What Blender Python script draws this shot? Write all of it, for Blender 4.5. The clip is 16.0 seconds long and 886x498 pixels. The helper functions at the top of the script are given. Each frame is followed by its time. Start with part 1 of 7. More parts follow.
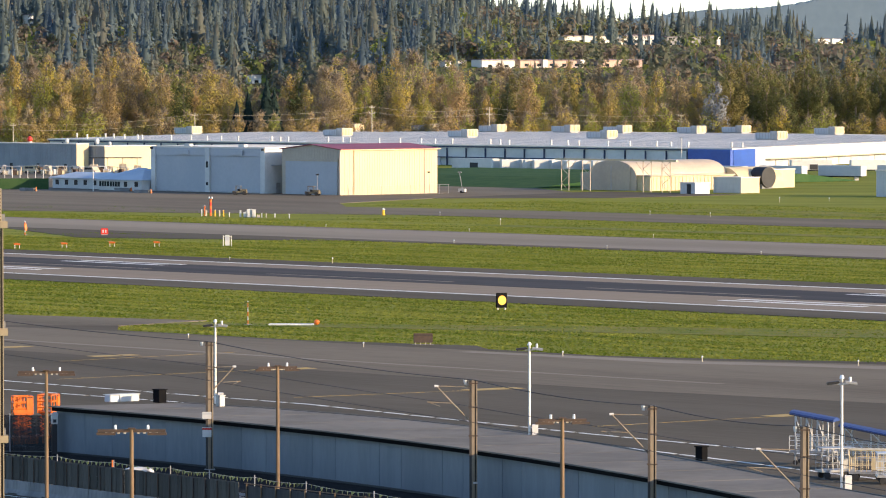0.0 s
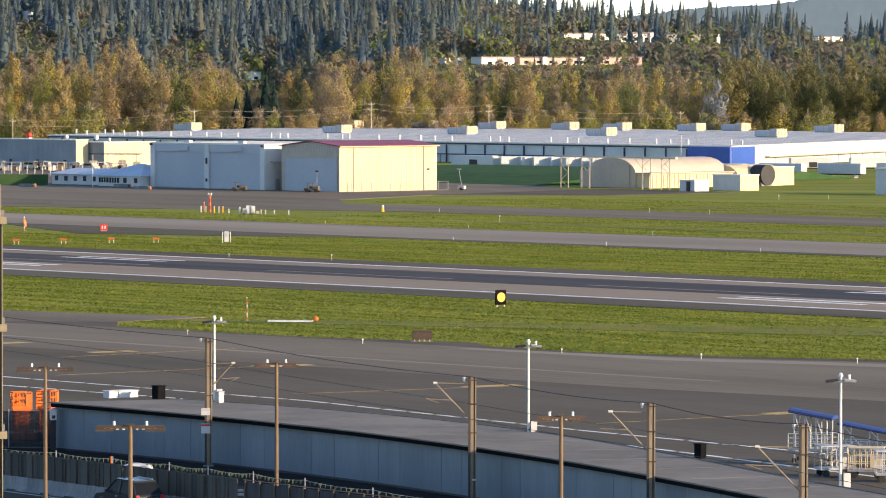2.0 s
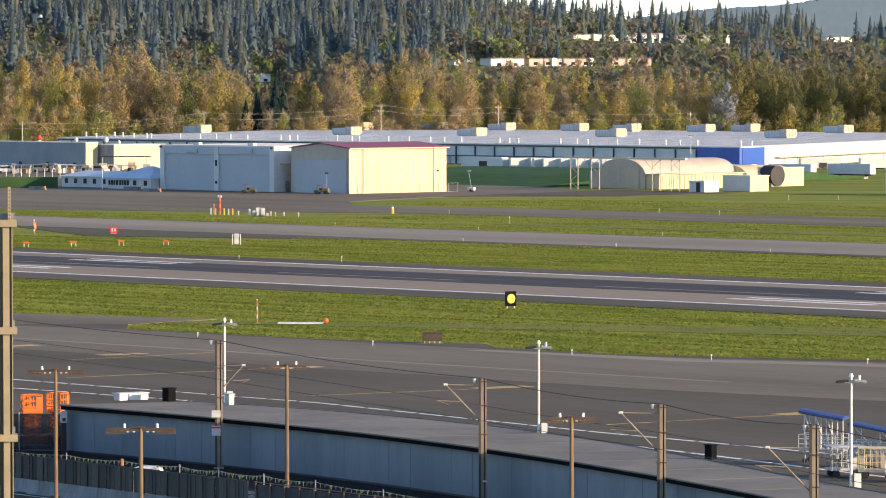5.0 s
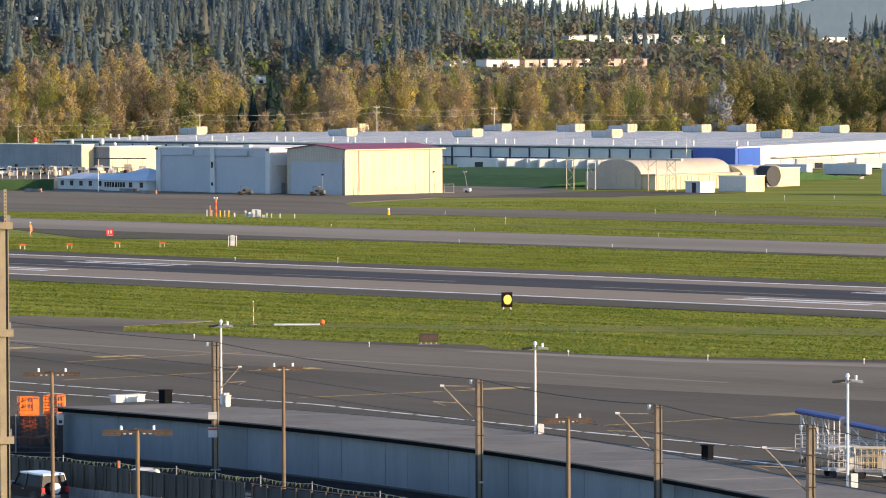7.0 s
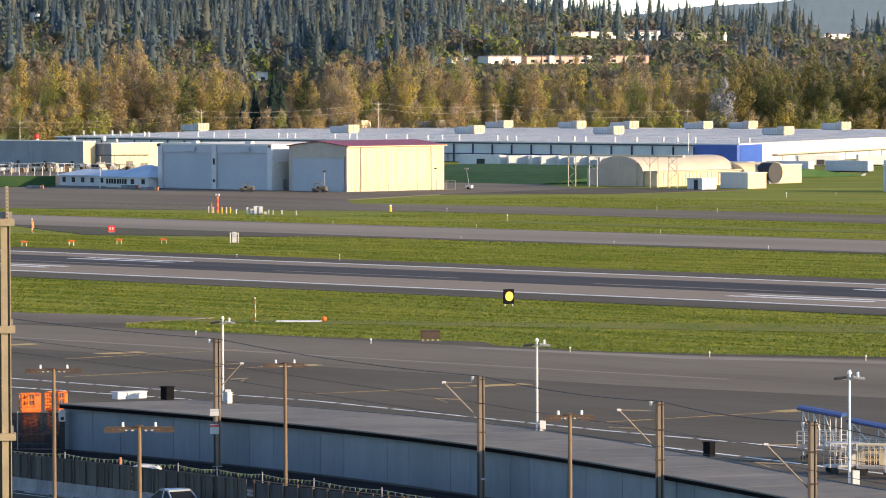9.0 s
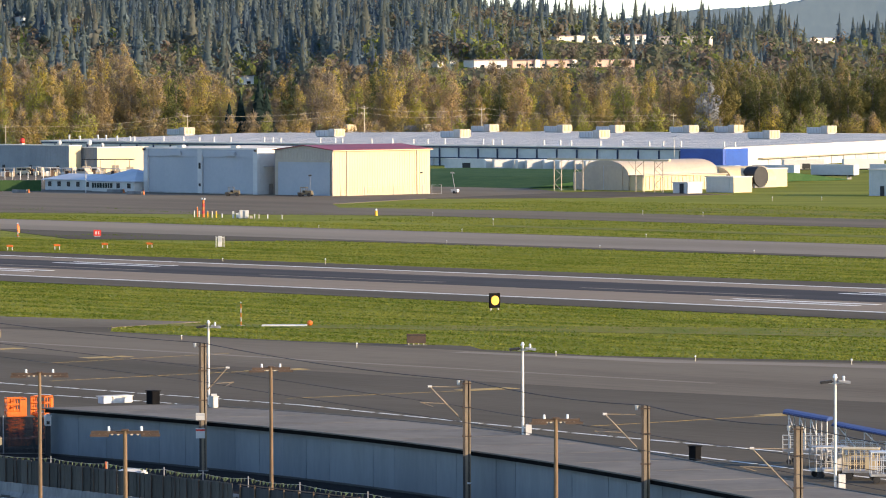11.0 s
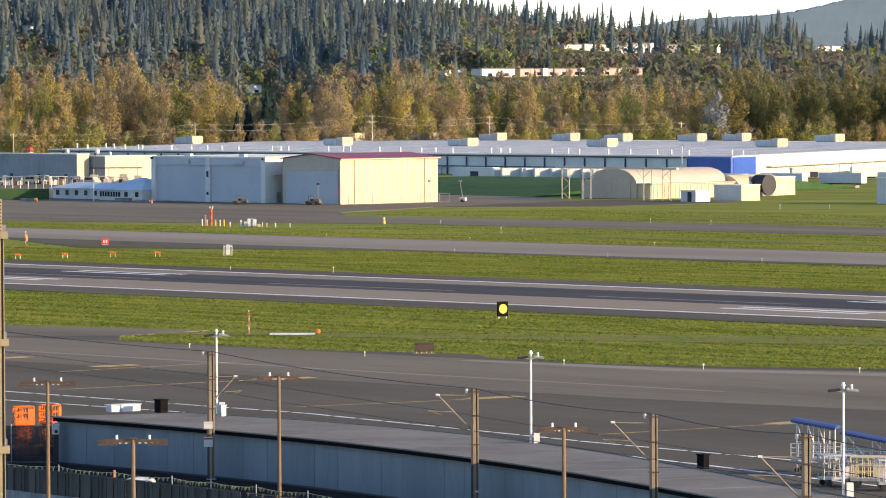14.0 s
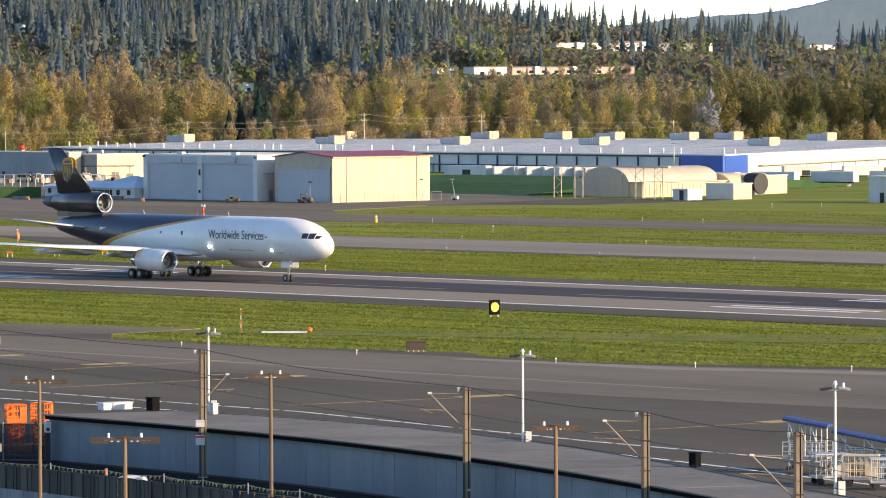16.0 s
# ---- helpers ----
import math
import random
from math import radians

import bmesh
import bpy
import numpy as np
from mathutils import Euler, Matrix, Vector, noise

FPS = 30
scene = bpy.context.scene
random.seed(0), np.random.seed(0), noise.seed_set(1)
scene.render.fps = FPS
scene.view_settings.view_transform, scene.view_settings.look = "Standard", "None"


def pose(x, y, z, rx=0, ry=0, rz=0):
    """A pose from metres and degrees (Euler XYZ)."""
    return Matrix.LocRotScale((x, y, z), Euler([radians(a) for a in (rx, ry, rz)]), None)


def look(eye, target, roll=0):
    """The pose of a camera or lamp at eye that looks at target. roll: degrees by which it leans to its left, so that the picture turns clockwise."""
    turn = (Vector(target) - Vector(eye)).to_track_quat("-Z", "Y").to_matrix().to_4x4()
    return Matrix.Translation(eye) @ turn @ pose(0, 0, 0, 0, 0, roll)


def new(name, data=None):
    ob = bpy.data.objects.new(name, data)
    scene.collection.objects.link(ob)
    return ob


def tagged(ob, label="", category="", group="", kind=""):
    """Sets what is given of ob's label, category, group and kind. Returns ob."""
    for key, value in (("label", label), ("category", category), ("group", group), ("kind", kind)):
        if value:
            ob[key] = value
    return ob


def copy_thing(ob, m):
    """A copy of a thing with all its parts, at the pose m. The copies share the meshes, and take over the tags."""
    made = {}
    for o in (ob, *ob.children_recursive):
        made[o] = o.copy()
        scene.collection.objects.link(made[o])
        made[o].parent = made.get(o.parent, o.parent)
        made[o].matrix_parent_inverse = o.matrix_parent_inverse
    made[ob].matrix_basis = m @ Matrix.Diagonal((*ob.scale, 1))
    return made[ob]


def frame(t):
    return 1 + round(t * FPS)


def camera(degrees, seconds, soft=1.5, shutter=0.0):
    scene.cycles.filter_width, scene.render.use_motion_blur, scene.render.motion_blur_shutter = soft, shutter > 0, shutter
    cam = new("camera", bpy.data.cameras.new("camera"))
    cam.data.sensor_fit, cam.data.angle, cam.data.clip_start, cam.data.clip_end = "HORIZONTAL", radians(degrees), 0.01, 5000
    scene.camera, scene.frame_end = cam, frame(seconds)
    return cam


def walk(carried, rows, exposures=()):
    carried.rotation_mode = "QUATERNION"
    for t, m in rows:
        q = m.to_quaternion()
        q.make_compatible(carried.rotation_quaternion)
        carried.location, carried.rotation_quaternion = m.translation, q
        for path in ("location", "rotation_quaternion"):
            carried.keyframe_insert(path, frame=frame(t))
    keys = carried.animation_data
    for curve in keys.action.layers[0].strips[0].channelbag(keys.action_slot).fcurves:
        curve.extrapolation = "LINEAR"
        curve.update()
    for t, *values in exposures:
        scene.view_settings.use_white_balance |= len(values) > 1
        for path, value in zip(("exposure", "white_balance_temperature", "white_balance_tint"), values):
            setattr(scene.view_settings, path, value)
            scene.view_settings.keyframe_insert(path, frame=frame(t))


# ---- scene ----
# ---------- camera ----------
# One hand-held telephoto view from a high deck; the eye stays, only the aim wavers.
EYE = (0.0, 0.0, 26.9)
AIM = [  # seconds, tilt, roll, turn
    (0, 87.9892, 0.0566, 0.0001), (0.5, 88.0063, 0.0003, -0.0195), (1, 88.0157, -0.0342, 0.0170),
    (1.5, 88.0010, -0.0612, 0.0194), (2, 87.9536, -0.0731, -0.0038), (2.5, 87.8935, -0.0732, -0.0002),
    (3, 87.8856, -0.0792, 0.0266), (3.5, 87.9292, -0.0295, 0.0437), (4, 87.9750, -0.0466, 0.1035),
    (6.5, 87.9661, 0.2913, 0.0616), (7, 87.9849, 0.2419, 0.0540), (7.5, 87.9963, 0.2531, 0.0920),
    (8, 87.9862, 0.2066, 0.0984), (8.5, 87.9620, 0.2026, 0.1020), (9, 87.9474, 0.2326, 0.0747),
    (11.5, 88.0143, 0.2460, -0.1040), (12, 88.0289, 0.2642, -0.0941), (12.5, 88.0079, 0.2848, -0.0754),
    (13, 87.9984, 0.3174, -0.0481), (13.5, 88.0378, 0.2981, -0.0441), (14, 88.0902, 0.2820, 0.0009),
    (14.5, 88.1095, 0.2354, 0.0246), (15, 88.0820, 0.2088, 0.0447), (15.5, 88.0502, 0.2447, 0.0281),
    (16, 88.0706, 0.2416, -0.0894)]
cam = camera(10.116, 16.0, soft=1.05)
walk(cam, [(t, pose(*EYE, rx, ry, rz)) for t, rx, ry, rz in AIM], exposures=[(0, 1.4, 6700, 15), (16, 1.4, 6700, 15)])

# ---------- light ----------
SUN_AZ, SUN_EL = radians(114), radians(14)  # clockwise from +Y, above the horizon
SUN_DIR = Vector((math.sin(SUN_AZ) * math.cos(SUN_EL), math.cos(SUN_AZ) * math.cos(SUN_EL), math.sin(SUN_EL)))
world = bpy.data.worlds.new("evening_sky")
scene.world = world
world.use_nodes = True
sky = world.node_tree.nodes.new("ShaderNodeTexSky")
sky.sky_type, sky.sun_disc = "NISHITA", False
sky.sun_elevation, sky.sun_rotation = SUN_EL, SUN_AZ
sky.air_density, sky.dust_density, sky.ozone_density = 0.8, 0.3, 3.0
back = world.node_tree.nodes["Background"]
world.node_tree.links.new(sky.outputs[0], back.inputs[0])
back.inputs[1].default_value = 0.14
lamp = bpy.data.lights.new("sun", "SUN")
lamp.energy, lamp.angle, lamp.color = 3.7, radians(0.6), (1.0, 0.80, 0.53)
sun = new("sun", lamp)
sun.matrix_world = look(SUN_DIR * 900, (0, 0, 0))


# ---------- materials ----------
def mat(name, a, b=None, size=1.0, rough=0.8, metal=0.0, bump=0.0, fine=None, per=0.0, emit=0.0, stretch=(1, 1, 1), spec=0.4, detail=6, lo=0.35, hi=0.65, turn=0.0, through_light=0.0):
    """Two colours mixed by noise at two scales; per: shift of brightness from object to object."""
    m = bpy.data.materials.new(name)
    m.use_nodes = True
    nt = m.node_tree
    N, L = nt.nodes, nt.links
    p = N["Principled BSDF"]
    p.inputs["Roughness"].default_value, p.inputs["Metallic"].default_value = rough, metal
    p.inputs["Specular IOR Level"].default_value = spec
    b = b or tuple(c * 0.8 for c in a)
    co = N.new("ShaderNodeTexCoord")
    mp = N.new("ShaderNodeMapping")
    mp.inputs["Scale"].default_value = stretch
    mp.inputs["Rotation"].default_value = (0, 0, turn)
    L.new(co.outputs["Object"], mp.inputs[0])
    n1 = N.new("ShaderNodeTexNoise")
    n1.inputs["Scale"].default_value, n1.inputs["Detail"].default_value = 1 / size, detail
    L.new(mp.outputs[0], n1.inputs[0])
    n2 = N.new("ShaderNodeTexNoise")
    n2.inputs["Scale"].default_value, n2.inputs["Detail"].default_value = 1 / (fine or size / 7), 4
    L.new(mp.outputs[0], n2.inputs[0])
    add = N.new("ShaderNodeMath")
    add.operation = "MULTIPLY_ADD"
    L.new(n2.outputs[0], add.inputs[0])
    add.inputs[1].default_value, add.inputs[2].default_value = 0.5, -0.25
    add2 = N.new("ShaderNodeMath")
    add2.operation = "ADD"
    L.new(n1.outputs[0], add2.inputs[0])
    L.new(add.outputs[0], add2.inputs[1])
    ramp = N.new("ShaderNodeValToRGB")
    ramp.color_ramp.elements[0].position, ramp.color_ramp.elements[1].position = lo, hi
    ramp.color_ramp.elements[0].color, ramp.color_ramp.elements[1].color = (*a, 1), (*b, 1)
    L.new(add2.outputs[0], ramp.inputs[0])
    out = ramp.outputs[0]
    if per:
        inf = N.new("ShaderNodeObjectInfo")
        hsv = N.new("ShaderNodeHueSaturation")
        mr = N.new("ShaderNodeMapRange")
        mr.inputs[3].default_value, mr.inputs[4].default_value = 1 - per, 1 + per
        L.new(inf.outputs["Random"], mr.inputs[0])
        L.new(mr.outputs[0], hsv.inputs["Value"])
        L.new(out, hsv.inputs["Color"])
        out = hsv.outputs[0]
    L.new(out, p.inputs["Base Color"])
    if bump:
        bp = N.new("ShaderNodeBump")
        bp.inputs["Strength"].default_value, bp.inputs["Distance"].default_value = bump, (fine or size / 7) * 0.3
        L.new(n2.outputs[0], bp.inputs["Height"])
        L.new(bp.outputs[0], p.inputs["Normal"])
    if emit:
        L.new(out, p.inputs["Emission Color"])
        p.inputs["Emission Strength"].default_value = emit
    if through_light:
        tr = N.new("ShaderNodeBsdfTranslucent")
        L.new(out, tr.inputs[0])
        mix = N.new("ShaderNodeMixShader")
        mix.inputs[0].default_value = through_light
        L.new(p.outputs[0], mix.inputs[1])
        L.new(tr.outputs[0], mix.inputs[2])
        L.new(mix.outputs[0], N["Material Output"].inputs[0])
    return m


def leafy(name, colours, through_light=0.35, island=False, tint=False):
    """Foliage whose colour runs along a list, from tree to tree, with patches inside a crown."""
    m = mat(name, (0, 0, 0), (1, 1, 1), size=4.0, rough=0.9, spec=0.1, through_light=through_light)
    N, L = m.node_tree.nodes, m.node_tree.links
    ramp = N.new("ShaderNodeValToRGB")
    e = ramp.color_ramp.elements
    e[0].color, e[1].color = (*colours[0], 1), (*colours[-1], 1)
    for i, c in enumerate(colours[1:-1], 1):
        e.new(i / (len(colours) - 1)).color = (*c, 1)
    if island:
        src = N.new("ShaderNodeNewGeometry").outputs["Random Per Island"]
    elif tint:
        at = N.new("ShaderNodeAttribute")
        at.attribute_name = "tint"
        src = at.outputs["Fac"]
    else:
        src = N.new("ShaderNodeObjectInfo").outputs["Random"]
    old = next(n for n in N if n.type == "VALTORGB" and n is not ramp and n.color_ramp.elements[0].color[0] == 0)
    mul = N.new("ShaderNodeMath")
    mul.operation = "MULTIPLY_ADD"
    L.new(old.outputs[0], mul.inputs[0])
    mul.inputs[1].default_value = 0.14
    L.new(src, mul.inputs[2])
    sub = N.new("ShaderNodeMath")
    sub.operation = "SUBTRACT"
    L.new(mul.outputs[0], sub.inputs[0])
    sub.inputs[1].default_value = 0.07
    L.new(sub.outputs[0], ramp.inputs[0])
    for n in N:
        if n.type == "BSDF_PRINCIPLED":
            L.new(ramp.outputs[0], n.inputs["Base Color"])
        if n.type == "BSDF_TRANSLUCENT":
            L.new(ramp.outputs[0], n.inputs[0])
    return m


FIELD_TURN = radians(-47.06)  # the airfield's own axes: along the runway, and away from the camera across it
STRIPES = (0.12, 1.0, 1.0)
M = {}
M["grass"] = mat("grass", (0.128, 0.150, 0.024), (0.212, 0.216, 0.042), size=14, fine=1.6, rough=0.95, stretch=(0.22, 1, 1), turn=-FIELD_TURN, lo=0.3, hi=0.7, spec=0.03)
M["tuft"] = mat("tuft", (0.112, 0.145, 0.018), (0.248, 0.250, 0.048), size=3.2, fine=2.2, rough=0.95, stretch=(0.09, 1, 1), spec=0.03, lo=0.40, hi=0.60, through_light=0.55)
M["dry_grass"] = mat("dry_grass", (0.19, 0.17, 0.055), (0.12, 0.145, 0.035), size=6, fine=0.9, rough=0.95, spec=0.03)
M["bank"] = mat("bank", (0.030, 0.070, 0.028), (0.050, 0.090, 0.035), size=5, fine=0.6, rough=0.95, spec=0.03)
M["asphalt"] = mat("asphalt", (0.122, 0.103, 0.077), (0.172, 0.146, 0.110), size=16, fine=0.8, rough=0.9, stretch=STRIPES, turn=-FIELD_TURN, spec=0.03)
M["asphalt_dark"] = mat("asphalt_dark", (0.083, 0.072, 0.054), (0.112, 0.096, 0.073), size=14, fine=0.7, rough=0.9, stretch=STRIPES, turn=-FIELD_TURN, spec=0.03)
M["asphalt_old"] = mat("asphalt_old", (0.195, 0.167, 0.132), (0.250, 0.215, 0.170), size=16, fine=0.8, rough=0.92, stretch=STRIPES, turn=-FIELD_TURN, spec=0.03)
M["runway"] = mat("runway", (0.265, 0.215, 0.160), (0.205, 0.168, 0.128), size=20, fine=1.0, rough=0.92, stretch=(0.05, 1, 1), turn=-FIELD_TURN, spec=0.03)
M["rubber"] = mat("rubber", (0.046, 0.044, 0.046), (0.074, 0.069, 0.066), size=7, fine=0.8, rough=0.85, stretch=(0.03, 1, 1), turn=-FIELD_TURN, spec=0.03)
M["road_paint"] = mat("road_paint", (0.75, 0.74, 0.70), (0.55, 0.54, 0.50), size=1.5, rough=0.8, spec=0.03)
M["yellow_paint"] = mat("yellow_paint", (0.42, 0.28, 0.07), (0.30, 0.21, 0.08), size=1.5, rough=0.8)
M["white_metal"] = mat("white_metal", (0.55, 0.53, 0.49), (0.47, 0.455, 0.425), size=6, rough=0.5, per=0.06)
M["cream_metal"] = mat("cream_metal", (0.58, 0.46, 0.27), (0.52, 0.41, 0.245), size=7, fine=0.5, rough=0.6)
M["tan_metal"] = mat("tan_metal", (0.46, 0.38, 0.28), (0.40, 0.33, 0.25), size=5, rough=0.6)
M["grey_metal"] = mat("grey_metal", (0.43, 0.43, 0.43), (0.38, 0.385, 0.395), size=8, fine=0.6, rough=0.55)
M["door_metal"] = mat("door_metal", (0.39, 0.395, 0.40), (0.35, 0.36, 0.37), size=9, fine=0.7, rough=0.55)
M["roof_white"] = mat("roof_white", (0.72, 0.65, 0.55), (0.60, 0.55, 0.47), size=30, fine=5, rough=0.7, spec=0.03)
M["roof_red"] = mat("roof_red", (0.23, 0.022, 0.028), (0.16, 0.018, 0.022), size=4, rough=0.5)
M["roof_blue"] = mat("roof_blue", (0.46, 0.49, 0.52), (0.38, 0.42, 0.46), size=4, rough=0.5)
M["blue"] = mat("blue", (0.028, 0.085, 0.36), (0.022, 0.065, 0.29), size=5, rough=0.45)
M["navy"] = mat("navy", (0.018, 0.030, 0.075), (0.024, 0.036, 0.085), size=5, rough=0.45)
M["glass"] = mat("dark_glass", (0.02, 0.025, 0.03), (0.03, 0.035, 0.04), size=3, rough=0.08, spec=0.6)
M["black"] = mat("black", (0.012, 0.012, 0.013), (0.020, 0.019, 0.019), size=2, rough=0.6)
M["rust"] = mat("rust", (0.050, 0.034, 0.026), (0.085, 0.052, 0.034), size=2, rough=0.75)
M["galv"] = mat("galvanised", (0.36, 0.35, 0.33), (0.27, 0.265, 0.26), size=1.5, rough=0.5, metal=0.4)
M["pole_paint"] = mat("pole_paint", (0.66, 0.62, 0.55), (0.56, 0.53, 0.48), size=1.2, rough=0.5)
M["timber"] = mat("timber", (0.175, 0.112, 0.062), (0.115, 0.075, 0.044), size=0.8, rough=0.8, stretch=(1, 1, 0.15))
M["orange"] = mat("orange", (0.66, 0.15, 0.016), (0.48, 0.10, 0.012), size=1.0, rough=0.5)
M["red"] = mat("red", (0.62, 0.035, 0.02), (0.48, 0.03, 0.02), size=0.8, rough=0.5)
M["yellow"] = mat("yellow", (0.80, 0.40, 0.015), (0.72, 0.35, 0.015), size=0.8, rough=0.5)
M["concrete"] = mat("concrete", (0.23, 0.225, 0.215), (0.14, 0.138, 0.135), size=1.6, fine=0.25, rough=0.9, bump=0.2, stretch=(1, 1, 0.35))
M["fence_dark"] = mat("fence_dark", (0.060, 0.056, 0.054), (0.036, 0.035, 0.035), size=1.2, fine=0.2, rough=0.85, stretch=(1, 1, 0.2))
M["wall_blue"] = mat("wall_blue", (0.135, 0.162, 0.180), (0.108, 0.132, 0.152), size=1.6, fine=0.25, rough=0.55, per=0.10, stretch=(1, 1, 0.25))
M["membrane"] = mat("membrane", (0.190, 0.172, 0.146), (0.140, 0.128, 0.110), size=6, fine=0.8, rough=0.75, spec=0.03)
M["ballast"] = mat("ballast", (0.036, 0.033, 0.031), (0.022, 0.021, 0.020), size=0.5, rough=0.95, spec=0.03)
M["beige"] = mat("beige", (0.50, 0.43, 0.32), (0.42, 0.36, 0.27), size=1.5, fine=0.2, rough=0.6)
M["deck_beige"] = mat("deck_beige", (0.30, 0.235, 0.145), (0.235, 0.185, 0.118), size=1.5, fine=0.2, rough=0.6)
M["brown_glass"] = mat("brown_glass", (0.030, 0.022, 0.018), (0.045, 0.032, 0.025), size=2, rough=0.2)
M["bark"] = mat("bark", (0.26, 0.205, 0.145), (0.17, 0.135, 0.10), size=1.5, rough=0.9, stretch=(1, 1, 0.2))
M["tyre"] = mat("tyre", (0.018, 0.018, 0.018), (0.030, 0.028, 0.027), size=0.4, rough=0.8)
M["olive"] = mat("olive_paint", (0.16, 0.13, 0.075), (0.10, 0.085, 0.055), size=0.8, rough=0.7)
M["canvas"] = mat("blue_canvas", (0.020, 0.050, 0.17), (0.016, 0.038, 0.13), size=1.0, rough=0.7)
# black vents and sign board; on the eaves fascia it paints the deep shade
M["shadow_black"] = mat("black_and_eaves_shade", (0.006, 0.006, 0.007), (0.009, 0.009, 0.009), size=2, rough=0.95, spec=0.05)
M["car_glass"] = mat("car_glass", (0.008, 0.010, 0.013), (0.012, 0.014, 0.017), size=3, rough=0.35, spec=0.06)
M["lens"] = mat("clear_lens", (0.75, 0.76, 0.76), (0.6, 0.6, 0.6), size=0.2, rough=0.15)


# ---------- mesh helpers ----------
def part(name, bm, material, parent=None, label="", smooth=False):
    me = bpy.data.meshes.new(name)
    bmesh.ops.recalc_face_normals(bm, faces=bm.faces[:])
    bm.to_mesh(me)
    bm.free()
    me.materials.append(material)
    if smooth:
        for f in me.polygons:
            f.use_smooth = True
    ob = new(name, me)
    if parent:
        ob.parent = parent
    if label:
        tagged(ob, label)
    return ob


def thing(name, m, label, category, group="", kind=""):
    ob = new(name)
    ob.empty_display_size = 0.2
    ob.matrix_world = m
    return tagged(ob, label, category, group, kind)


def box(x0, x1, y0, y1, z0, z1, bm=None, bevel=0.0):
    bm = bm or bmesh.new()
    v = [bm.verts.new(c) for c in ((x0, y0, z0), (x1, y0, z0), (x1, y1, z0), (x0, y1, z0), (x0, y0, z1), (x1, y0, z1), (x1, y1, z1), (x0, y1, z1))]
    fs = [bm.faces.new([v[i] for i in q]) for q in ((3, 2, 1, 0), (4, 5, 6, 7), (0, 1, 5, 4), (1, 2, 6, 5), (2, 3, 7, 6), (3, 0, 4, 7))]
    if bevel:
        bmesh.ops.bevel(bm, geom=list({e for f in fs for e in f.edges}), offset=bevel, segments=2, affect="EDGES", clamp_overlap=True)
    return bm


def prism(points, z0, z1, bm=None):
    """A plan of points, raised from z0 to z1."""
    bm = bm or bmesh.new()
    lo = [bm.verts.new((*p, z0)) for p in points]
    hi = [bm.verts.new((*p, z1)) for p in points]
    bm.faces.new(lo[::-1])
    bm.faces.new(hi)
    n = len(points)
    for i in range(n):
        bm.faces.new((lo[i], lo[(i + 1) % n], hi[(i + 1) % n], hi[i]))
    return bm


def rod(a, b, r0, r1=None, n=8, bm=None):
    """A tapered round bar from a to b."""
    bm = bm or bmesh.new()
    a, b = Vector(a), Vector(b)
    r1 = r0 if r1 is None else r1
    q = (b - a).to_track_quat("Z", "Y").to_matrix()
    ring = [[bm.verts.new(c + q @ Vector((math.cos(k * math.tau / n) * r, math.sin(k * math.tau / n) * r, 0))) for k in range(n)] for c, r in ((a, r0), (b, r1))]
    for k in range(n):
        bm.faces.new((ring[0][k], ring[0][(k + 1) % n], ring[1][(k + 1) % n], ring[1][k]))
    bm.faces.new(ring[0][::-1])
    bm.faces.new(ring[1])
    return bm


def loft(rings, bm=None, caps=True):
    """Skin over a row of rings, each a list of points."""
    bm = bm or bmesh.new()
    vs = [[bm.verts.new(p) for p in r] for r in rings]
    n = len(rings[0])
    for a, b in zip(vs, vs[1:]):
        for k in range(n):
            bm.faces.new((a[k], a[(k + 1) % n], b[(k + 1) % n], b[k]))
    if caps:
        bm.faces.new(vs[0][::-1])
        bm.faces.new(vs[-1])
    return bm


def ball(c, r, bm=None, seg=10, squash=1.0):
    bm = bm or bmesh.new()
    bmesh.ops.create_uvsphere(bm, u_segments=seg, v_segments=max(5, seg // 2 + 1), radius=r, matrix=Matrix.Translation(c) @ Matrix.Diagonal((1, 1, squash, 1)))
    return bm


def cable(name, pts, r, material, parent=None, label=""):
    cu = bpy.data.curves.new(name, "CURVE")
    cu.dimensions, cu.bevel_depth, cu.bevel_resolution = "3D", r, 1
    s = cu.splines.new("POLY")
    s.points.add(len(pts) - 1)
    for p, c in zip(s.points, pts):
        p.co = (*c, 1)
    cu.materials.append(material)
    tmp = bpy.data.objects.new(name, cu)
    me = bpy.data.meshes.new_from_object(tmp)
    bpy.data.objects.remove(tmp)
    me.name = name
    ob = new(name, me)
    if parent:
        ob.parent = parent
    if label:
        tagged(ob, label)
    return ob


def sag(a, b, drop, n=14):
    a, b = Vector(a), Vector(b)
    return [a.lerp(b, i / n) - Vector((0, 0, drop * 4 * (i / n) * (1 - i / n))) for i in range(n + 1)]


FIELD = Matrix.Rotation(FIELD_TURN, 4, "Z")


def field(s, o, z=0.0, turn=0.0):
    """A pose s metres along the runway's direction and o metres across it."""
    return FIELD @ Matrix.Translation((s, o, z)) @ Matrix.Rotation(radians(turn), 4, "Z")


def field_xy(s, o):
    return (FIELD @ Vector((s, o, 0))).xy


def slab(name, points, z, material, label="", in_field=True, kind="structure"):
    bm = prism(points, -0.3, z)
    ob = part(name, bm, material)
    if in_field:
        ob.matrix_world = FIELD
    return tagged(ob, label, "", "", kind)
# ---------- ground ----------
def smooth_step(a, b, x):
    t = min(1.0, max(0.0, (x - a) / (b - a)))
    return t * t * (3 - 2 * t)


def front_x(y):
    """Plan of the curved building: its front wall."""
    d = y - 280.0
    return -3.1e-5 * d ** 3 - 0.00424 * d * d - 0.5473 * d + 0.95


def back_x(y):
    """Plan of the curved building: its rear edge."""
    d = y - 280.0
    return -9.0e-5 * d ** 3 - 0.00504 * d * d - 0.4356 * d + 8.5


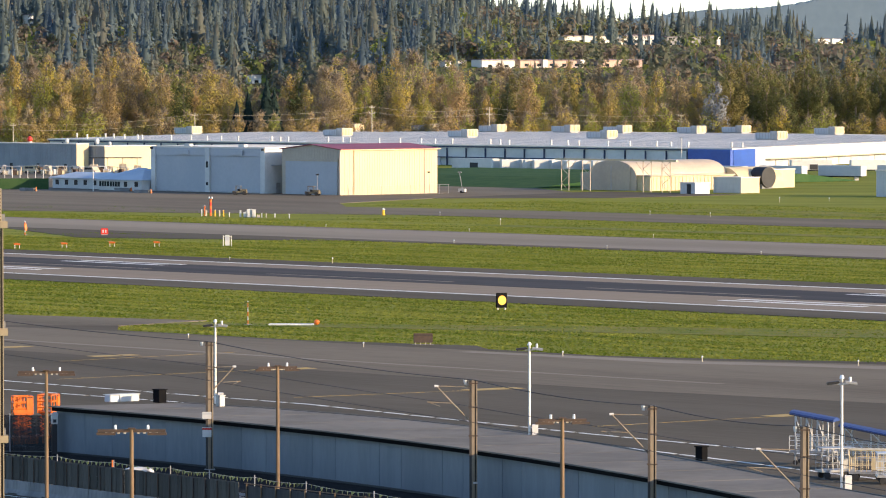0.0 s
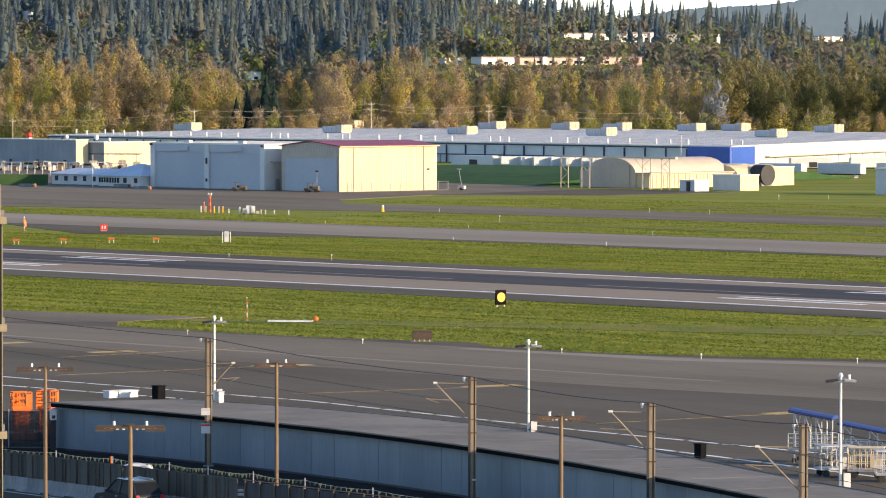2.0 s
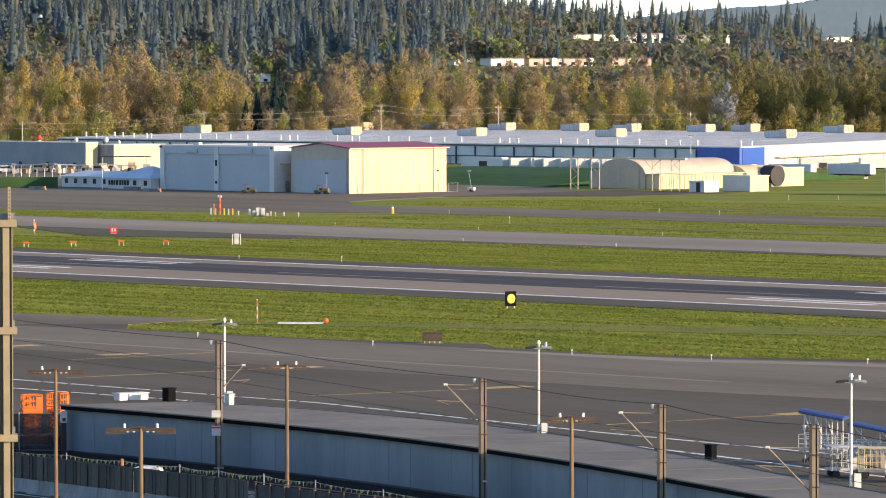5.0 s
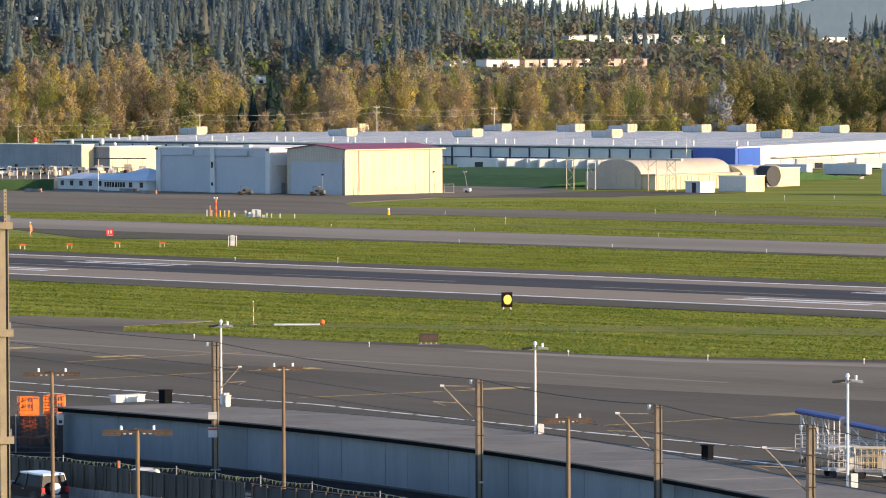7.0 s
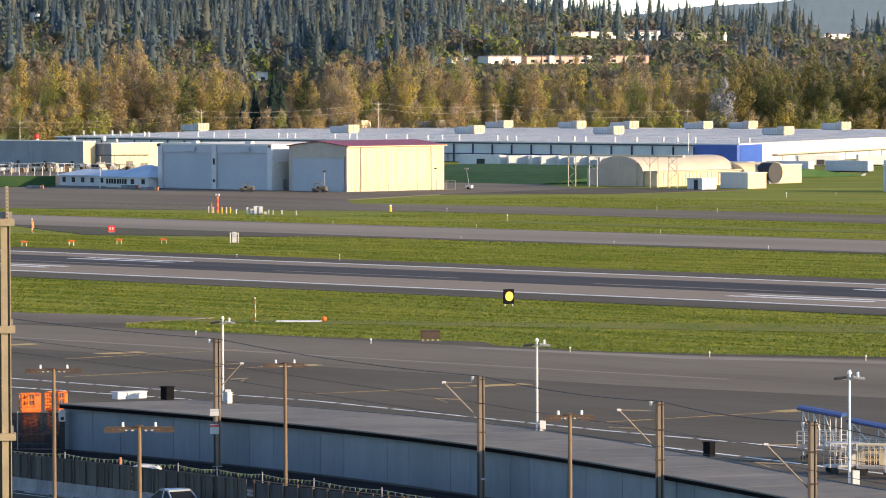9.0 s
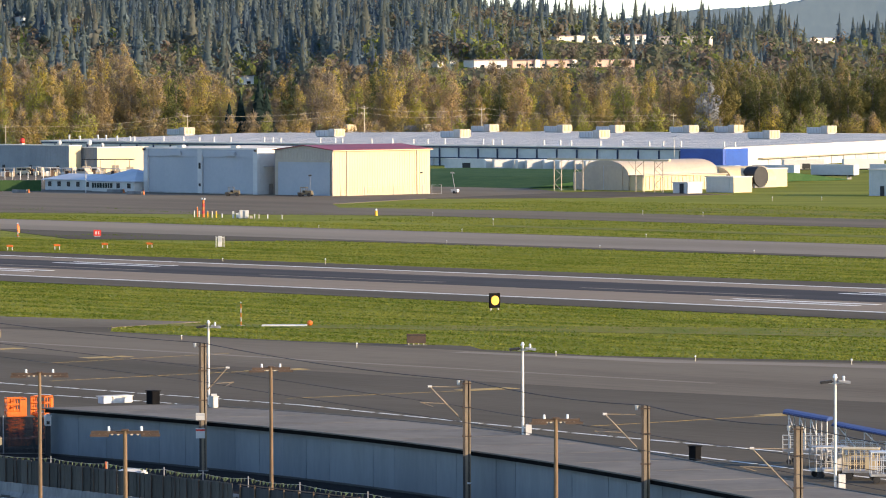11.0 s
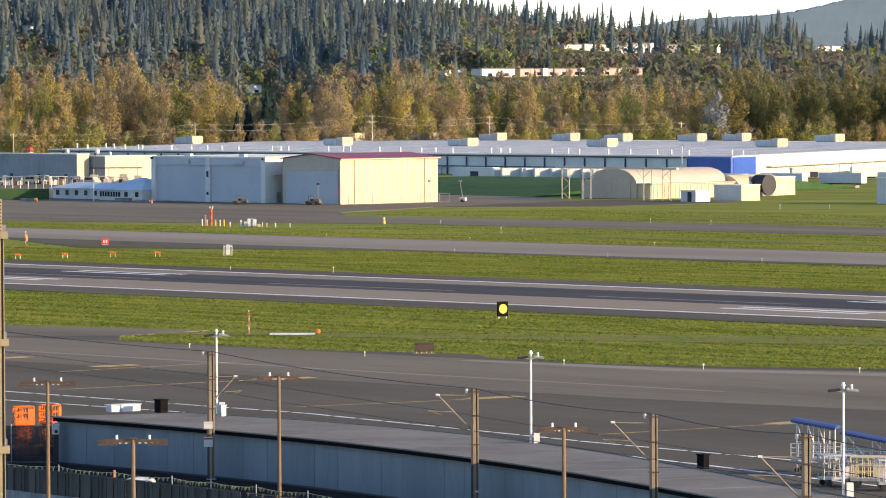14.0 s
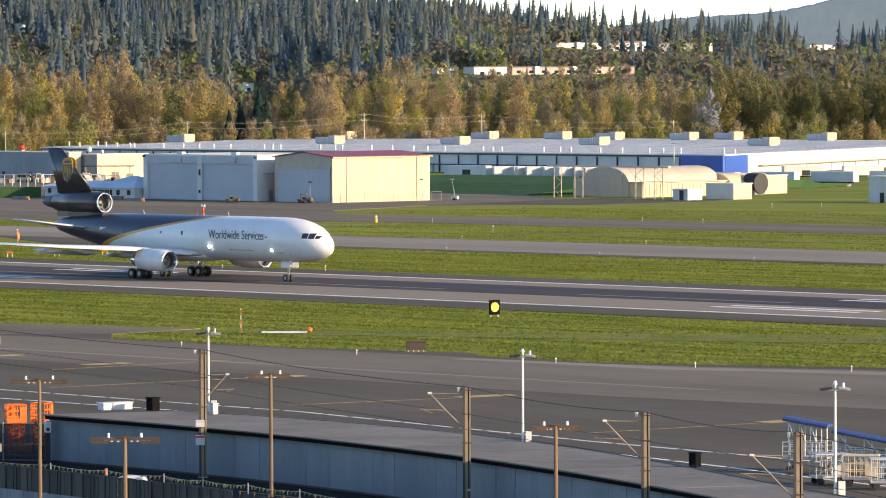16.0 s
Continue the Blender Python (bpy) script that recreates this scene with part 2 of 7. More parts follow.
def ridge(a):
    """Height of the hill's crest by bearing (x over y)."""
    pts = ((-0.3, 110), (-0.09, 103), (-0.03, 84), (0.0, 69), (0.013, 59), (0.04, 46), (0.09, 39), (0.3, 36))
    for (a0, h0), (a1, h1) in zip(pts, pts[1:]):
        if a0 <= a <= a1:
            return h0 + (h1 - h0) * (a - a0) / (a1 - a0)
    return 60.0


def land(x, y):
    if y < 700:
        d = x - (back_x(y) if 235 < y < 318 else back_x(235) - 0.6 * (y - 235) if y <= 235 else back_x(318) - 0.9 * (y - 318))
        return 3.0 * (1 - smooth_step(1, 26, d))  # behind the curved building the land falls to the apron
    if y < 2150:
        return 0.0
    a = x / y
    far = 4000 - 600 * smooth_step(-0.02, 0.05, a)
    t = (y - 2150) / (far - 2150)
    right = smooth_step(-0.04, 0.01, a)
    rise = (1 - right) * (smooth_step(0, 1, t) * 0.55 + 0.45 * min(1, t)) + right * (1 - (1 - min(1, t)) ** 2.6)
    return ridge(a) * rise if t < 1 else ridge(a) - (y - far) * 0.12


def build_ground():
    ys = [-60, 60, 150, 200, *range(220, 420, 6), 440, 480, 540, 620, 700, 900, 1200, 1600, 2000, 2150, *range(2200, 4900, 75)]
    bm = bmesh.new()
    rows = []
    for y in ys:
        half = max(160, abs(y) * 0.16 + 90)
        n = 60
        rows.append([bm.verts.new((-half + 2 * half * i / n, y, land(-half + 2 * half * i / n, y) - 0.06)) for i in range(n + 1)])
    for a, b in zip(rows, rows[1:]):
        for i in range(len(a) - 1):
            bm.faces.new((a[i], a[i + 1], b[i + 1], b[i]))
    wide = [bm.verts.new(c) for c in ((-4900, -60, -0.5), (4900, -60, -0.5), (4900, 4900, -0.5), (-4900, 4900, -0.5))]
    bm.faces.new(wide)
    return tagged(part("ground", bm, M["grass"], smooth=True), "mown green airfield grass rising to wooded hills", "ground", kind="structure")


build_ground()
# the runway, its shoulders and its markings, in the airfield's axes
S0, S1 = -1500.0, 400.0
strip = lambda name, o0, o1, z, m, label="", s0=S0, s1=S1: slab(name, [(s0, o0), (s1, o0), (s1, o1), (s0, o1)], z, m, label)
strip("runway_shoulder", 405, 473.5, 0.02, M["asphalt_dark"], "dark asphalt runway shoulder")
strip("runway", 416, 463, 0.04, M["runway"], "grooved grey-brown concrete runway")
strip("runway_rubber", 434.8, 453.6, 0.05, M["rubber"], "black tyre rubber along the runway centre")
strip("edge_line", 416.4, 417.5, 0.055, M["road_paint"], "white runway edge line")
strip("edge_line", 461.5, 462.6, 0.055, M["road_paint"], "white runway edge line")
for s in (-715, -563, -410.5):
    for o in (426.2, 429.6, 448.6, 452.0):
        strip("touchdown_bar", o, o + 1.25, 0.06, M["road_paint"], "white touchdown zone bar on the runway", s, s + 23)
for k in range(40):
    strip("centre_line", 439.3, 440.2, 0.06, M["asphalt_old"], "worn centre line dash under tyre rubber", -1300 + k * 61, -1264 + k * 61)
# parallel taxiways beyond it
strip("taxiway", 543, 579.5, 0.02, M["asphalt_old"], "worn grey asphalt taxiway")
strip("taxiway_shoulder", 538, 543.5, 0.015, M["asphalt_dark"], "dark taxiway shoulder")
strip("taxiway_shoulder", 579, 581, 0.015, M["asphalt_dark"], "dark taxiway shoulder")
slab("taxiway_fillet", [(-690, 538.5), (-644, 517), (-604, 534), (-600, 539)], 0.014, M["asphalt_dark"], "dark asphalt fillet beside the taxiway")
strip("service_track", 606, 613, 0.01, M["dry_grass"], "thin gravelly track in the grass", -640, 400)
strip("taxiway", 644, 680, 0.02, M["asphalt"], "dark asphalt taxiway before the hangars", -705, 400)
slab("hangar_apron", [(-1100, 592), (-790, 605), (-745, 622), (-700, 644.2), (-700, 680.2), (-752, 673), (-774, 691), (-793, 738), (-806, 790), (-900, 850), (-1100, 850)], 0.018, M["asphalt"], "dark asphalt apron before the hangars")
slab("hangar_apron", [(-806.5, 735), (-790, 733), (-765, 762), (-765, 802), (-806.5, 802)], 0.017, M["asphalt_dark"], "dark asphalt lane before the hangars")
strip("sunlit_field", 694, 716, 0.006, M["dry_grass"], "sunlit dry grass field", -690, -480)
# near apron
slab("near_apron", [(-900, 300), (-424, 329), (-414, 338), (-407, 332), (-378, 333), (-359, 338.5), (-353.5, 335), (-338, 335), (-325, 340), (-312, 347), (-200, 380), (-30, 380), (-30, 130), (-900, 130)], 0.03, M["asphalt_dark"], "wide dark asphalt apron")
slab("apron_connector", [(-900, 300), (-424, 329), (-414, 338), (-416, 352), (-440, 345), (-900, 330)], 0.032, M["asphalt"], "grey asphalt connector to the apron")
slab("apron_lane", [(-700, 300), (-424, 327), (-407, 330.6), (-378, 331.6), (-338, 333), (-325, 336.5), (-312, 342.5), (-200, 374), (-200, 312), (-300, 300), (-424, 300), (-700, 275)], 0.036, M["asphalt"], "paler asphalt taxi lane on the apron")
slab("apron_lane_edge", [(-352, 331.5), (-325, 335), (-312, 340.5), (-200, 371), (-200, 364), (-312, 336), (-325, 331), (-352, 329.5)], 0.04, M["asphalt_old"], "pale worn band along the taxi lane")
slab("apron_lane_edge", [(-560, 300.8), (-424, 313), (-350, 312), (-300, 312.5), (-300, 311.6), (-350, 311), (-424, 311.6), (-560, 299)], 0.04, M["asphalt_old"], "thin pale seam along the taxi lane")
slab("cross_path", [(-420, 341), (-300, 398), (-280, 405.5), (-330, 405.5), (-420, 345)], 0.008, M["dry_grass"], "strip of yellowed grass over a buried cable")


def line_on(name, a, b, w, z, m, label, dash=0.0, gap=0.0):
    a, b = Vector(a), Vector(b)
    d = (b - a).normalized()
    nrm = Vector((-d.y, d.x)) * w / 2
    length = (b - a).length
    bm = bmesh.new()
    p = 0.0
    while p < length:
        q = min(length, p + (dash or length))
        prism([a + d * p - nrm, a + d * q - nrm, a + d * q + nrm, a + d * p + nrm], z - 0.01, z, bm)
        p = q + gap
    return tagged(part(name, bm, m), label, kind="structure")


for pts in ([(-60, 466), (-38, 437), (-11, 406), (11, 372), (25, 353), (36, 338)], [(-60, 451), (-37.4, 425.5), (-19, 406), (-3.7, 386), (10.9, 362), (18.4, 349), (25.3, 336.5), (32, 325)]):
    for a, b in zip(pts, pts[1:]):
        line_on("lane_line", a, b, 0.42, 0.05, M["road_paint"], "white broken service road line", 3.2, 0.7)
for a, b, w in (((-36, 467), (-20, 482), 0.12), ((-34, 439.6), (-15.6, 453.8), 0.12), ((-12.4, 414.4), (5.6, 425.5), 0.12), ((11.4, 380), (28.2, 392.5), 0.12), ((-17, 453), (-12, 456), 2.0), ((2, 424), (6.5, 427), 2.0), ((-33.5, 475), (-29.5, 478), 2.0), ((25.5, 391), (29, 394), 2.0), ((-45, 489.5), (-41, 493), 2.0)):
    line_on("taxi_line", a, b, w, 0.05, M["yellow_paint"], "worn yellow taxi line on the apron")
# ---------- hangars and sheds across the field ----------
def gable_roof(x0, x1, y0, y1, z, rise, along="y", over=0.3, thick=0.18):
    """Two sloping sheets over a plan; the ridge runs along the axis named."""
    bm = bmesh.new()
    if along == "y":
        xm = (x0 + x1) / 2
        prof = [(x0 - over, z - over * rise / (xm - x0)), (xm, z + rise), (x1 + over, z - over * rise / (xm - x0))]
        ring = lambda y: [Vector((a, y, b)) for a, b in prof] + [Vector((a, y, b + thick)) for a, b in prof[::-1]]
        return loft([ring(y0 - over), ring(y1 + over)], bm)
    ym = (y0 + y1) / 2
    prof = [(y0 - over, z - over * rise / (ym - y0)), (ym, z + rise), (y1 + over, z - over * rise / (ym - y0))]
    ring = lambda x: [Vector((x, a, b)) for a, b in prof] + [Vector((x, a, b + thick)) for a, b in prof[::-1]]
    return loft([ring(x0 - over), ring(x1 + over)], bm)


def hip_roof(x0, x1, y0, y1, z, rise, over=0.6):
    bm = bmesh.new()
    x0, x1, y0, y1 = x0 - over, x1 + over, y0 - over, y1 + over
    w = min(x1 - x0, y1 - y0) / 2
    if x1 - x0 > y1 - y0:
        r = [(x0 + w, (y0 + y1) / 2), (x1 - w, (y0 + y1) / 2)]
    else:
        r = [((x0 + x1) / 2, y0 + w), ((x0 + x1) / 2, y1 - w)]
    e = [bm.verts.new((x, y, z)) for x, y in ((x0, y0), (x1, y0), (x1, y1), (x0, y1))]
    lo = [bm.verts.new((v.co.x, v.co.y, z - 0.2)) for v in e]
    a, b = [bm.verts.new((x, y, z + rise)) for x, y in r]
    if x1 - x0 > y1 - y0:
        fs = ((e[0], e[1], b, a), (e[1], e[2], b), (e[2], e[3], a, b), (e[3], e[0], a))
    else:
        fs = ((e[0], e[1], a), (e[1], e[2], b, a), (e[2], e[3], b), (e[3], e[0], a, b))
    for f in fs:
        bm.faces.new(f)
    for i in range(4):
        bm.faces.new((lo[i], lo[(i + 1) % 4], e[(i + 1) % 4], e[i]))
    bm.faces.new(lo[::-1])
    return bm


def ribbed(x0, x1, y, z0, z1, step, depth, face):
    """Upright ribs of a sheet-metal wall; face 'y' looks along -y at the depth y, 'x' along +x."""
    bm = bmesh.new()
    p = x0 + step / 2
    while p < x1 - step / 4:
        if face == "y":
            box(p - step * 0.12, p + step * 0.12, y - depth, y + 0.01, z0, z1, bm)
        else:
            box(y - 0.01, y + depth, p - step * 0.12, p + step * 0.12, z0, z1, bm)
        p += step
    return bm


def cream_hangar():
    h = thing("hangar", field(-824, 736), "cream sheet-metal hangar with a red low-pitched roof", "hangar")
    W, D, Z = 19.6, 29.0, 10.0
    bm = box(-W, 0, 0, D, 0, Z)
    part("wall", bm, M["cream_metal"], h)
    ring = [Vector((-W, 0, Z)), Vector((-W / 2, 0, Z + 1.0)), Vector((0, 0, Z))]
    part("gable", loft([[p + Vector((0, 0.004, 0)) for p in ring], [p + Vector((0, D - 0.004, 0)) for p in ring]]), M["tan_metal"], h)
    part("roof", gable_roof(-W, 0, 0, D, Z + 0.02, 1.02, over=0.5), M["roof_red"], h, "dark red metal roof")
    # front wall in tan, its shade put into the colour; lit side stays cream
    bm = box(-W, 0, -0.12, -0.004, 0, Z)
    part("shaded_front_cladding", bm, M["tan_metal"], h)
    bm = ribbed(-W, 0, -0.12, 7.6, Z, 0.9, 0.05, "y")
    part("cladding_rib", bm, M["tan_metal"], h)
    part("hangar_door", box(-W + 1.4, -0.9, -0.35, -0.13, 0, 7.4), M["door_metal"], h, "grey rolling hangar door")
    part("door_head", box(-W + 1.1, -0.6, -0.5, -0.13, 7.4, 7.9), M["tan_metal"], h)
    part("side_ribs", ribbed(0, D, 0, 0.3, Z - 0.3, 0.75, 0.04, "x"), M["cream_metal"], h)
    for y in (3.8, 25.0):
        part("downpipe", rod((0.1, y, 0), (0.1, y, Z), 0.09), M["tan_metal"], h)
    part("corner_trim", box(-0.05, 0.14, -0.45, -0.13, 0, Z + 0.1), M["tan_metal"], h)
    part("fascia", box(0.0, 0.55, -0.5, D + 0.5, Z - 0.15, Z + 0.05), M["cream_metal"], h)
    for y in (2.0, 26.6):
        part("door", box(0.02, 0.12, y, y + 1.0, 0, 2.2), M["tan_metal"], h, "tan side door")
    part("wall_lamp", box(0.05, 0.5, 26.0, 26.4, 4.6, 4.9), M["black"], h)
    f = thing("fence", field(-820.8, 736.5), "chain-link fence with galvanised posts by the hangar", "fence")
    for k in range(11):
        part("post", rod((0, k * 2.9, 0), (0, k * 2.9, 2.0), 0.05, n=6), M["galv"], f)
    for z in (0.1, 2.0):
        part("rail", rod((0, 0, z), (0, 29, z), 0.03, n=6), M["galv"], f)
    return h


def grey_hangar():
    h = thing("hangar", field(-847.5, 734.4), "pale grey flat-roofed hangar with two large sliding doors", "hangar")
    W, D, Z = 39.0, 30.0, 10.0
    part("wall", box(-W, 0, 0, D, 0, Z), M["grey_metal"], h)
    part("roof", box(-W - 0.4, 0.4, -0.6, D + 0.4, Z, Z + 0.35), M["roof_white"], h)
    part("header", box(-W, 0, -0.5, -0.004, 8.3, Z - 0.004), M["grey_metal"], h)
    for x in (-W + 0.3, -W / 2, -0.3):
        part("pilaster", box(x - 0.75, x + 0.75, -0.7, -0.004, 0, Z - 0.004), M["white_metal"], h)
    for x0 in (-W + 1.05, -W / 2 + 0.8):
        d = part("hangar_door", box(x0, x0 + W / 2 - 1.9, -0.3, -0.01, 0, 8.25), M["door_metal"], h, "grey sliding hangar door")
        part("door_rail", box(x0, x0 + W / 2 - 1.9, -0.33, -0.302, 0.0, 0.25), M["galv"], d)
    for x, z, c in ((-W / 2, 5.6, 1.4), (-W / 2, 1.6, 0.7)):
        part("window", box(x - 0.35, x + 0.35, -0.74, -0.7, z, z + c), M["glass"], h)
    for x in (-28, -9):
        part("unit_heater", box(x - 2, x + 2, -0.95, -0.5, 8.6, 9.6), M["grey_metal"], h)
        part("roof_vent", box(x - 1, x + 1, 0.5, 1.5, Z + 0.35, Z + 0.9), M["white_metal"], h)
    part("side_cladding", box(0.004, 0.1, 0, D, 0, Z), M["white_metal"], h)
    part("door", box(0.1, 0.2, 3, 4.2, 0, 2.4), M["galv"], h)
    part("canopy", box(0.1, 1.0, 1.5, 7, 6.2, 6.4), M["grey_metal"], h)
    for x in (-W, 0):
        part("floodlight", box(x - 0.3, x + 0.3, -1.1, -0.6, Z - 0.4, Z + 0.1), M["black"], h)
    return h


def small_house(s, o, w, d, z, rise, name_label, wing=False):
    h = thing("site_office", field(s, o), name_label, "office")
    part("wall", box(-w, 0, 0, d, 0, z), M["white_metal"], h)
    part("roof", hip_roof(-w, 0, 0, d, z + 0.02, rise), M["roof_blue"], h, "blue-grey hipped metal roof")
    n = max(3, int(w / 3.4))
    for k in range(n):
        x = -w + (k + 0.5) * w / n
        if wing and k in (0, 1):
            x0, x1 = x - w / n * 0.46, x + w / n * 0.46
        else:
            x0, x1 = x - 0.6, x + 0.6
        wd = part("window", box(x0, x1, -0.06, -0.005, 0.85, 2.0), M["glass"], h)
        part("window_frame", box(x0 - 0.1, x1 + 0.1, -0.1, -0.061, 2.0, 2.1), M["white_metal"], wd)
        part("window_sill", box(x0 - 0.1, x1 + 0.1, -0.14, -0.061, 0.75, 0.85), M["white_metal"], wd)
        if wing and k in (0, 1):
            for j in range(1, 4):
                xx = x0 + (x1 - x0) * j / 4
                part("mullion", box(xx - 0.06, xx + 0.06, -0.11, -0.061, 0.85, 2.0), M["white_metal"], wd)
    return h


def shed(name, s, o, w, d, z, front, side, label, roof=0.0, doors=0, turn=0.0, category="shed"):
    h = thing(name, field(s, o, 0, turn), label, category)
    part("wall", box(-w, 0, 0, d, 0, z), front, h)
    part("end_cladding", box(0.004, 0.05, 0, d, 0, z), side, h)
    if roof:
        part("roof", gable_roof(-w, 0, 0, d, z + 0.02, roof, along="x"), M["roof_white"], h)
    else:
        part("roof", box(-w - 0.15, 0.2, -0.2, d + 0.15, z + 0.003, z + 0.22), M["roof_white"], h)
    part("cladding_rib", ribbed(-w, 0, -0.005, 0.1, z - 0.1, 1.1, 0.04, "y"), front, h)
    for k in range(doors):
        x = -w + (k + 0.6) * w / doors
        part("door", box(x - 0.6, x + 0.6, -0.09, -0.045, 0, 2.2), M["black"], h)
    return h


def barrel_hangar():
    h = thing("hangar", field(-805.3, 812), "tan barrel-vaulted hangar with a lean-to", "hangar")
    W, D, Z = 20.8, 30.0, 3.6
    n = 20
    arc = [Vector((-W / 2 + u * (W / 2 - 2.6), 0, Z + 0.2 + 3.0 * (1 - abs(u) ** 2.8) ** 0.75)) for u in [math.cos(math.pi * (1 - k / n)) for k in range(n + 1)]]
    ring = lambda y: [Vector((-W + 2.6, y, 0))] + [p + Vector((0, y, 0)) for p in arc] + [Vector((-2.6, y, 0))]
    part("vault", loft([ring(0), ring(D)]), M["tan_metal"], h, smooth=False)
    part("wing_wall", box(-W, -W + 2.61, 0.2, D - 0.2, 0, Z + 0.35), M["tan_metal"], h)
    lean = part("lean_to", box(-2.59, 1.5, 0.5, D - 2, 0, Z - 0.3), M["cream_metal"], h)
    part("lean_to_roof", box(-2.8, 1.9, 0.2, D - 1.8, Z - 0.29, Z - 0.05), M["tan_metal"], h)
    part("wall_rib", ribbed(1, D - 2, 1.5, 0.1, Z - 0.5, 1.2, 0.12, "x"), M["cream_metal"], lean)
    part("hangar_door", box(-W + 4.4, -4.4, -0.2, -0.01, 0, 5.6), M["tan_metal"], h)
    part("door_seam", box(-W / 2 - 0.06, -W / 2 + 0.06, -0.26, -0.2, 0, 5.6), M["grey_metal"], h)
    r2 = [Vector((-4 + math.cos(math.pi * (1 - k / 12)) * 5.5, 0, 1.6 + 3.4 * math.sin(math.pi * k / 12))) for k in range(13)]
    ring2 = lambda y: [Vector((-9.5, y, 0))] + [p + Vector((0, y, 0)) for p in r2] + [Vector((1.5, y, 0))]
    part("rear_vault", loft([ring2(D + 0.01), ring2(D + 15)]), M["cream_metal"], h)
    g = thing("steel_gantry", field(-805, 803), "pale steel gantry frame before the hangar", "gantry")
    for x in (-18, -15.6, -11.2, -8.6, 8.4, 11, 14.4, 17):
        part("post", rod((x, 0, 0), (x, 0, 7.0), 0.12, n=6), M["tan_metal"], g)
    for x0, x1 in ((-18, -15.6), (-11.2, -8.6), (8.4, 11), (14.4, 17)):
        for k in range(4):
            a, b = (x0, x1) if k % 2 else (x1, x0)
            part("brace", rod((a, 0, k * 1.75), (b, 0, k * 1.75 + 1.75), 0.06, n=5), M["tan_metal"], g)
    part("beam", box(-19.9, 19.1, -0.35, 0.35, 7.0, 7.4), M["cream_metal"], g, "pale steel beam")
    for k in range(20):
        part("hanger", rod((-19 + k * 2, 0, 7.4), (-19 + k * 2, 0, 7.62), 0.06, n=5), M["tan_metal"], g)
    for x, s in ((-8.6, 1), (-15.6, 1), (8.4, -1), (17, -1)):
        part("knee_brace", rod((x, 0, 4.6), (x + 2.4 * s, 0, 6.95), 0.07, n=5), M["tan_metal"], g)
    return h


# grey of the freight sheds' fronts, with their shade in the colour
M["freight_shade_grey"] = mat("freight_shade_grey", (0.27, 0.275, 0.285), (0.22, 0.225, 0.235), size=6, fine=0.6, rough=0.7)
cream_hangar()
grey_hangar()
small_house(-905.0, 736, 21, 8, 2.5, 1.3, "long white site office with a blue-grey hipped roof")
small_house(-887.6, 731.5, 15.5, 13, 2.5, 2.6, "white site office with a band of windows and hipped roof", wing=True)
barrel_hangar()
shed("storage_shed", -776.4, 799, 4.6, 4.6, 2.35, M["white_metal"], M["white_metal"], "small white metal storage shed with a door", doors=1)
shed("storage_shed", -773.8, 811, 8.5, 6, 3.4, M["white_metal"], M["cream_metal"], "white container shed on the grass")
shed("storage_shed", -806.0, 856, 1.6, 7.0, 4.2, M["tan_metal"], M["cream_metal"], "cream flat-roofed block beside a tank")
shed("storage_shed", -724.8, 809, 6.5, 9, 5.6, M["white_metal"], M["white_metal"], "white shed with a vent panel", doors=1)
# freight sheds: shade put into the grey fronts, sunlight into the cream ends
shed("freight_shed", -1069, 858, 60, 4.2, 7.6, M["freight_shade_grey"], M["cream_metal"], "long metal freight shed, front in shaded grey, with a pale roof", doors=5)
shed("freight_shed", -1063, 863, 9.5, 18, 7.0, M["freight_shade_grey"], M["cream_metal"], "cream metal freight shed beside a longer one")
tank = thing("storage_tank", field(-803, 849, 2.6), "black lying cylindrical storage tank", "tank")
part("drum", rod((-1.9, 0, 0), (1.9, 0, 0), 2.4, n=24), M["black"], tank)
for x in (-1.2, 1.2):
    part("saddle", box(x - 0.3, x + 0.3, -1.8, 1.8, -2.6, -1.6), M["concrete"], tank)
rt = thing("roof_tank", field(-1107.3, 872, 7.6), "red ball tank on a freight shed roof", "tank")
part("tank_shell", ball((0, 0, 0.9), 0.75, squash=1.2), M["red"], rt, smooth=True)
part("stand", box(-0.5, 0.5, -0.5, 0.5, 0, 0.3), M["galv"], rt)
for s, z, r in ((-1078.7, 7.8, 0.7), (-1070.0, 7.8, 0.85), (-1064.4, 7.2, 0.6)):
    d = thing("roof_vent", field(s, 862.5 if s < -1070 else 866, z - 0.1), "white dome vent on a shed roof", "vent", "shed vents")
    part("cowl", ball((0, 0, 0.7), r * 0.8, squash=1.2), M["white_metal"], d, smooth=True)
    part("neck", rod((0, 0, 0), (0, 0, 0.5), 0.4), M["galv"], d)


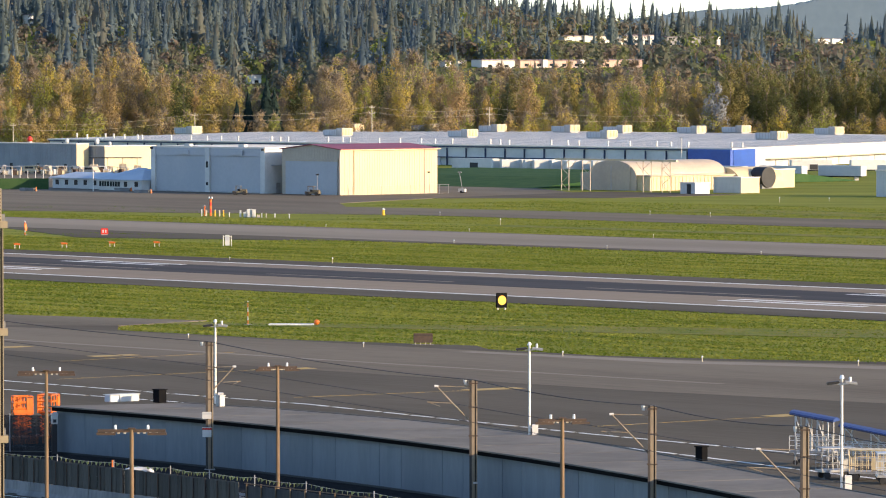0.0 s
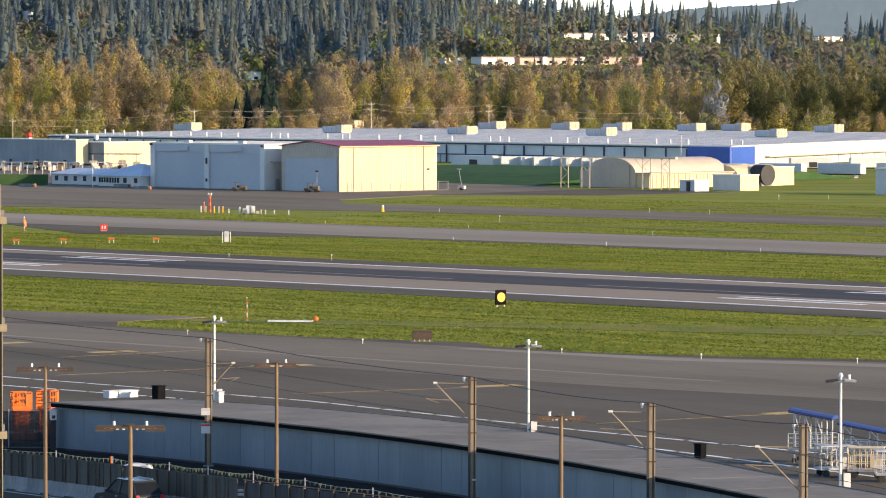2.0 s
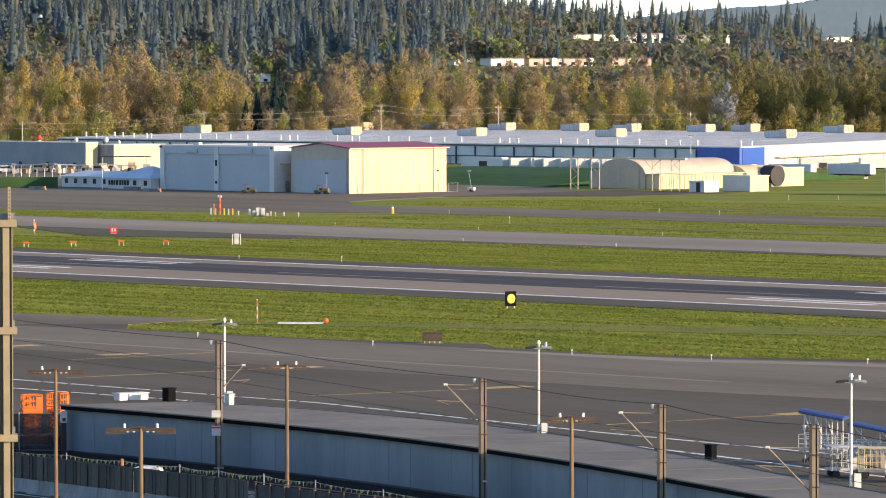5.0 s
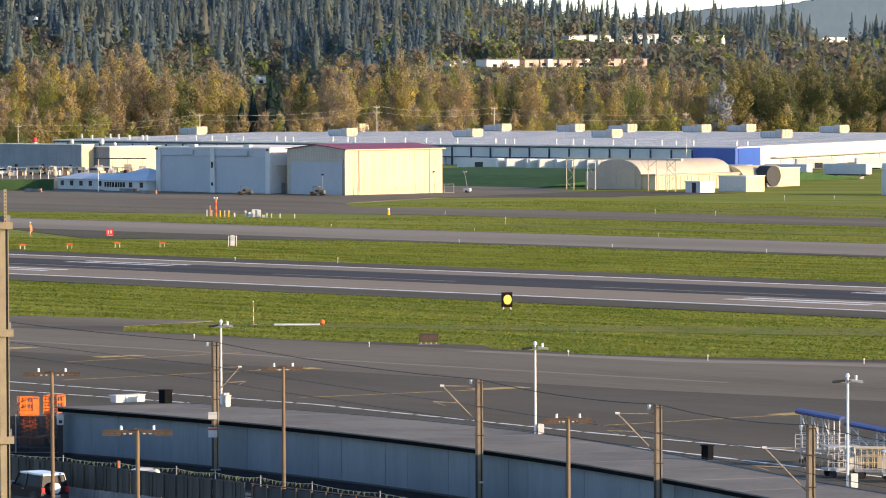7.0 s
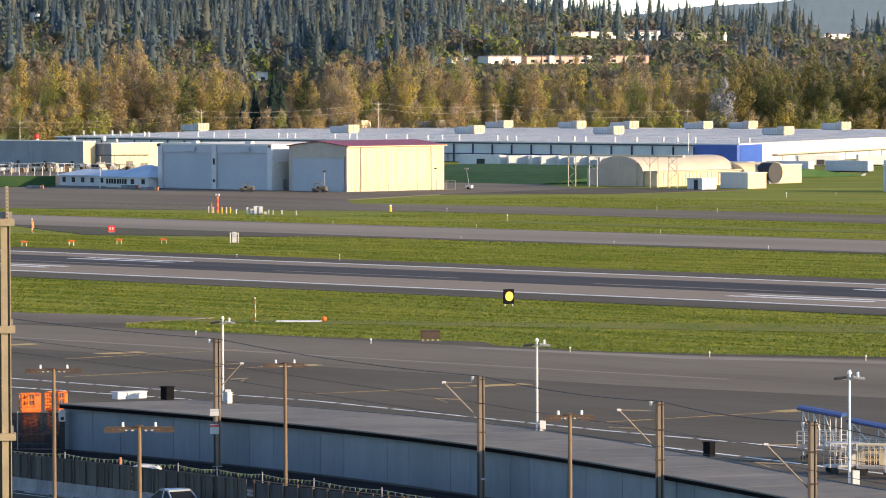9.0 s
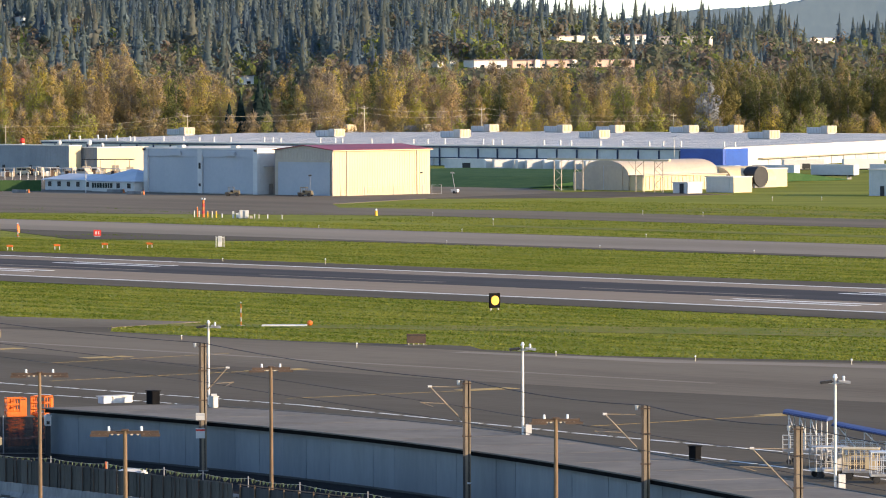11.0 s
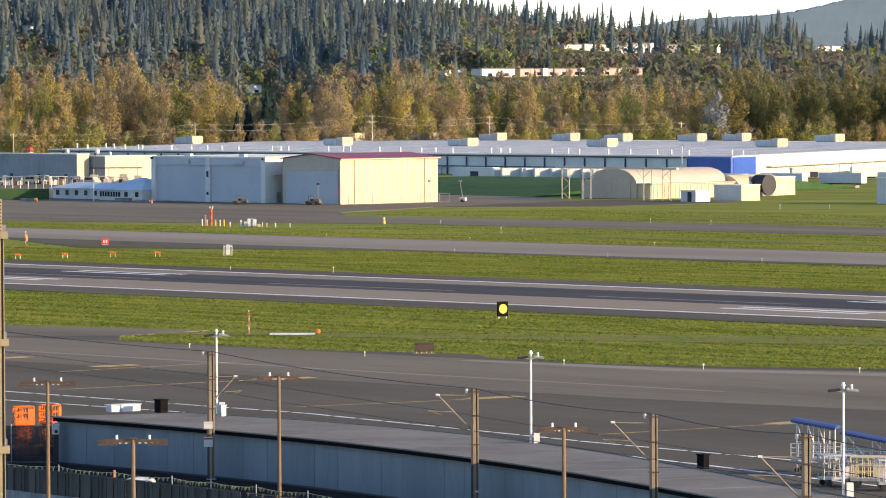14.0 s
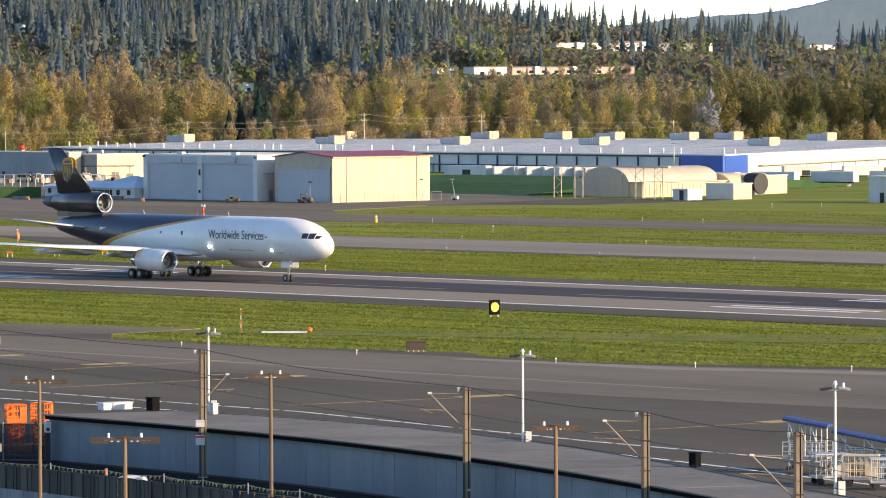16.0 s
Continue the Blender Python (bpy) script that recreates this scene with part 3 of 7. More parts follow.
def warehouse():
    w = thing("warehouse", FIELD, "very long white warehouse with navy posts and a blue corner", "warehouse")
    A, B, C, D = (-959.5, 1002.0), (-1262.0, 1002.0), (-1400.0, 1253.0), (-1078.0, 1262.0)
    part("wall", prism([A, B, C, D], 0, 5.7), M["white_metal"], w)
    part("roof", prism([(A[0] + 0.6, A[1] - 0.5), (B[0] - 0.6, B[1] - 0.5), (C[0] - 0.5, C[1] + 0.5), (D[0] + 0.5, D[1] + 0.5)], 5.71, 6.05), M["roof_white"], w, "pale roof membrane")
    for k in range(26):  # roof seams
        o = 1006 + k * 9.5
        s0, s1 = -1262 - (o - 1002) * 0.55, -959.5 - (o - 1002) * 0.455
        part("roof_seam", box(s0 + 1, s1 - 1, o, o + 0.25, 6.05, 6.13), M["grey_metal"], w)
    part("top_band", box(B[0], A[0] - 16, 1001.6, 1001.996, 5.25, 5.62), M["navy"], w, "navy band under the eaves")
    part("bottom_band", box(B[0], A[0] - 16, 1001.2, 1001.996, 2.2, 2.5), M["navy"], w)
    k = 0
    s = A[0] - 17
    while s > B[0] + 1:
        part("post", box(s - 0.16, s + 0.16, 1001.6, 1001.998, 0, 5.1), M["navy"], w)
        part("dock_door", box(s - 5.6, s - 2.6, 1001.5, 1001.998, 0, 2.2), M["grey_metal"], w)
        s -= 8.2
    blue = part("corner_block", box(A[0] - 15.9, A[0] + 0.5, 1000.9, 1001.99, 0, 5.72), M["blue"], w, "bright blue corner panels")
    dx, dy = (D[0] - A[0]) / 260.0, 1.0
    for f0, f1, m, nm in ((0, 17, M["blue"], "corner_block"), ):
        q = [(A[0] + dx * f0, A[1] + f0), (A[0] + dx * f1, A[1] + f1)]
        nrm = Vector((1.0, 0.455)).normalized() * 0.5
        part(nm, prism([q[0], (q[0][0] + nrm.x, q[0][1] + nrm.y), (q[1][0] + nrm.x, q[1][1] + nrm.y), q[1]], 0, 5.72), m, w)
    for k in range(16):
        f0 = 34 + k * 10.5
        p0, p1 = Vector((A[0] + dx * f0, A[1] + f0)), Vector((A[0] + dx * (f0 + 5.5), A[1] + f0 + 5.5))
        nrm = Vector((1.0, 0.455)).normalized()
        part("dock_door", prism([p0 + nrm * 0.02, p0 + nrm * 0.2, p1 + nrm * 0.2, p1 + nrm * 0.02], 0, 2.3), M["grey_metal"], w)
    p0, p1 = Vector((A[0] + dx * 26, A[1] + 26)), Vector((A[0] + dx * 230, A[1] + 230))
    nrm = Vector((1.0, 0.455)).normalized()
    part("dock_canopy", prism([p0 + nrm * 0.02, p0 + nrm * 1.6, p1 + nrm * 1.6, p1 + nrm * 0.02], 2.5, 2.75), M["tan_metal"], w)
    # plant on the roof
    first = None
    for s, o in ((-1320, 1110), (-1236, 1104), (-1340, 1203), (-1320, 1221), (-1184, 1112), (-1290, 1226), (-1258, 1231), (-1131, 1123), (-1233, 1232), (-1203, 1238), (-1197, 1262 - 8), (-1073, 1140), (-1147, 1247)):
        if first is None:
            first = thing("rooftop_unit", field(s, o, 6.05), "grey rooftop air handler with a cream louvred end", "air handler", "warehouse rooftop units")
            part("casing", box(-6.6, -0.02, -2.1, 2.1, 0.35, 2.2), M["grey_metal"], first)
            part("plinth", box(-6.3, 2.8, -1.8, 1.8, 0, 0.349), M["galv"], first)
            part("louvre_box", box(0, 3.0, -2.3, 2.3, 0.3, 2.75), M["galv"], first, "cream louvred box")
            for k in range(7):
                y = -2.1 + k * 0.66
                part("slat", box(3.0, 3.15, y, y + 0.46, 0.5, 2.6), M["cream_metal"], first)
            for k in range(5):
                part("casing_seam", box(-6.0 + k * 1.3, -5.85 + k * 1.3, -2.16, -2.1, 0.4, 2.1), M["galv"], first)
        else:
            copy_thing(first, field(s, o, 6.05))
    vent = None
    for k in range(36):
        s = -965 - k * 8.9 + 2.5 * math.sin(k * 2.3)
        m = field(s, 1012 + 3 * math.sin(k * 1.7) - (0 if s > -1255 else -14), 6.05)
        if vent is None:
            vent = thing("roof_vent", m, "small white pipe vent on the warehouse roof", "vent", "warehouse roof vents")
            part("pipe", rod((0, 0, 0), (0, 0, 1.3), 0.28), M["white_metal"], vent)
            part("cap", rod((0, 0, 1.2), (0, 0, 1.5), 0.42, 0.2), M["white_metal"], vent)
        else:
            copy_thing(vent, m)


warehouse()
# ---------- woods ----------
def quads(name, V, F, materials, idx=None, parent=None, label=""):
    me = bpy.data.meshes.new(name)
    me.from_pydata([tuple(v) for v in V], [], [tuple(f) for f in F])
    for m in materials:
        me.materials.append(m)
    if idx is not None:
        me.polygons.foreach_set("material_index", idx)
    ob = new(name, me)
    if parent:
        ob.parent = parent
    if label:
        tagged(ob, label)
    return ob


def leaf_cloud(rng, pts, size, up=0.0):
    """A small skewed leaf-spray quad at each point; returns vertices and faces."""
    n = len(pts)
    a = rng.normal(size=(n, 3))
    a[:, 2] += up
    a /= np.linalg.norm(a, axis=1)[:, None]
    b = np.cross(a, rng.normal(size=(n, 3)))
    b /= np.linalg.norm(b, axis=1)[:, None]
    s = size * rng.uniform(0.5, 1.25, (n, 1))
    w = s * rng.uniform(0.35, 0.9, (n, 1))
    V = np.stack([pts - a * s - b * w * 0.2, pts - b * w * 0.6, pts + a * s, pts + b * w], 1).reshape(-1, 3)
    F = np.arange(4 * n).reshape(-1, 4)
    return V, F


def sprays(rng, P, nrm, leaf):
    """A skewed leaf-spray quad at each point, facing roughly along its normal."""
    n = len(P)
    nrm = nrm / np.linalg.norm(nrm, axis=1)[:, None]
    a = np.cross(nrm, rng.normal(size=(n, 3)))
    a /= np.linalg.norm(a, axis=1)[:, None]
    b = np.cross(nrm, a)
    s = (leaf * rng.uniform(0.5, 1.25, n))[:, None]
    w = s * rng.uniform(0.45, 1.0, (n, 1))
    V = np.stack([P - a * s - b * w * 0.2, P - b * w * 0.7, P + a * s, P + b * w], 1).reshape(-1, 3)
    return V, np.arange(4 * n).reshape(-1, 4)


def shell_leaves(rng, centres, radii, n, leaf, squash=1.35, loose=0.3):
    """Leaf sprays over the shells of a tree's clumps, each lying roughly along its shell."""
    k = rng.choice(len(centres), n, p=radii ** 2 / (radii ** 2).sum())
    d = rng.normal(size=(n, 3))
    d /= np.linalg.norm(d, axis=1)[:, None]
    P = centres[k] + d * (radii[k] * rng.uniform(0.72, 1.10, n))[:, None] * np.array([1, 1, squash])
    out = P * np.array([1, 1, 0])
    out /= np.maximum(np.linalg.norm(out, axis=1), 0.01)[:, None]
    return sprays(rng, P, d * 0.9 + out * 0.35 + np.array([0, 0, 0.25]) + rng.normal(size=(n, 3)) * loose, leaf)


def broadleaf(seed, H, spread, clumps, leaves, leaf, twigs, material, name, label, low=0.22):
    """A tall ovate tree: trunk, a limb to every clump, clumps of leaf sprays, fine twigs."""
    rng = np.random.default_rng(seed)
    t = thing(name, Matrix.Translation((0, 0, -500)), label, "tree", "trees behind the warehouse")
    f = np.linspace(low + 0.04, 0.95, clumps) + rng.normal(size=clumps) * 0.03
    wide = spread * np.clip(np.sin(math.pi * np.clip((f - low + 0.12) / (1.14 - low), 0.05, 0.98) ** 0.85), 0.2, 1)
    az = np.arange(clumps) * 2.4 + rng.uniform(-0.5, 0.5, clumps)
    q = wide * rng.uniform(0.35, 0.85, clumps)
    C = np.stack([q * np.cos(az), q * np.sin(az), H * np.clip(f, 0.05, 0.95)], 1)
    R = np.clip(wide * rng.uniform(0.42, 0.66, clumps), 0.9, None)
    C[-1, :2] *= 0.3
    bm = rod((0, 0, -0.5), (0.2, 0.1, H * 0.8), H * 0.013, H * 0.003, n=6)
    for c, r in zip(C, R):
        rod((0.1, 0.05, max(H * 0.05, c[2] - q.mean() * 1.6 - r)), (c[0], c[1], c[2] + r * 0.7), H * 0.0045, H * 0.0012, n=4, bm=bm)
    part("trunk", bm, M["bark"], t)
    if twigs:
        k = rng.integers(0, clumps, twigs)
        d = rng.normal(size=(twigs, 3))
        d /= np.linalg.norm(d, axis=1)[:, None]
        Q = C[k] + d * (R[k] * rng.uniform(0.3, 1.0, twigs))[:, None]
        d = d + np.array([0, 0, 0.9])
        d /= np.linalg.norm(d, axis=1)[:, None]
        side = np.cross(d, rng.normal(size=(twigs, 3)))
        side /= np.linalg.norm(side, axis=1)[:, None]
        ln = rng.uniform(0.8, 2.2, (twigs, 1))
        V2 = np.stack([Q - side * 0.07, Q + side * 0.07, Q + d * ln], 1).reshape(-1, 3)
        tw = quads("twig_spray", V2, np.arange(3 * twigs).reshape(-1, 3), [M["bark"]], parent=t)
        tagged(tw, kind="stuff")
    V, F = shell_leaves(rng, C, R, leaves, leaf)
    quads("crown", V, F, [material], parent=t)
    return t


M["spring"] = leafy("spring_leaves", [(0.32, 0.225, 0.125), (0.42, 0.31, 0.085), (0.33, 0.245, 0.145), (0.44, 0.345, 0.07), (0.33, 0.315, 0.07), (0.27, 0.295, 0.07), (0.36, 0.26, 0.10), (0.38, 0.33, 0.08)], 0.5)
M["dark_leaf"] = leafy("dark_leaves", [(0.115, 0.130, 0.052), (0.14, 0.146, 0.052), (0.18, 0.158, 0.056), (0.20, 0.168, 0.06)], 0.5)
M["needle"] = leafy("needles", [(0.012, 0.024, 0.022), (0.018, 0.032, 0.026), (0.026, 0.040, 0.026)], 0.1)
M["blossom"] = leafy("pale_blossom", [(0.185, 0.20, 0.21), (0.22, 0.235, 0.245)], 0.3)
# far hill's haze is put into these needles: paler and bluer than near ones
M["hazy_needle"] = leafy("hazy_needles", [(0.098, 0.138, 0.168), (0.112, 0.154, 0.174), (0.132, 0.170, 0.166), (0.156, 0.178, 0.146), (0.184, 0.180, 0.148)], 0.5, tint=True)
M["hill_leaf"] = leafy("hill_leaves", [(0.115, 0.135, 0.085), (0.15, 0.145, 0.095), (0.19, 0.145, 0.11), (0.135, 0.130, 0.10), (0.17, 0.185, 0.075), (0.22, 0.25, 0.06)], 0.5, tint=True)


def conifer_mesh(rng, H, R, tiers, per):
    """Drooping flat branches round a stem; returns vertices and triangles."""
    V, F = [], []
    for k in range(tiers):
        f = k / tiers
        z, r = H * (0.08 + 0.92 * f), R * (1 - f) ** 0.85 + 0.12
        for j in range(per):
            a = rng.uniform(0, math.tau)
            rr = r * rng.uniform(0.7, 1.2)
            c, s = math.cos(a), math.sin(a)
            w = 0.42 * rr
            i = len(V)
            V += [(0, 0, z + H * 0.075), (c * rr - s * w, s * rr + c * w, z - rr * 0.28), (c * rr + s * w, s * rr - c * w, z - rr * 0.28)]
            F.append((i, i + 1, i + 2))
    return np.array(V), np.array(F)


def spire_mesh(rng, R, n=86):
    """A far conifer of height 1: drooping sprays over a slim cone, in uneven tiers, round a solid core."""
    f = np.clip(1 - np.sqrt(rng.uniform(0.0, 1.0, n)) + rng.uniform(0, 0.12, n), 0, 0.97)
    tier = 0.72 + 0.4 * (f * 7 % 1.0 < 0.5)
    q, w = R * (1 - f) ** 0.9 * tier * rng.uniform(0.6, 1.1, n), rng.uniform(0, math.tau, n)
    P = np.stack([q * np.cos(w), q * np.sin(w), 0.02 + 0.93 * f], 1)
    nrm = np.stack([np.cos(w), np.sin(w), np.full(n, 0.35)], 1) + rng.normal(size=(n, 3)) * 0.42
    V, F = sprays(rng, P, nrm, 0.070 * (0.30 + 0.70 * (1 - f)))
    k = len(V)
    w = (np.arange(9) + rng.uniform(-0.3, 0.3, 9)) * math.tau / 9
    foot = np.stack([np.cos(w) * R * 0.42, np.sin(w) * R * 0.42, rng.uniform(0.10, 0.20, 9)], 1)
    V = np.concatenate([V, foot, [(0, 0, 1.0)]])
    core = np.array([(k + j, k + (j + 1) % 9, k + 9) for j in range(9)])
    return V, np.concatenate([F[:, [0, 1, 2, 0, 2, 3]].reshape(-1, 3), core])


def conifer(seed, H, R, label):
    rng = np.random.default_rng(seed)
    t = thing("conifer_tree", Matrix.Translation((0, 0, -500)), label, "tree", "conifers behind the warehouse")
    part("trunk", rod((0, 0, -0.5), (0, 0, H * 0.97), H * 0.012, 0.03, n=6), M["bark"], t)
    V, F = conifer_mesh(rng, H, R, 34, 13)
    quads("crown", V, F, [M["needle"]], parent=t)
    return t


def tree_belt():
    rng = np.random.default_rng(11)
    gold = [broadleaf(20 + k, 30, 4.4 + 0.35 * k, 15, 3600, 0.33, 700, M["spring"], "cottonwood_tree", "tall cottonwood in early golden-olive leaf", low=0.12) for k in range(5)]
    bare = [broadleaf(40 + k, 28, 5.0, 15, 1700, 0.26, 2600, M["spring"], "cottonwood_tree", "nearly bare brown cottonwood with fine twigs", low=0.18) for k in range(3)]
    dark = [broadleaf(60 + k, 30, 4.6 + 0.4 * k, 15, 3800, 0.36, 300, M["dark_leaf"], "poplar_tree", "tall dark olive poplar tree", low=0.08) for k in range(4)]
    low = [broadleaf(80 + k, 12, 4.2, 9, 1500, 0.30, 500, M["spring"], "young_tree", "low brown-green scrubby tree", low=0.05) for k in range(3)]
    pale = broadleaf(90, 22, 5.0, 14, 3000, 0.42, 300, M["blossom"], "blossom_tree", "pale grey-white blossoming tree", low=0.05)
    con = [conifer(95, 22, 4.2, "dark green conifer among bare trees"), conifer(96, 26, 4.8, "dark green conifer among bare trees")]
    used = set()

    def put(src, x, y, h, ang=None):
        H0 = 30 if src in gold or src in dark else 28 if src in bare else 12 if src in low else 22 if src is pale or src is con[0] else 26
        q = h / H0
        m = Matrix.Translation((x, y, 0)) @ Matrix.Rotation(rng.uniform(0, 6.28) if ang is None else ang, 4, "Z")
        if id(src) not in used:
            used.add(id(src))
            src.matrix_world = m
            o = src
        else:
            o = copy_thing(src, m)
        o.scale = (q * rng.uniform(0.9, 1.1), q * rng.uniform(0.9, 1.1), q)

    def height(a):
        """Crown height wanted by bearing."""
        pts = ((-0.11, 34.5), (-0.068, 36.5), (-0.050, 35), (-0.044, 33.5), (-0.040, 25), (-0.032, 26), (-0.030, 31), (-0.022, 31), (-0.014, 33), (-0.006, 33.5), (0.01, 30.5), (0.03, 30), (0.048, 31), (0.053, 30), (0.060, 33.5), (0.075, 34.5), (0.11, 34))
        for (a0, h0), (a1, h1) in zip(pts, pts[1:]):
            if a0 <= a <= a1:
                return (h0 + (h1 - h0) * (a - a0) / (a1 - a0)) * 1.05
        return 32

    for row, (y, step) in enumerate(((1815, 7.2), (1850, 6.6), (1895, 6.0))):
        x = -0.112 * y
        while x < 0.112 * y:
            xx, yy = x + rng.uniform(-2.5, 2.5), y + rng.uniform(-14, 14)
            a = xx / yy
            h = height(a) * rng.uniform(0.70, 1.06) * (1.0 if row else 0.88)
            right = smooth_step(0.044, 0.062, a)
            if -0.0425 < a < -0.0335:
                src = con[int(rng.integers(0, 2))] if rng.uniform() < 0.25 else bare[0]
                h *= 0.85
            elif rng.uniform() < right * 0.92:
                src = dark[int(rng.integers(0, 4))]
            elif rng.uniform() < 0.22:
                src = bare[int(rng.integers(0, 3))]
            elif rng.uniform() < 0.12:
                src = dark[int(rng.integers(0, 4))]
            else:
                src = gold[int(rng.integers(0, 5))]
            put(src, xx, yy, h)
            x += step * rng.uniform(0.75, 1.25)
    x = -200.0
    while x < 205:  # scrub along the foot
        put(low[int(rng.integers(0, 3))], x, 1792 + rng.uniform(-8, 8), rng.uniform(9, 15))
        x += rng.uniform(5, 9)
    for a, h in ((-0.0352, 25), (-0.0337, 21), (-0.0412, 17)):
        put(con[0] if h < 22 else con[1], a * 1800, 1800, h)
    put(pale, 0.0548 * 1796, 1796, 24)
    put(gold[2], -0.0205 * 1796, 1796, 27.5)


tree_belt()

# buildings on the far slope: bearing of both ends, slope of the sight line to the foot, height
HOMES = [(0.0235, 0.0426, 0.0058, 4.6, "long white apartment block on the wooded slope"), (0.0358, 0.0424, 0.0053, 6.6, "white apartment block with balconies on the slope"),
         (0.0438, 0.0556, 0.0052, 6.0, "grey terraced housing on the wooded slope"), (0.0075, 0.0146, 0.0008, 4.6, "white flat-roofed commercial building below the hill"),
         (0.0149, 0.0285, 0.0010, 4.0, "pinkish flat-roofed commercial building below the hill"), (0.0310, 0.0402, 0.0010, 4.2, "cream and pink commercial building below the hill"),
         (0.0746, 0.0812, 0.0056, 4.6, "white flat-roofed house between conifers"), (-0.0383, -0.0362, -0.0022, 5.0, "pale house glimpsed between trees"), (-0.0828, -0.0816, 0.0092, 8.0, "white tower on the wooded hill"), (0.0003, 0.0045, 0.0012, 3.2, "pale low building behind the trees")]


def sight(a, b):
    """Where the sight line with bearing a and slope b meets the land."""
    y = 2160.0
    while y < 3950 and land(a * y, y) < EYE[2] + b * y:
        y += 10
    return y


SITES = []
M["home"] = mat("home_wall", (0.80, 0.72, 0.62), (0.70, 0.63, 0.56), size=10, rough=0.8, per=0.15)
M["home_pink"] = mat("home_wall_pink", (0.62, 0.42, 0.34), (0.54, 0.38, 0.32), size=10, rough=0.8, per=0.1)
M["home_grey"] = mat("home_wall_grey", (0.26, 0.25, 0.25), (0.20, 0.20, 0.20), size=10, rough=0.8)
M["home_roof"] = mat("home_roof", (0.22, 0.15, 0.22), (0.16, 0.16, 0.165), size=6, rough=0.85)


def home(a0, a1, b, h, label):
    a = (a0 + a1) / 2
    y = sight(a, b)
    SITES.append((a0, a1, y, b + h / y * 0.25))
    z = EYE[2] + b * y
    w = (a1 - a0) * y
    g = thing("apartment_building", pose(a * y, y, z, 0, 0, 22), label, "building")
    m = M["home_pink"] if "pink" in label else M["home_grey"] if "grey" in label else M["home"]
    part("wall", box(-w / 2, w / 2, 0, 14, -14, h), m, g)
    part("roof", box(-w / 2 - 0.6, w / 2 + 0.6, -0.8, 14.6, h + 0.004, h + 0.35), M["home_roof"], g)
    n = max(1, int(w / 6.5))
    for k in range(n):
        x = -w / 2 + (k + 0.5) * w / n
        for fl in range(max(1, int(h / 3))):
            win = part("window", box(x - 1.1, x + 1.1, -0.12, -0.01, 0.8 + fl * 3, 2.3 + fl * 3), M["glass"], g)
            part("sill", box(x - 1.3, x + 1.3, -0.3, -0.13, 0.55 + fl * 3, 0.8 + fl * 3), M["home"], win)
        if k % 3 == 1 and w > 25:
            part("bay", box(x + 1.6, x + 4.0, -1.5, -0.01, -8, h + 0.3), M["home"] if m is not M["home"] else M["white_metal"], g)
    return g


for q in HOMES:
    home(*q)


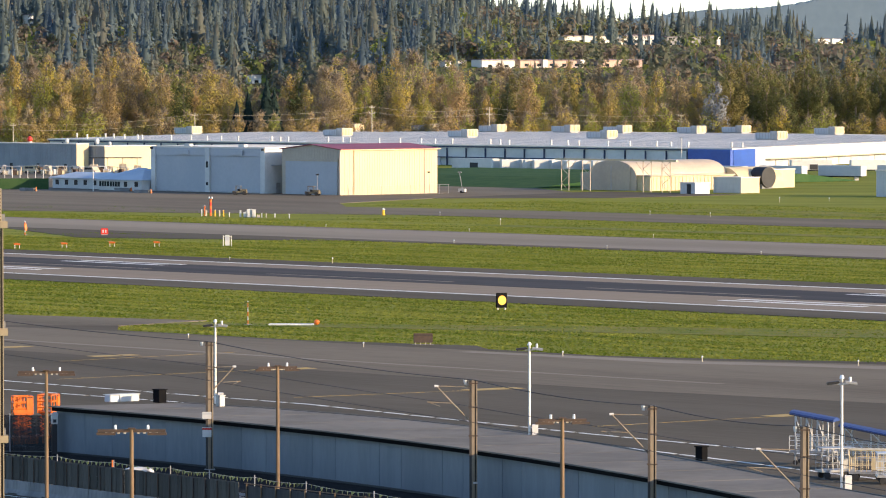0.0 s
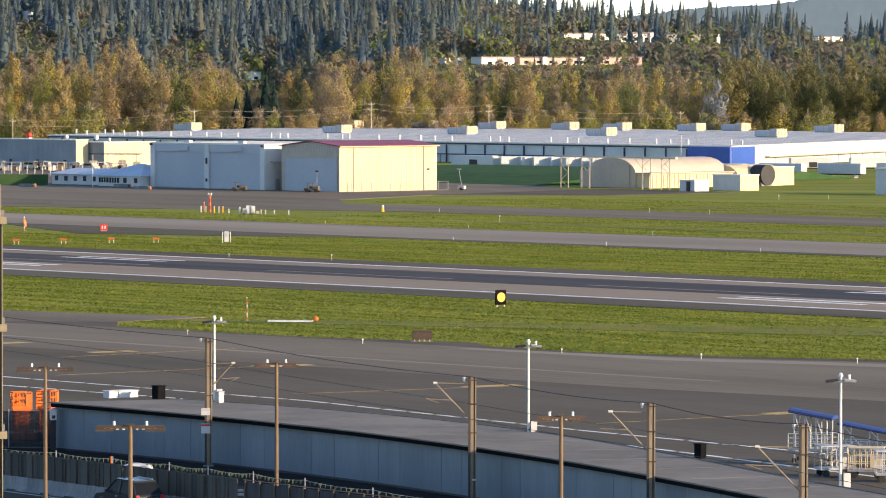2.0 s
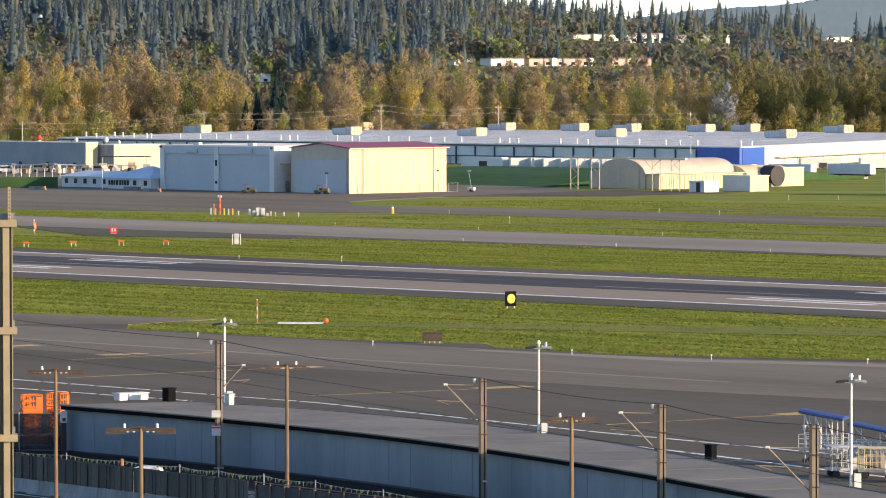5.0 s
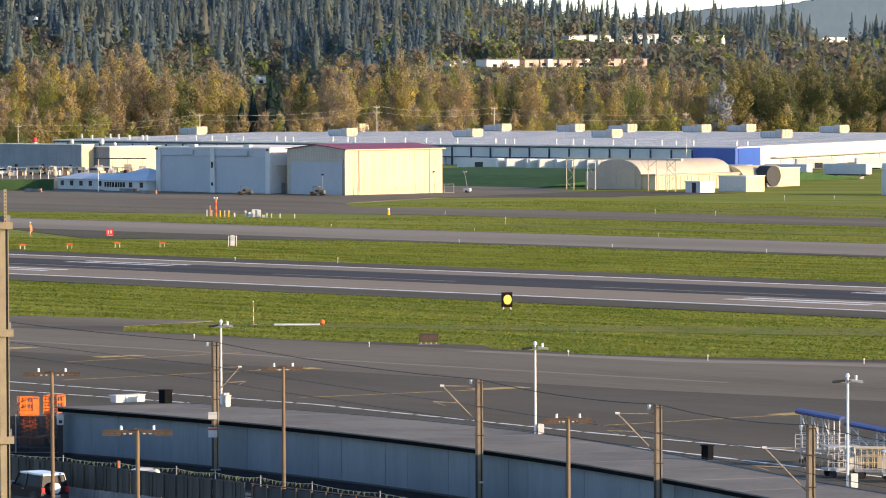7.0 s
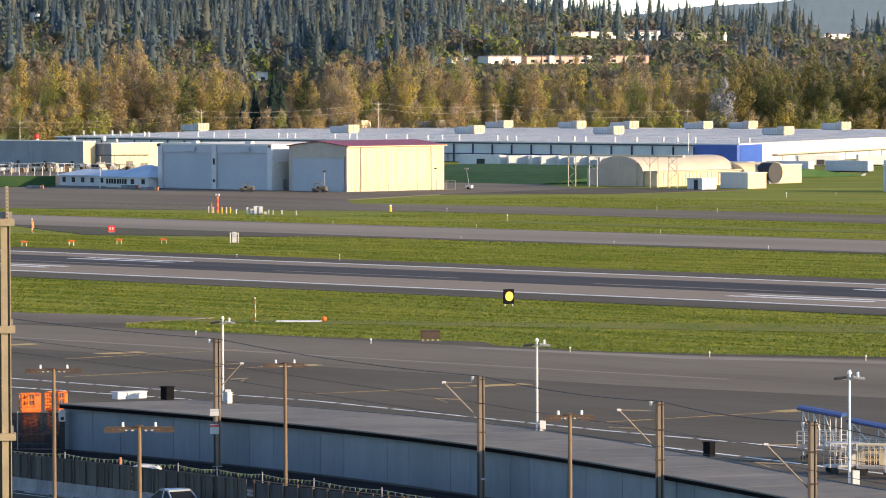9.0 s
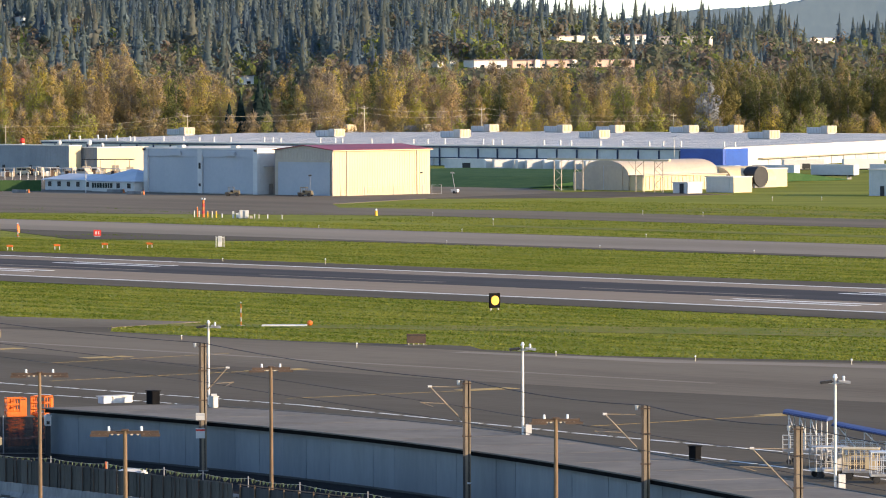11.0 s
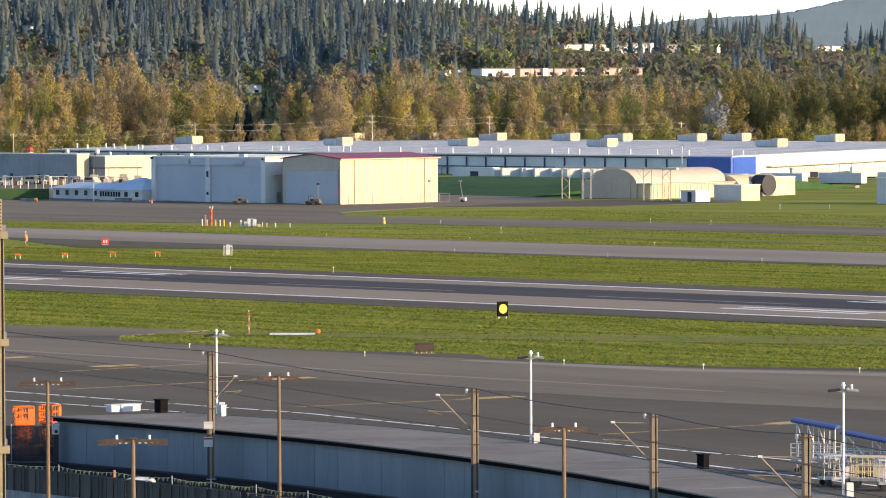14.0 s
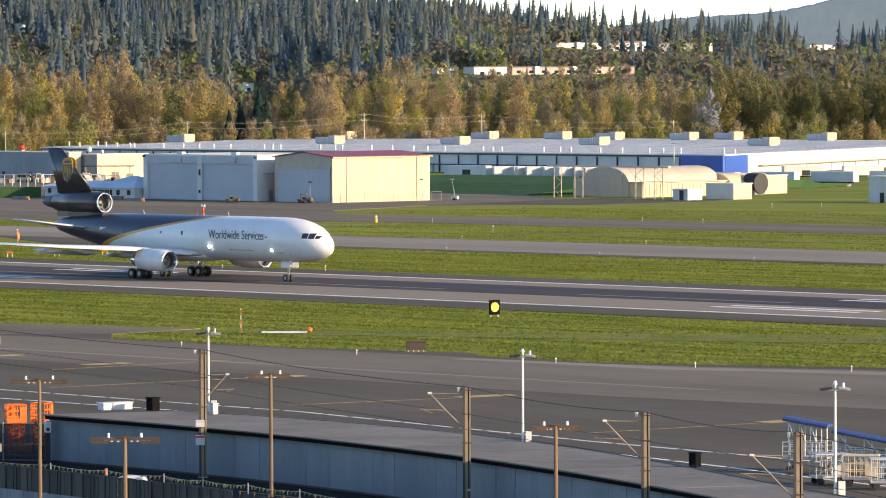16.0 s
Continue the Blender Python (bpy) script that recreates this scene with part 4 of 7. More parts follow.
def woods():
    rng = np.random.default_rng(5)
    kinds = [spire_mesh(rng, r) for r in (0.21, 0.23, 0.26, 0.19, 0.24, 0.22)]
    crowns = []
    for k in range(5):
        C = np.stack([rng.uniform(-0.22, 0.22, 6), rng.uniform(-0.22, 0.22, 6), np.linspace(0.3, 0.82, 6)], 1)
        V, F = shell_leaves(rng, C, rng.uniform(0.16, 0.26, 6), 56, 0.11, 1.1, 0.2)
        crowns.append((V, F[:, [0, 1, 2, 0, 2, 3]].reshape(-1, 3)))
    con, dec = [], []
    count = 0
    while count < 7000:
        a = rng.uniform(-0.104, 0.104)
        right = smooth_step(-0.03, 0.015, a)
        y = (2500 - 250 * right) + (1600 - 200 * right) * rng.uniform() ** 0.9
        z = land(a * y, y)
        if z < 1:
            continue
        high = smooth_step(0.25, 0.6, z / max(1, ridge(a)))
        tall = 1 + 0.3 * (1 - right) * (1 - smooth_step(0.72, 0.92, z / max(1, ridge(a))))
        is_con = rng.uniform() < (0.15 + 0.85 * high) * (0.93 - 0.38 * right)
        h = (rng.uniform(14, 24) * (1.3 if rng.uniform() < 0.15 else 1.0) * tall * (1 - 0.12 * right) if rng.uniform() < 1 - 0.55 * right else rng.uniform(8, 13)) if is_con else rng.uniform(9, 15)
        if is_con and right > 0.5 and z > 0.82 * ridge(a) and rng.uniform() < 0.22:
            h = rng.uniform(20, 29)
        if rng.uniform() > 0.07 and any(a0 - 0.0022 < a < a1 + 0.0022 and y < yb + 6 and (z + h - EYE[2]) / y > b for a0, a1, yb, b in SITES):
            room = min(b * y + EYE[2] - z for a0, a1, yb, b in SITES if a0 - 0.0022 < a < a1 + 0.0022 and y < yb + 6)
            if room < 1.5:
                continue
            is_con, h = False, min(h, room)
        count += 1
        V, F = (kinds if is_con else crowns)[int(rng.integers(0, 5))]
        t = rng.uniform(0, math.tau)
        R = np.array([[math.cos(t), -math.sin(t), 0], [math.sin(t), math.cos(t), 0], [0, 0, 1]])
        s = np.array([h, h, h * rng.uniform(0.8, 1.15)]) * np.array([rng.uniform(0.9, 1.3)] * 2 + [1.0]) if is_con else np.array([h * 1.1, h * 1.1, h])
        shade = 0.5 + 0.5 * math.sin(a * 190 + y * 0.011) * math.sin(a * 70 - y * 0.006)
        (con if is_con else dec).append(((V * s) @ R.T + np.array([a * y, y, z - 0.5]), F, min(1.0, max(0.0, rng.uniform(-0.15, 1.0) * 0.75 + 0.3 * shade))))
    for items, m, nm, lb in ((con, M["hazy_needle"], "conifer_woods", "dense dark haze-tinted conifer forest on the hill"), (dec, M["hill_leaf"], "mixed_woods", "mixed leafy spring woods on the slope")):
        off, VV, FF = 0, [], []
        tints = np.repeat([t for _, _, t in items], [len(F) for _, F, _ in items])
        for V, F, _ in items:
            VV.append(V)
            FF.append(F + off)
            off += len(V)
        V, F = np.concatenate(VV), np.concatenate(FF)
        me = bpy.data.meshes.new(nm)
        me.vertices.add(len(V))
        me.vertices.foreach_set("co", V.astype(np.float32).ravel())
        k = F.shape[1]
        me.loops.add(F.size)
        me.loops.foreach_set("vertex_index", F.astype(np.int32).ravel())
        me.polygons.add(len(F))
        me.polygons.foreach_set("loop_start", np.arange(0, F.size, k, dtype=np.int32))
        me.update(calc_edges=True)
        me.attributes.new("tint", "FLOAT", "FACE").data.foreach_set("value", tints.astype(np.float32))
        me.materials.append(m)
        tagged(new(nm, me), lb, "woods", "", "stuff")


woods()


def far_ridge():
    """The last ridge, far behind everything; haze painted as blue colour with faint glow."""
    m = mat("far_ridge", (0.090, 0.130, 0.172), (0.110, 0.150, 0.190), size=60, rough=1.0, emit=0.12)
    rng = np.random.default_rng(3)
    bm = bmesh.new()
    n, y = 1300, 4750
    top = []
    for i in range(n + 1):
        a = -0.12 + 0.24 * i / n
        b = 0.0106 + 0.0062 * smooth_step(0.035, 0.10, a) + 0.0006 * math.sin(a * 160) + rng.uniform(0, 0.00045)
        top.append((a * y, b * y + EYE[2]))
    lo = [[bm.verts.new((x, y + d, -20)) for x, z in top] for d in (0, 60)]
    hi = [[bm.verts.new((x, y + d, z)) for x, z in top] for d in (0, 60)]
    for i in range(n):
        bm.faces.new((lo[0][i], lo[0][i + 1], hi[0][i + 1], hi[0][i]))
        bm.faces.new((hi[0][i], hi[0][i + 1], hi[1][i + 1], hi[1][i]))
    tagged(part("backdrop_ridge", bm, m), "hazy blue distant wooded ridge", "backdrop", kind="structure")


far_ridge()


# ---------- grass ----------
M["weed"] = leafy("weed", [(0.085, 0.125, 0.020), (0.105, 0.145, 0.024), (0.135, 0.165, 0.032)], 0.4, island=True)
# the apron's edge against the grass: on the connector, and past it
APRON_S = ((-900, -440, -415), (-415, -407, -378, -359, -353.5, -338, -325, -312, -200))
APRON_O = ((330, 345, 352), (338, 332, 333, 338.5, 335, 335, 340, 347, 380))


def grass_field(name, s0, s1, o0, o1, n, h, seed):
    rng = np.random.default_rng(seed)
    s, o = rng.uniform(s0, s1, n), rng.uniform(o0, o1, n)
    # patchy growth in long mowing streaks
    patch = np.sin(o * 0.9 + 2 * np.sin(s * 0.03)) * 0.5 + np.sin(o * 0.23 + s * 0.05) * 0.5 + rng.normal(size=n) * 0.5
    edge = np.where(s < -415, np.interp(s, APRON_S[0], APRON_O[0]), np.interp(s, APRON_S[1], APRON_O[1]))
    worn = np.abs((o - 343) - (s + 420) * 0.4615) < 1.6
    keep = (rng.uniform(size=n) < 0.9) & (o > edge + 0.25) & (~worn | (rng.uniform(size=n) < 0.25))
    s, o, patch = s[keep], o[keep], patch[keep]
    n = len(s)
    hh = h * (0.5 + 0.3 * np.clip(patch, -0.3, 1.5)) * rng.uniform(0.6, 1.3, n)
    t = rng.uniform(0, math.pi, n)
    w = rng.uniform(0.04, 0.17, n)
    dx, dy = np.cos(t) * w, np.sin(t) * w
    lean = rng.normal(size=(n, 2)) * 0.12
    z = np.full(n, -0.06)
    V = np.stack([np.stack([s - dx, o - dy, z], 1), np.stack([s + dx, o + dy, z], 1), np.stack([s + dx * 0.7 + lean[:, 0], o + dy * 0.7 + lean[:, 1], hh], 1), np.stack([s - dx * 0.5 + lean[:, 0], o - dy * 0.5 + lean[:, 1], hh * rng.uniform(0.6, 1.0, n)], 1)], 1).reshape(-1, 3)
    ob = quads(name, V, np.arange(4 * n).reshape(-1, 4), [M["tuft"]])
    ob.matrix_world = FIELD
    return tagged(ob, "tufts of mown airfield grass", "grass", "", "stuff")


grass_field("grass_tufts", -640, -250, 331, 404.6, 150000, 0.085, 1)
grass_field("grass_tufts", -720, -380, 474, 516, 70000, 0.085, 2)
grass_field("grass_tufts", -610, -400, 516, 537.6, 14000, 0.14, 5)
grass_field("grass_tufts", -800, -480, 582, 605, 18000, 0.14, 3)
grass_field("grass_tufts", -690, -480, 614, 643, 12000, 0.14, 6)
grass_field("grass_tufts", -760, -480, 682, 740, 24000, 0.16, 7)


def weed_streaks(s0, s1, o0, o1, n, seed):
    """Darker, taller clumps left standing in streaks along the mowing."""
    rng = np.random.default_rng(seed)
    k = n // 14
    cs, co = rng.uniform(s0, s1, k), rng.uniform(o0, o1, k)
    s = (cs[:, None] + rng.normal(size=(k, 14)) * 2.6).ravel()
    o = (co[:, None] + rng.normal(size=(k, 14)) * 0.35).ravel()
    ok = (o > o0) & (o < o1)
    P = np.stack([s[ok], o[ok], np.full(ok.sum(), 0.08)], 1)
    V, F = leaf_cloud(rng, P, 0.13, up=0.6)
    V[:, 2] = np.clip(V[:, 2], -0.05, 0.34)
    ob = quads("weed_clumps", V, F, [M["weed"]])
    ob.matrix_world = FIELD
    tagged(ob, "streaks of darker uncut grass clumps", "grass", "", "stuff")


for q in ((-640, -250, 354, 404, 5200, 31), (-410, -250, 342, 353, 1300, 32), (-720, -380, 475, 536, 5200, 33), (-800, -480, 584, 642, 3600, 34), (-760, -480, 684, 740, 2600, 35)):
    weed_streaks(*q)
# ---------- the freighter ----------
def livery():
    m = mat("livery", (0.70, 0.675, 0.625), (0.63, 0.61, 0.57), size=5, fine=0.5, rough=0.32, spec=0.5)
    N, L = m.node_tree.nodes, m.node_tree.links
    p = N["Principled BSDF"]
    white = p.inputs["Base Color"].links[0].from_socket
    co = N.new("ShaderNodeTexCoord")
    sep = N.new("ShaderNodeSeparateXYZ")
    L.new(co.outputs["Object"], sep.inputs[0])

    def calc(op, a, b):
        n = N.new("ShaderNodeMath")
        n.operation = op
        for i, v in enumerate((a, b)):
            if isinstance(v, (int, float)):
                n.inputs[i].default_value = v
            else:
                L.new(v, n.inputs[i])
        return n.outputs[0]

    # the swoosh: x = -37.3 + 4 (z-4) + 0.62 (z-4)(z-6.5)
    z4 = calc("SUBTRACT", sep.outputs[2], 4.0)
    z65 = calc("SUBTRACT", sep.outputs[2], 6.5)
    edge = calc("ADD", calc("ADD", calc("MULTIPLY", z4, 4.0), calc("MULTIPLY", calc("MULTIPLY", z4, z65), 0.62)), -38.0)
    d = calc("SUBTRACT", sep.outputs[0], edge)
    gold = calc("LESS_THAN", d, 2.0)
    dark = calc("LESS_THAN", d, 0.0)
    # the dark tail's navy cast is the sky's reflection put into the paint
    for fac, col in ((gold, (0.55, 0.27, 0.03)), (dark, (0.020, 0.020, 0.032))):
        mx = N.new("ShaderNodeMix")
        mx.data_type = "RGBA"
        L.new(fac, mx.inputs[0])
        L.new(white, mx.inputs[6])
        mx.inputs[7].default_value = (*col, 1)
        white = mx.outputs[2]
    L.new(white, p.inputs["Base Color"])
    return m


def aerofoil(c, t, n=10):
    """Closed section: chord c along -x, thickness t."""
    up = [(-c * (1 - math.cos(math.pi * k / n)) / 2, t * 1.0 * math.sin(math.pi * (k / n) ** 0.75)) for k in range(n + 1)]
    lo = [(x, -0.55 * z) for x, z in up[1:-1]][::-1]
    return up + lo


def fin_section(c, t, n=10):
    up = [(-c * (1 - math.cos(math.pi * k / n)) / 2, t * math.sin(math.pi * (k / n) ** 0.75)) for k in range(n + 1)]
    return up + [(x, -z) for x, z in up[1:-1]][::-1]


def nacelle(parent, c, r, length, shell, name, dark_tail=True, label=""):
    """Round engine pod, open in front, with its fan, spinner and exhaust cone."""
    e = part(name, loft([[c + Vector((x, math.cos(k * math.tau / 32) * rr, math.sin(k * math.tau / 32) * rr)) for k in range(32)] for x, rr in
             ((-0.25, r * 0.93), (-0.6, r * 1.04), (-1.4, r * 1.10), (-length * 0.45, r * 1.08), (-length * 0.75, r * 0.88), (-length * 0.75 - 0.02, r * 0.8))], caps=False), shell, parent, label, smooth=True)
    lip = [[c + Vector((x, math.cos(k * math.tau / 32) * rr, math.sin(k * math.tau / 32) * rr)) for k in range(32)] for x, rr in
           ((-0.26, r * 0.935), (-0.08, r * 0.985), (0.0, r * 0.95), (0.0, r * 0.90), (-0.15, r * 0.84), (-0.8, r * 0.80))]
    part("intake_lip", loft(lip, caps=False), M["plane_bare"], e, "bare polished intake lip", smooth=True)
    duct = [[c + Vector((x, math.cos(k * math.tau / 32) * rr, math.sin(k * math.tau / 32) * rr)) for k in range(32)] for x, rr in ((-0.75, r * 0.805), (-1.5, r * 0.82), (-1.52, 0.05))]
    part("fan", loft(duct, caps=False), M["plane_fan"], e, "dark fan in its duct", smooth=True)
    bm = bmesh.new()
    for k in range(24):
        a = k * math.tau / 24
        ca, sa, cb, sb = math.cos(a), math.sin(a), math.cos(a + 0.2), math.sin(a + 0.2)
        q = [bm.verts.new(c + v) for v in (Vector((-1.35, ca * 0.3, sa * 0.3)), Vector((-1.35, ca * r * 0.79, sa * r * 0.79)), Vector((-1.22, cb * r * 0.79, sb * r * 0.79)), Vector((-1.22, cb * 0.3, sb * 0.3)))]
        bm.faces.new(q)
    part("fan_blades", bm, M["galv"], e)
    part("spinner", loft([[c + Vector((x, math.cos(k * math.tau / 16) * rr, math.sin(k * math.tau / 16) * rr)) for k in range(16)] for x, rr in ((-0.85, 0.03), (-1.0, 0.2), (-1.3, 0.36))]), M["galv"], e, smooth=True)
    core = ((-length * 0.70, r * 0.70), (-length * 0.88, r * 0.58), (-length * 0.88 - 0.05, r * 0.45), (-length * 0.95, r * 0.35), (-length, 0.08))
    part("exhaust_cone", loft([[c + Vector((x, math.cos(k * math.tau / 24) * rr, math.sin(k * math.tau / 24) * rr)) for k in range(24)] for x, rr in core]), M["plane_bare"] if not dark_tail else M["plane_fan"], e, smooth=True)
    return e


def wheel(parent, x, y, r, w, name="wheel"):
    t = part(name, rod((x, y - w / 2, r), (x, y + w / 2, r), r, n=24), M["tyre"], parent)
    part("hub", rod((x, y - w / 2 - 0.03, r), (x, y + w / 2 + 0.03, r), r * 0.48, n=16), M["galv"], t)
    return t


def lettering(text, size, m, material, parent, name, label):
    cu = bpy.data.curves.new(name, "FONT")
    cu.body, cu.size, cu.extrude, cu.align_x, cu.align_y = text, size, 0.012, "LEFT", "CENTER"
    tmp = bpy.data.objects.new(name, cu)
    me = bpy.data.meshes.new_from_object(tmp)
    bpy.data.objects.remove(tmp)
    me.transform(m)
    me.materials.clear()
    me.materials.append(material)
    ob = new(name, me)
    ob.parent = parent
    return tagged(ob, label)


def freighter():
    M["livery"] = livery()
    M["plane_white"] = mat("plane_white", (0.70, 0.675, 0.63), (0.62, 0.60, 0.565), size=4, rough=0.35, spec=0.5)
    M["plane_wing"] = mat("plane_wing", (0.58, 0.58, 0.58), (0.50, 0.50, 0.51), size=4, fine=0.4, rough=0.4)
    M["plane_brown"] = mat("plane_brown", (0.024, 0.018, 0.015), (0.034, 0.026, 0.021), size=4, rough=0.3, spec=0.5)
    M["plane_gold"] = mat("plane_gold", (0.45, 0.24, 0.03), (0.38, 0.20, 0.025), size=1, rough=0.4)
    M["plane_bare"] = mat("bare_metal", (0.75, 0.75, 0.75), (0.65, 0.65, 0.66), size=1, rough=0.22, metal=0.9)
    M["plane_fan"] = mat("fan_dark", (0.03, 0.028, 0.028), (0.05, 0.045, 0.042), size=0.5, rough=0.5)
    M["plane_letter"] = mat("plane_letter", (0.10, 0.085, 0.085), (0.08, 0.07, 0.07), size=1, rough=0.5)
    M["landing_light"] = mat("landing_light", (1, 0.97, 0.9), (1, 0.97, 0.9), size=1, emit=12.0)
    M["landing_dim"] = mat("landing_light_small", (1, 0.97, 0.9), (1, 0.97, 0.9), size=1, emit=7.0)
    a = thing("freighter_jet", Matrix.Identity(4), "three-engined white and dark brown freighter jet rolling on the runway", "airplane")
    # fuselage: x, half width, bottom, top
    secs = [(8.85, 0.06, 4.55, 4.70), (8.6, 0.55, 4.10, 5.20), (8.0, 1.18, 3.65, 6.10), (7.0, 1.84, 3.22, 6.95), (5.8, 2.35, 2.92, 7.62), (4.4, 2.68, 2.74, 8.05), (2.8, 2.90, 2.65, 8.40), (0.8, 3.0, 2.61, 8.58), (-2, 3.01, 2.60, 8.62),
            (-8, 3.01, 2.60, 8.62), (-14, 3.01, 2.60, 8.62), (-20, 3.01, 2.60, 8.62), (-26, 3.01, 2.60, 8.62), (-30.5, 3.0, 2.68, 8.62), (-34, 2.86, 3.05, 8.60), (-38, 2.50, 3.75, 8.52), (-42, 1.95, 4.55, 8.32), (-46, 1.25, 5.35, 8.0), (-48.6, 0.65, 5.95, 7.6), (-49.6, 0.12, 6.5, 7.1)]
    fine = []
    for (x0, w0, b0, t0), (x1, w1, b1, t1) in zip(secs, secs[1:]):
        n = max(1, int(abs(x1 - x0) / 1.5))
        fine += [(x0 + (x1 - x0) * k / n, w0 + (w1 - w0) * k / n, b0 + (b1 - b0) * k / n, t0 + (t1 - t0) * k / n) for k in range(n)]
    fine.append(secs[-1])
    rings = [[Vector((x, w * math.cos(k * math.tau / 40), (b + t) / 2 + (t - b) / 2 * math.sin(k * math.tau / 40))) for k in range(40)] for x, w, b, t in fine]
    body = part("fuselage", loft(rings), M["livery"], a, "white fuselage with a dark tail and gold stripe", smooth=True)

    def skin(x, z):
        """Half width of the fuselage at x and height z."""
        for (x0, w0, b0, t0), (x1, w1, b1, t1) in zip(secs, secs[1:]):
            if x1 <= x <= x0:
                f = (x0 - x) / (x0 - x1)
                w, b, t = w0 + (w1 - w0) * f, b0 + (b1 - b0) * f, t0 + (t1 - t0) * f
                q = 1 - ((z - (b + t) / 2) / ((t - b) / 2)) ** 2
                return w * math.sqrt(max(0, q))
        return 0.0

    # cockpit windows on both sides, laid on the skin
    for side in (-1, 1):
        for x0, x1, z0, z1 in ((7.62, 7.14, 5.92, 6.32), (7.06, 6.3, 5.92, 6.62), (6.2, 5.4, 5.95, 6.62)):
            nx, nz = 5, 4
            bm = bmesh.new()
            g = [[bm.verts.new((x0 + (x1 - x0) * i / nx, side * (skin(x0 + (x1 - x0) * i / nx, z0 + (z1 - z0) * j / nz) + 0.025), z0 + (z1 - z0) * j / nz)) for j in range(nz + 1)] for i in range(nx + 1)]
            for i in range(nx):
                for j in range(nz):
                    bm.faces.new((g[i][j], g[i + 1][j], g[i + 1][j + 1], g[i][j + 1]))
            part("cockpit_window", bm, M["glass"], body, smooth=True)
        for x, z, w, h in ((1.2, 3.9, 1.3, 0.28), (-1.0, 5.9, 0.35, 0.2), (3.0, 3.7, 0.3, 0.3), (-18.5, 6.0, 0.25, 0.5), (-23, 6.1, 0.2, 0.3), (-31, 6.0, 0.2, 0.3)):
            part("hatch", box(x - w / 2, x + w / 2, side * skin(x, z) - 0.05, side * skin(x, z) + 0.05, z, z + h), M["plane_letter"], body)
        bm = bmesh.new()  # outline of the main cargo door
        part("door_seam", box(-9.0, -4.0, side * skin(-6, 4.2) - 0.03, side * skin(-6, 4.2) + 0.03, 4.15, 4.2), M["plane_letter"], body)
    m = Matrix.Translation((-12.9, -3.012, 6.15)) @ Matrix.Rotation(radians(90), 4, "X")
    lettering("Worldwide Services", 1.42, m @ Matrix.Diagonal((0.98, 1.22, 1, 1)), M["plane_letter"], body, "lettering", "grey-brown lettering on the fuselage")
    part("registration_bar", box(-36.6, -35.2, -2.62, -2.50, 6.35, 6.75), M["plane_white"], body, "pale unreadable marking")
    for x in (-30, -12):
        part("antenna", rod((x, 0, 8.55), (x - 0.3, 0, 9.1), 0.08, 0.04), M["white_metal"], body)
    # wings
    for side, nm in ((-1, "wing"), (1, "wing")):
        st = [(2.0, -15.0, 11.6, 0.62, 3.35), (6.0, -18.0, 9.7, 0.5, 3.75), (9.6, -20.6, 8.0, 0.42, 4.15), (17.0, -26.0, 5.3, 0.28, 4.55), (25.0, -31.9, 3.0, 0.14, 5.15)]
        rr = [[Vector((x + px, side * y, z + pz)) for px, pz in aerofoil(c, t)] for y, x, c, t, z in st]
        w = part(nm, loft(rr), M["plane_wing"], a, "grey swept wing with slats out", smooth=True)
        sl = [[Vector((x + 0.55 + px * 0.11, side * y, z - 0.12 + pz * 0.6)) for px, pz in aerofoil(c, t)] for y, x, c, t, z in [(3.6, -16.2, 10.8, 0.55, 3.5)] + st[1:2]]
        part("slat", loft(sl), M["plane_white"], w, smooth=True)
        sl = [[Vector((x + 0.5 + px * 0.12, side * y, z - 0.12 + pz * 0.6)) for px, pz in aerofoil(c, t)] for y, x, c, t, z in st[2:]]
        part("slat", loft(sl), M["plane_white"], w, smooth=True)
        for y0, y1, x0, x1, z0, z1 in ((3.2, 7.6, -27.3, -27.4, 3.4, 3.8), (9.8, 17.0, -28.2, -31.0, 3.95, 4.4)):
            fl = [[Vector((x + px, side * y, z - 0.35 - 0.45 * abs(px) / 2 + pz)) for px, pz in aerofoil(2.3, 0.14)] for y, x, z in ((y0, x0, z0), (y1, x1, z1))]
            part("flap", loft(fl), M["plane_wing"], w, smooth=True)
        for y, x, z in ((6.2, -24.5, 3.2), (12.2, -26.8, 3.85), (16.5, -29.5, 4.1)):
            part("flap_fairing", loft([[Vector((x + dx, side * y + 0.28 * q * math.cos(k * math.tau / 10), z - 0.1 + 0.36 * q * math.sin(k * math.tau / 10))) for k in range(10)] for dx, q in ((2, 0.1), (1, 0.8), (-1, 1), (-3, 0.6), (-4.2, 0.1))]), M["plane_wing"], w, smooth=True)
        # winglet
        wl = [[Vector((x + px, side * (y + pz), z)) for px, pz in aerofoil(c, 0.1)] for y, x, c, z in ((25.0, -32.4, 2.2, 5.15), (25.9, -33.8, 1.0, 7.3))]
        part("winglet", loft(wl), M["plane_white"], w, smooth=True)
        e = nacelle(a, Vector((-14.4, side * 8.5, 2.68)), 1.38, 8.2, M["plane_white"], "wing_engine", dark_tail=False, label="white wing engine")
        part("pylon", loft([[Vector((x, side * 8.5 + dy, z)) for x, z in ((-15.6, 4.15), (-21.5, 4.3), (-21.5, 3.5), (-16.6, 3.7))] for dy in (-0.22, 0.22)]), M["plane_white"], e)
        # main gear
        g = part("main_gear", rod((-24.6, side * 5.28, 0.7), (-24.0, side * 4.9, 3.4), 0.22), M["galv"], a)
        part("bogie_beam", rod((-25.5, side * 5.28, 0.68), (-23.7, side * 5.28, 0.68), 0.16), M["galv"], g)
        part("gear_door", box(-25.4, -23.6, side * 4.3 - 0.04, side * 4.3 + 0.04, 1.6, 3.3), M["plane_white"], g)
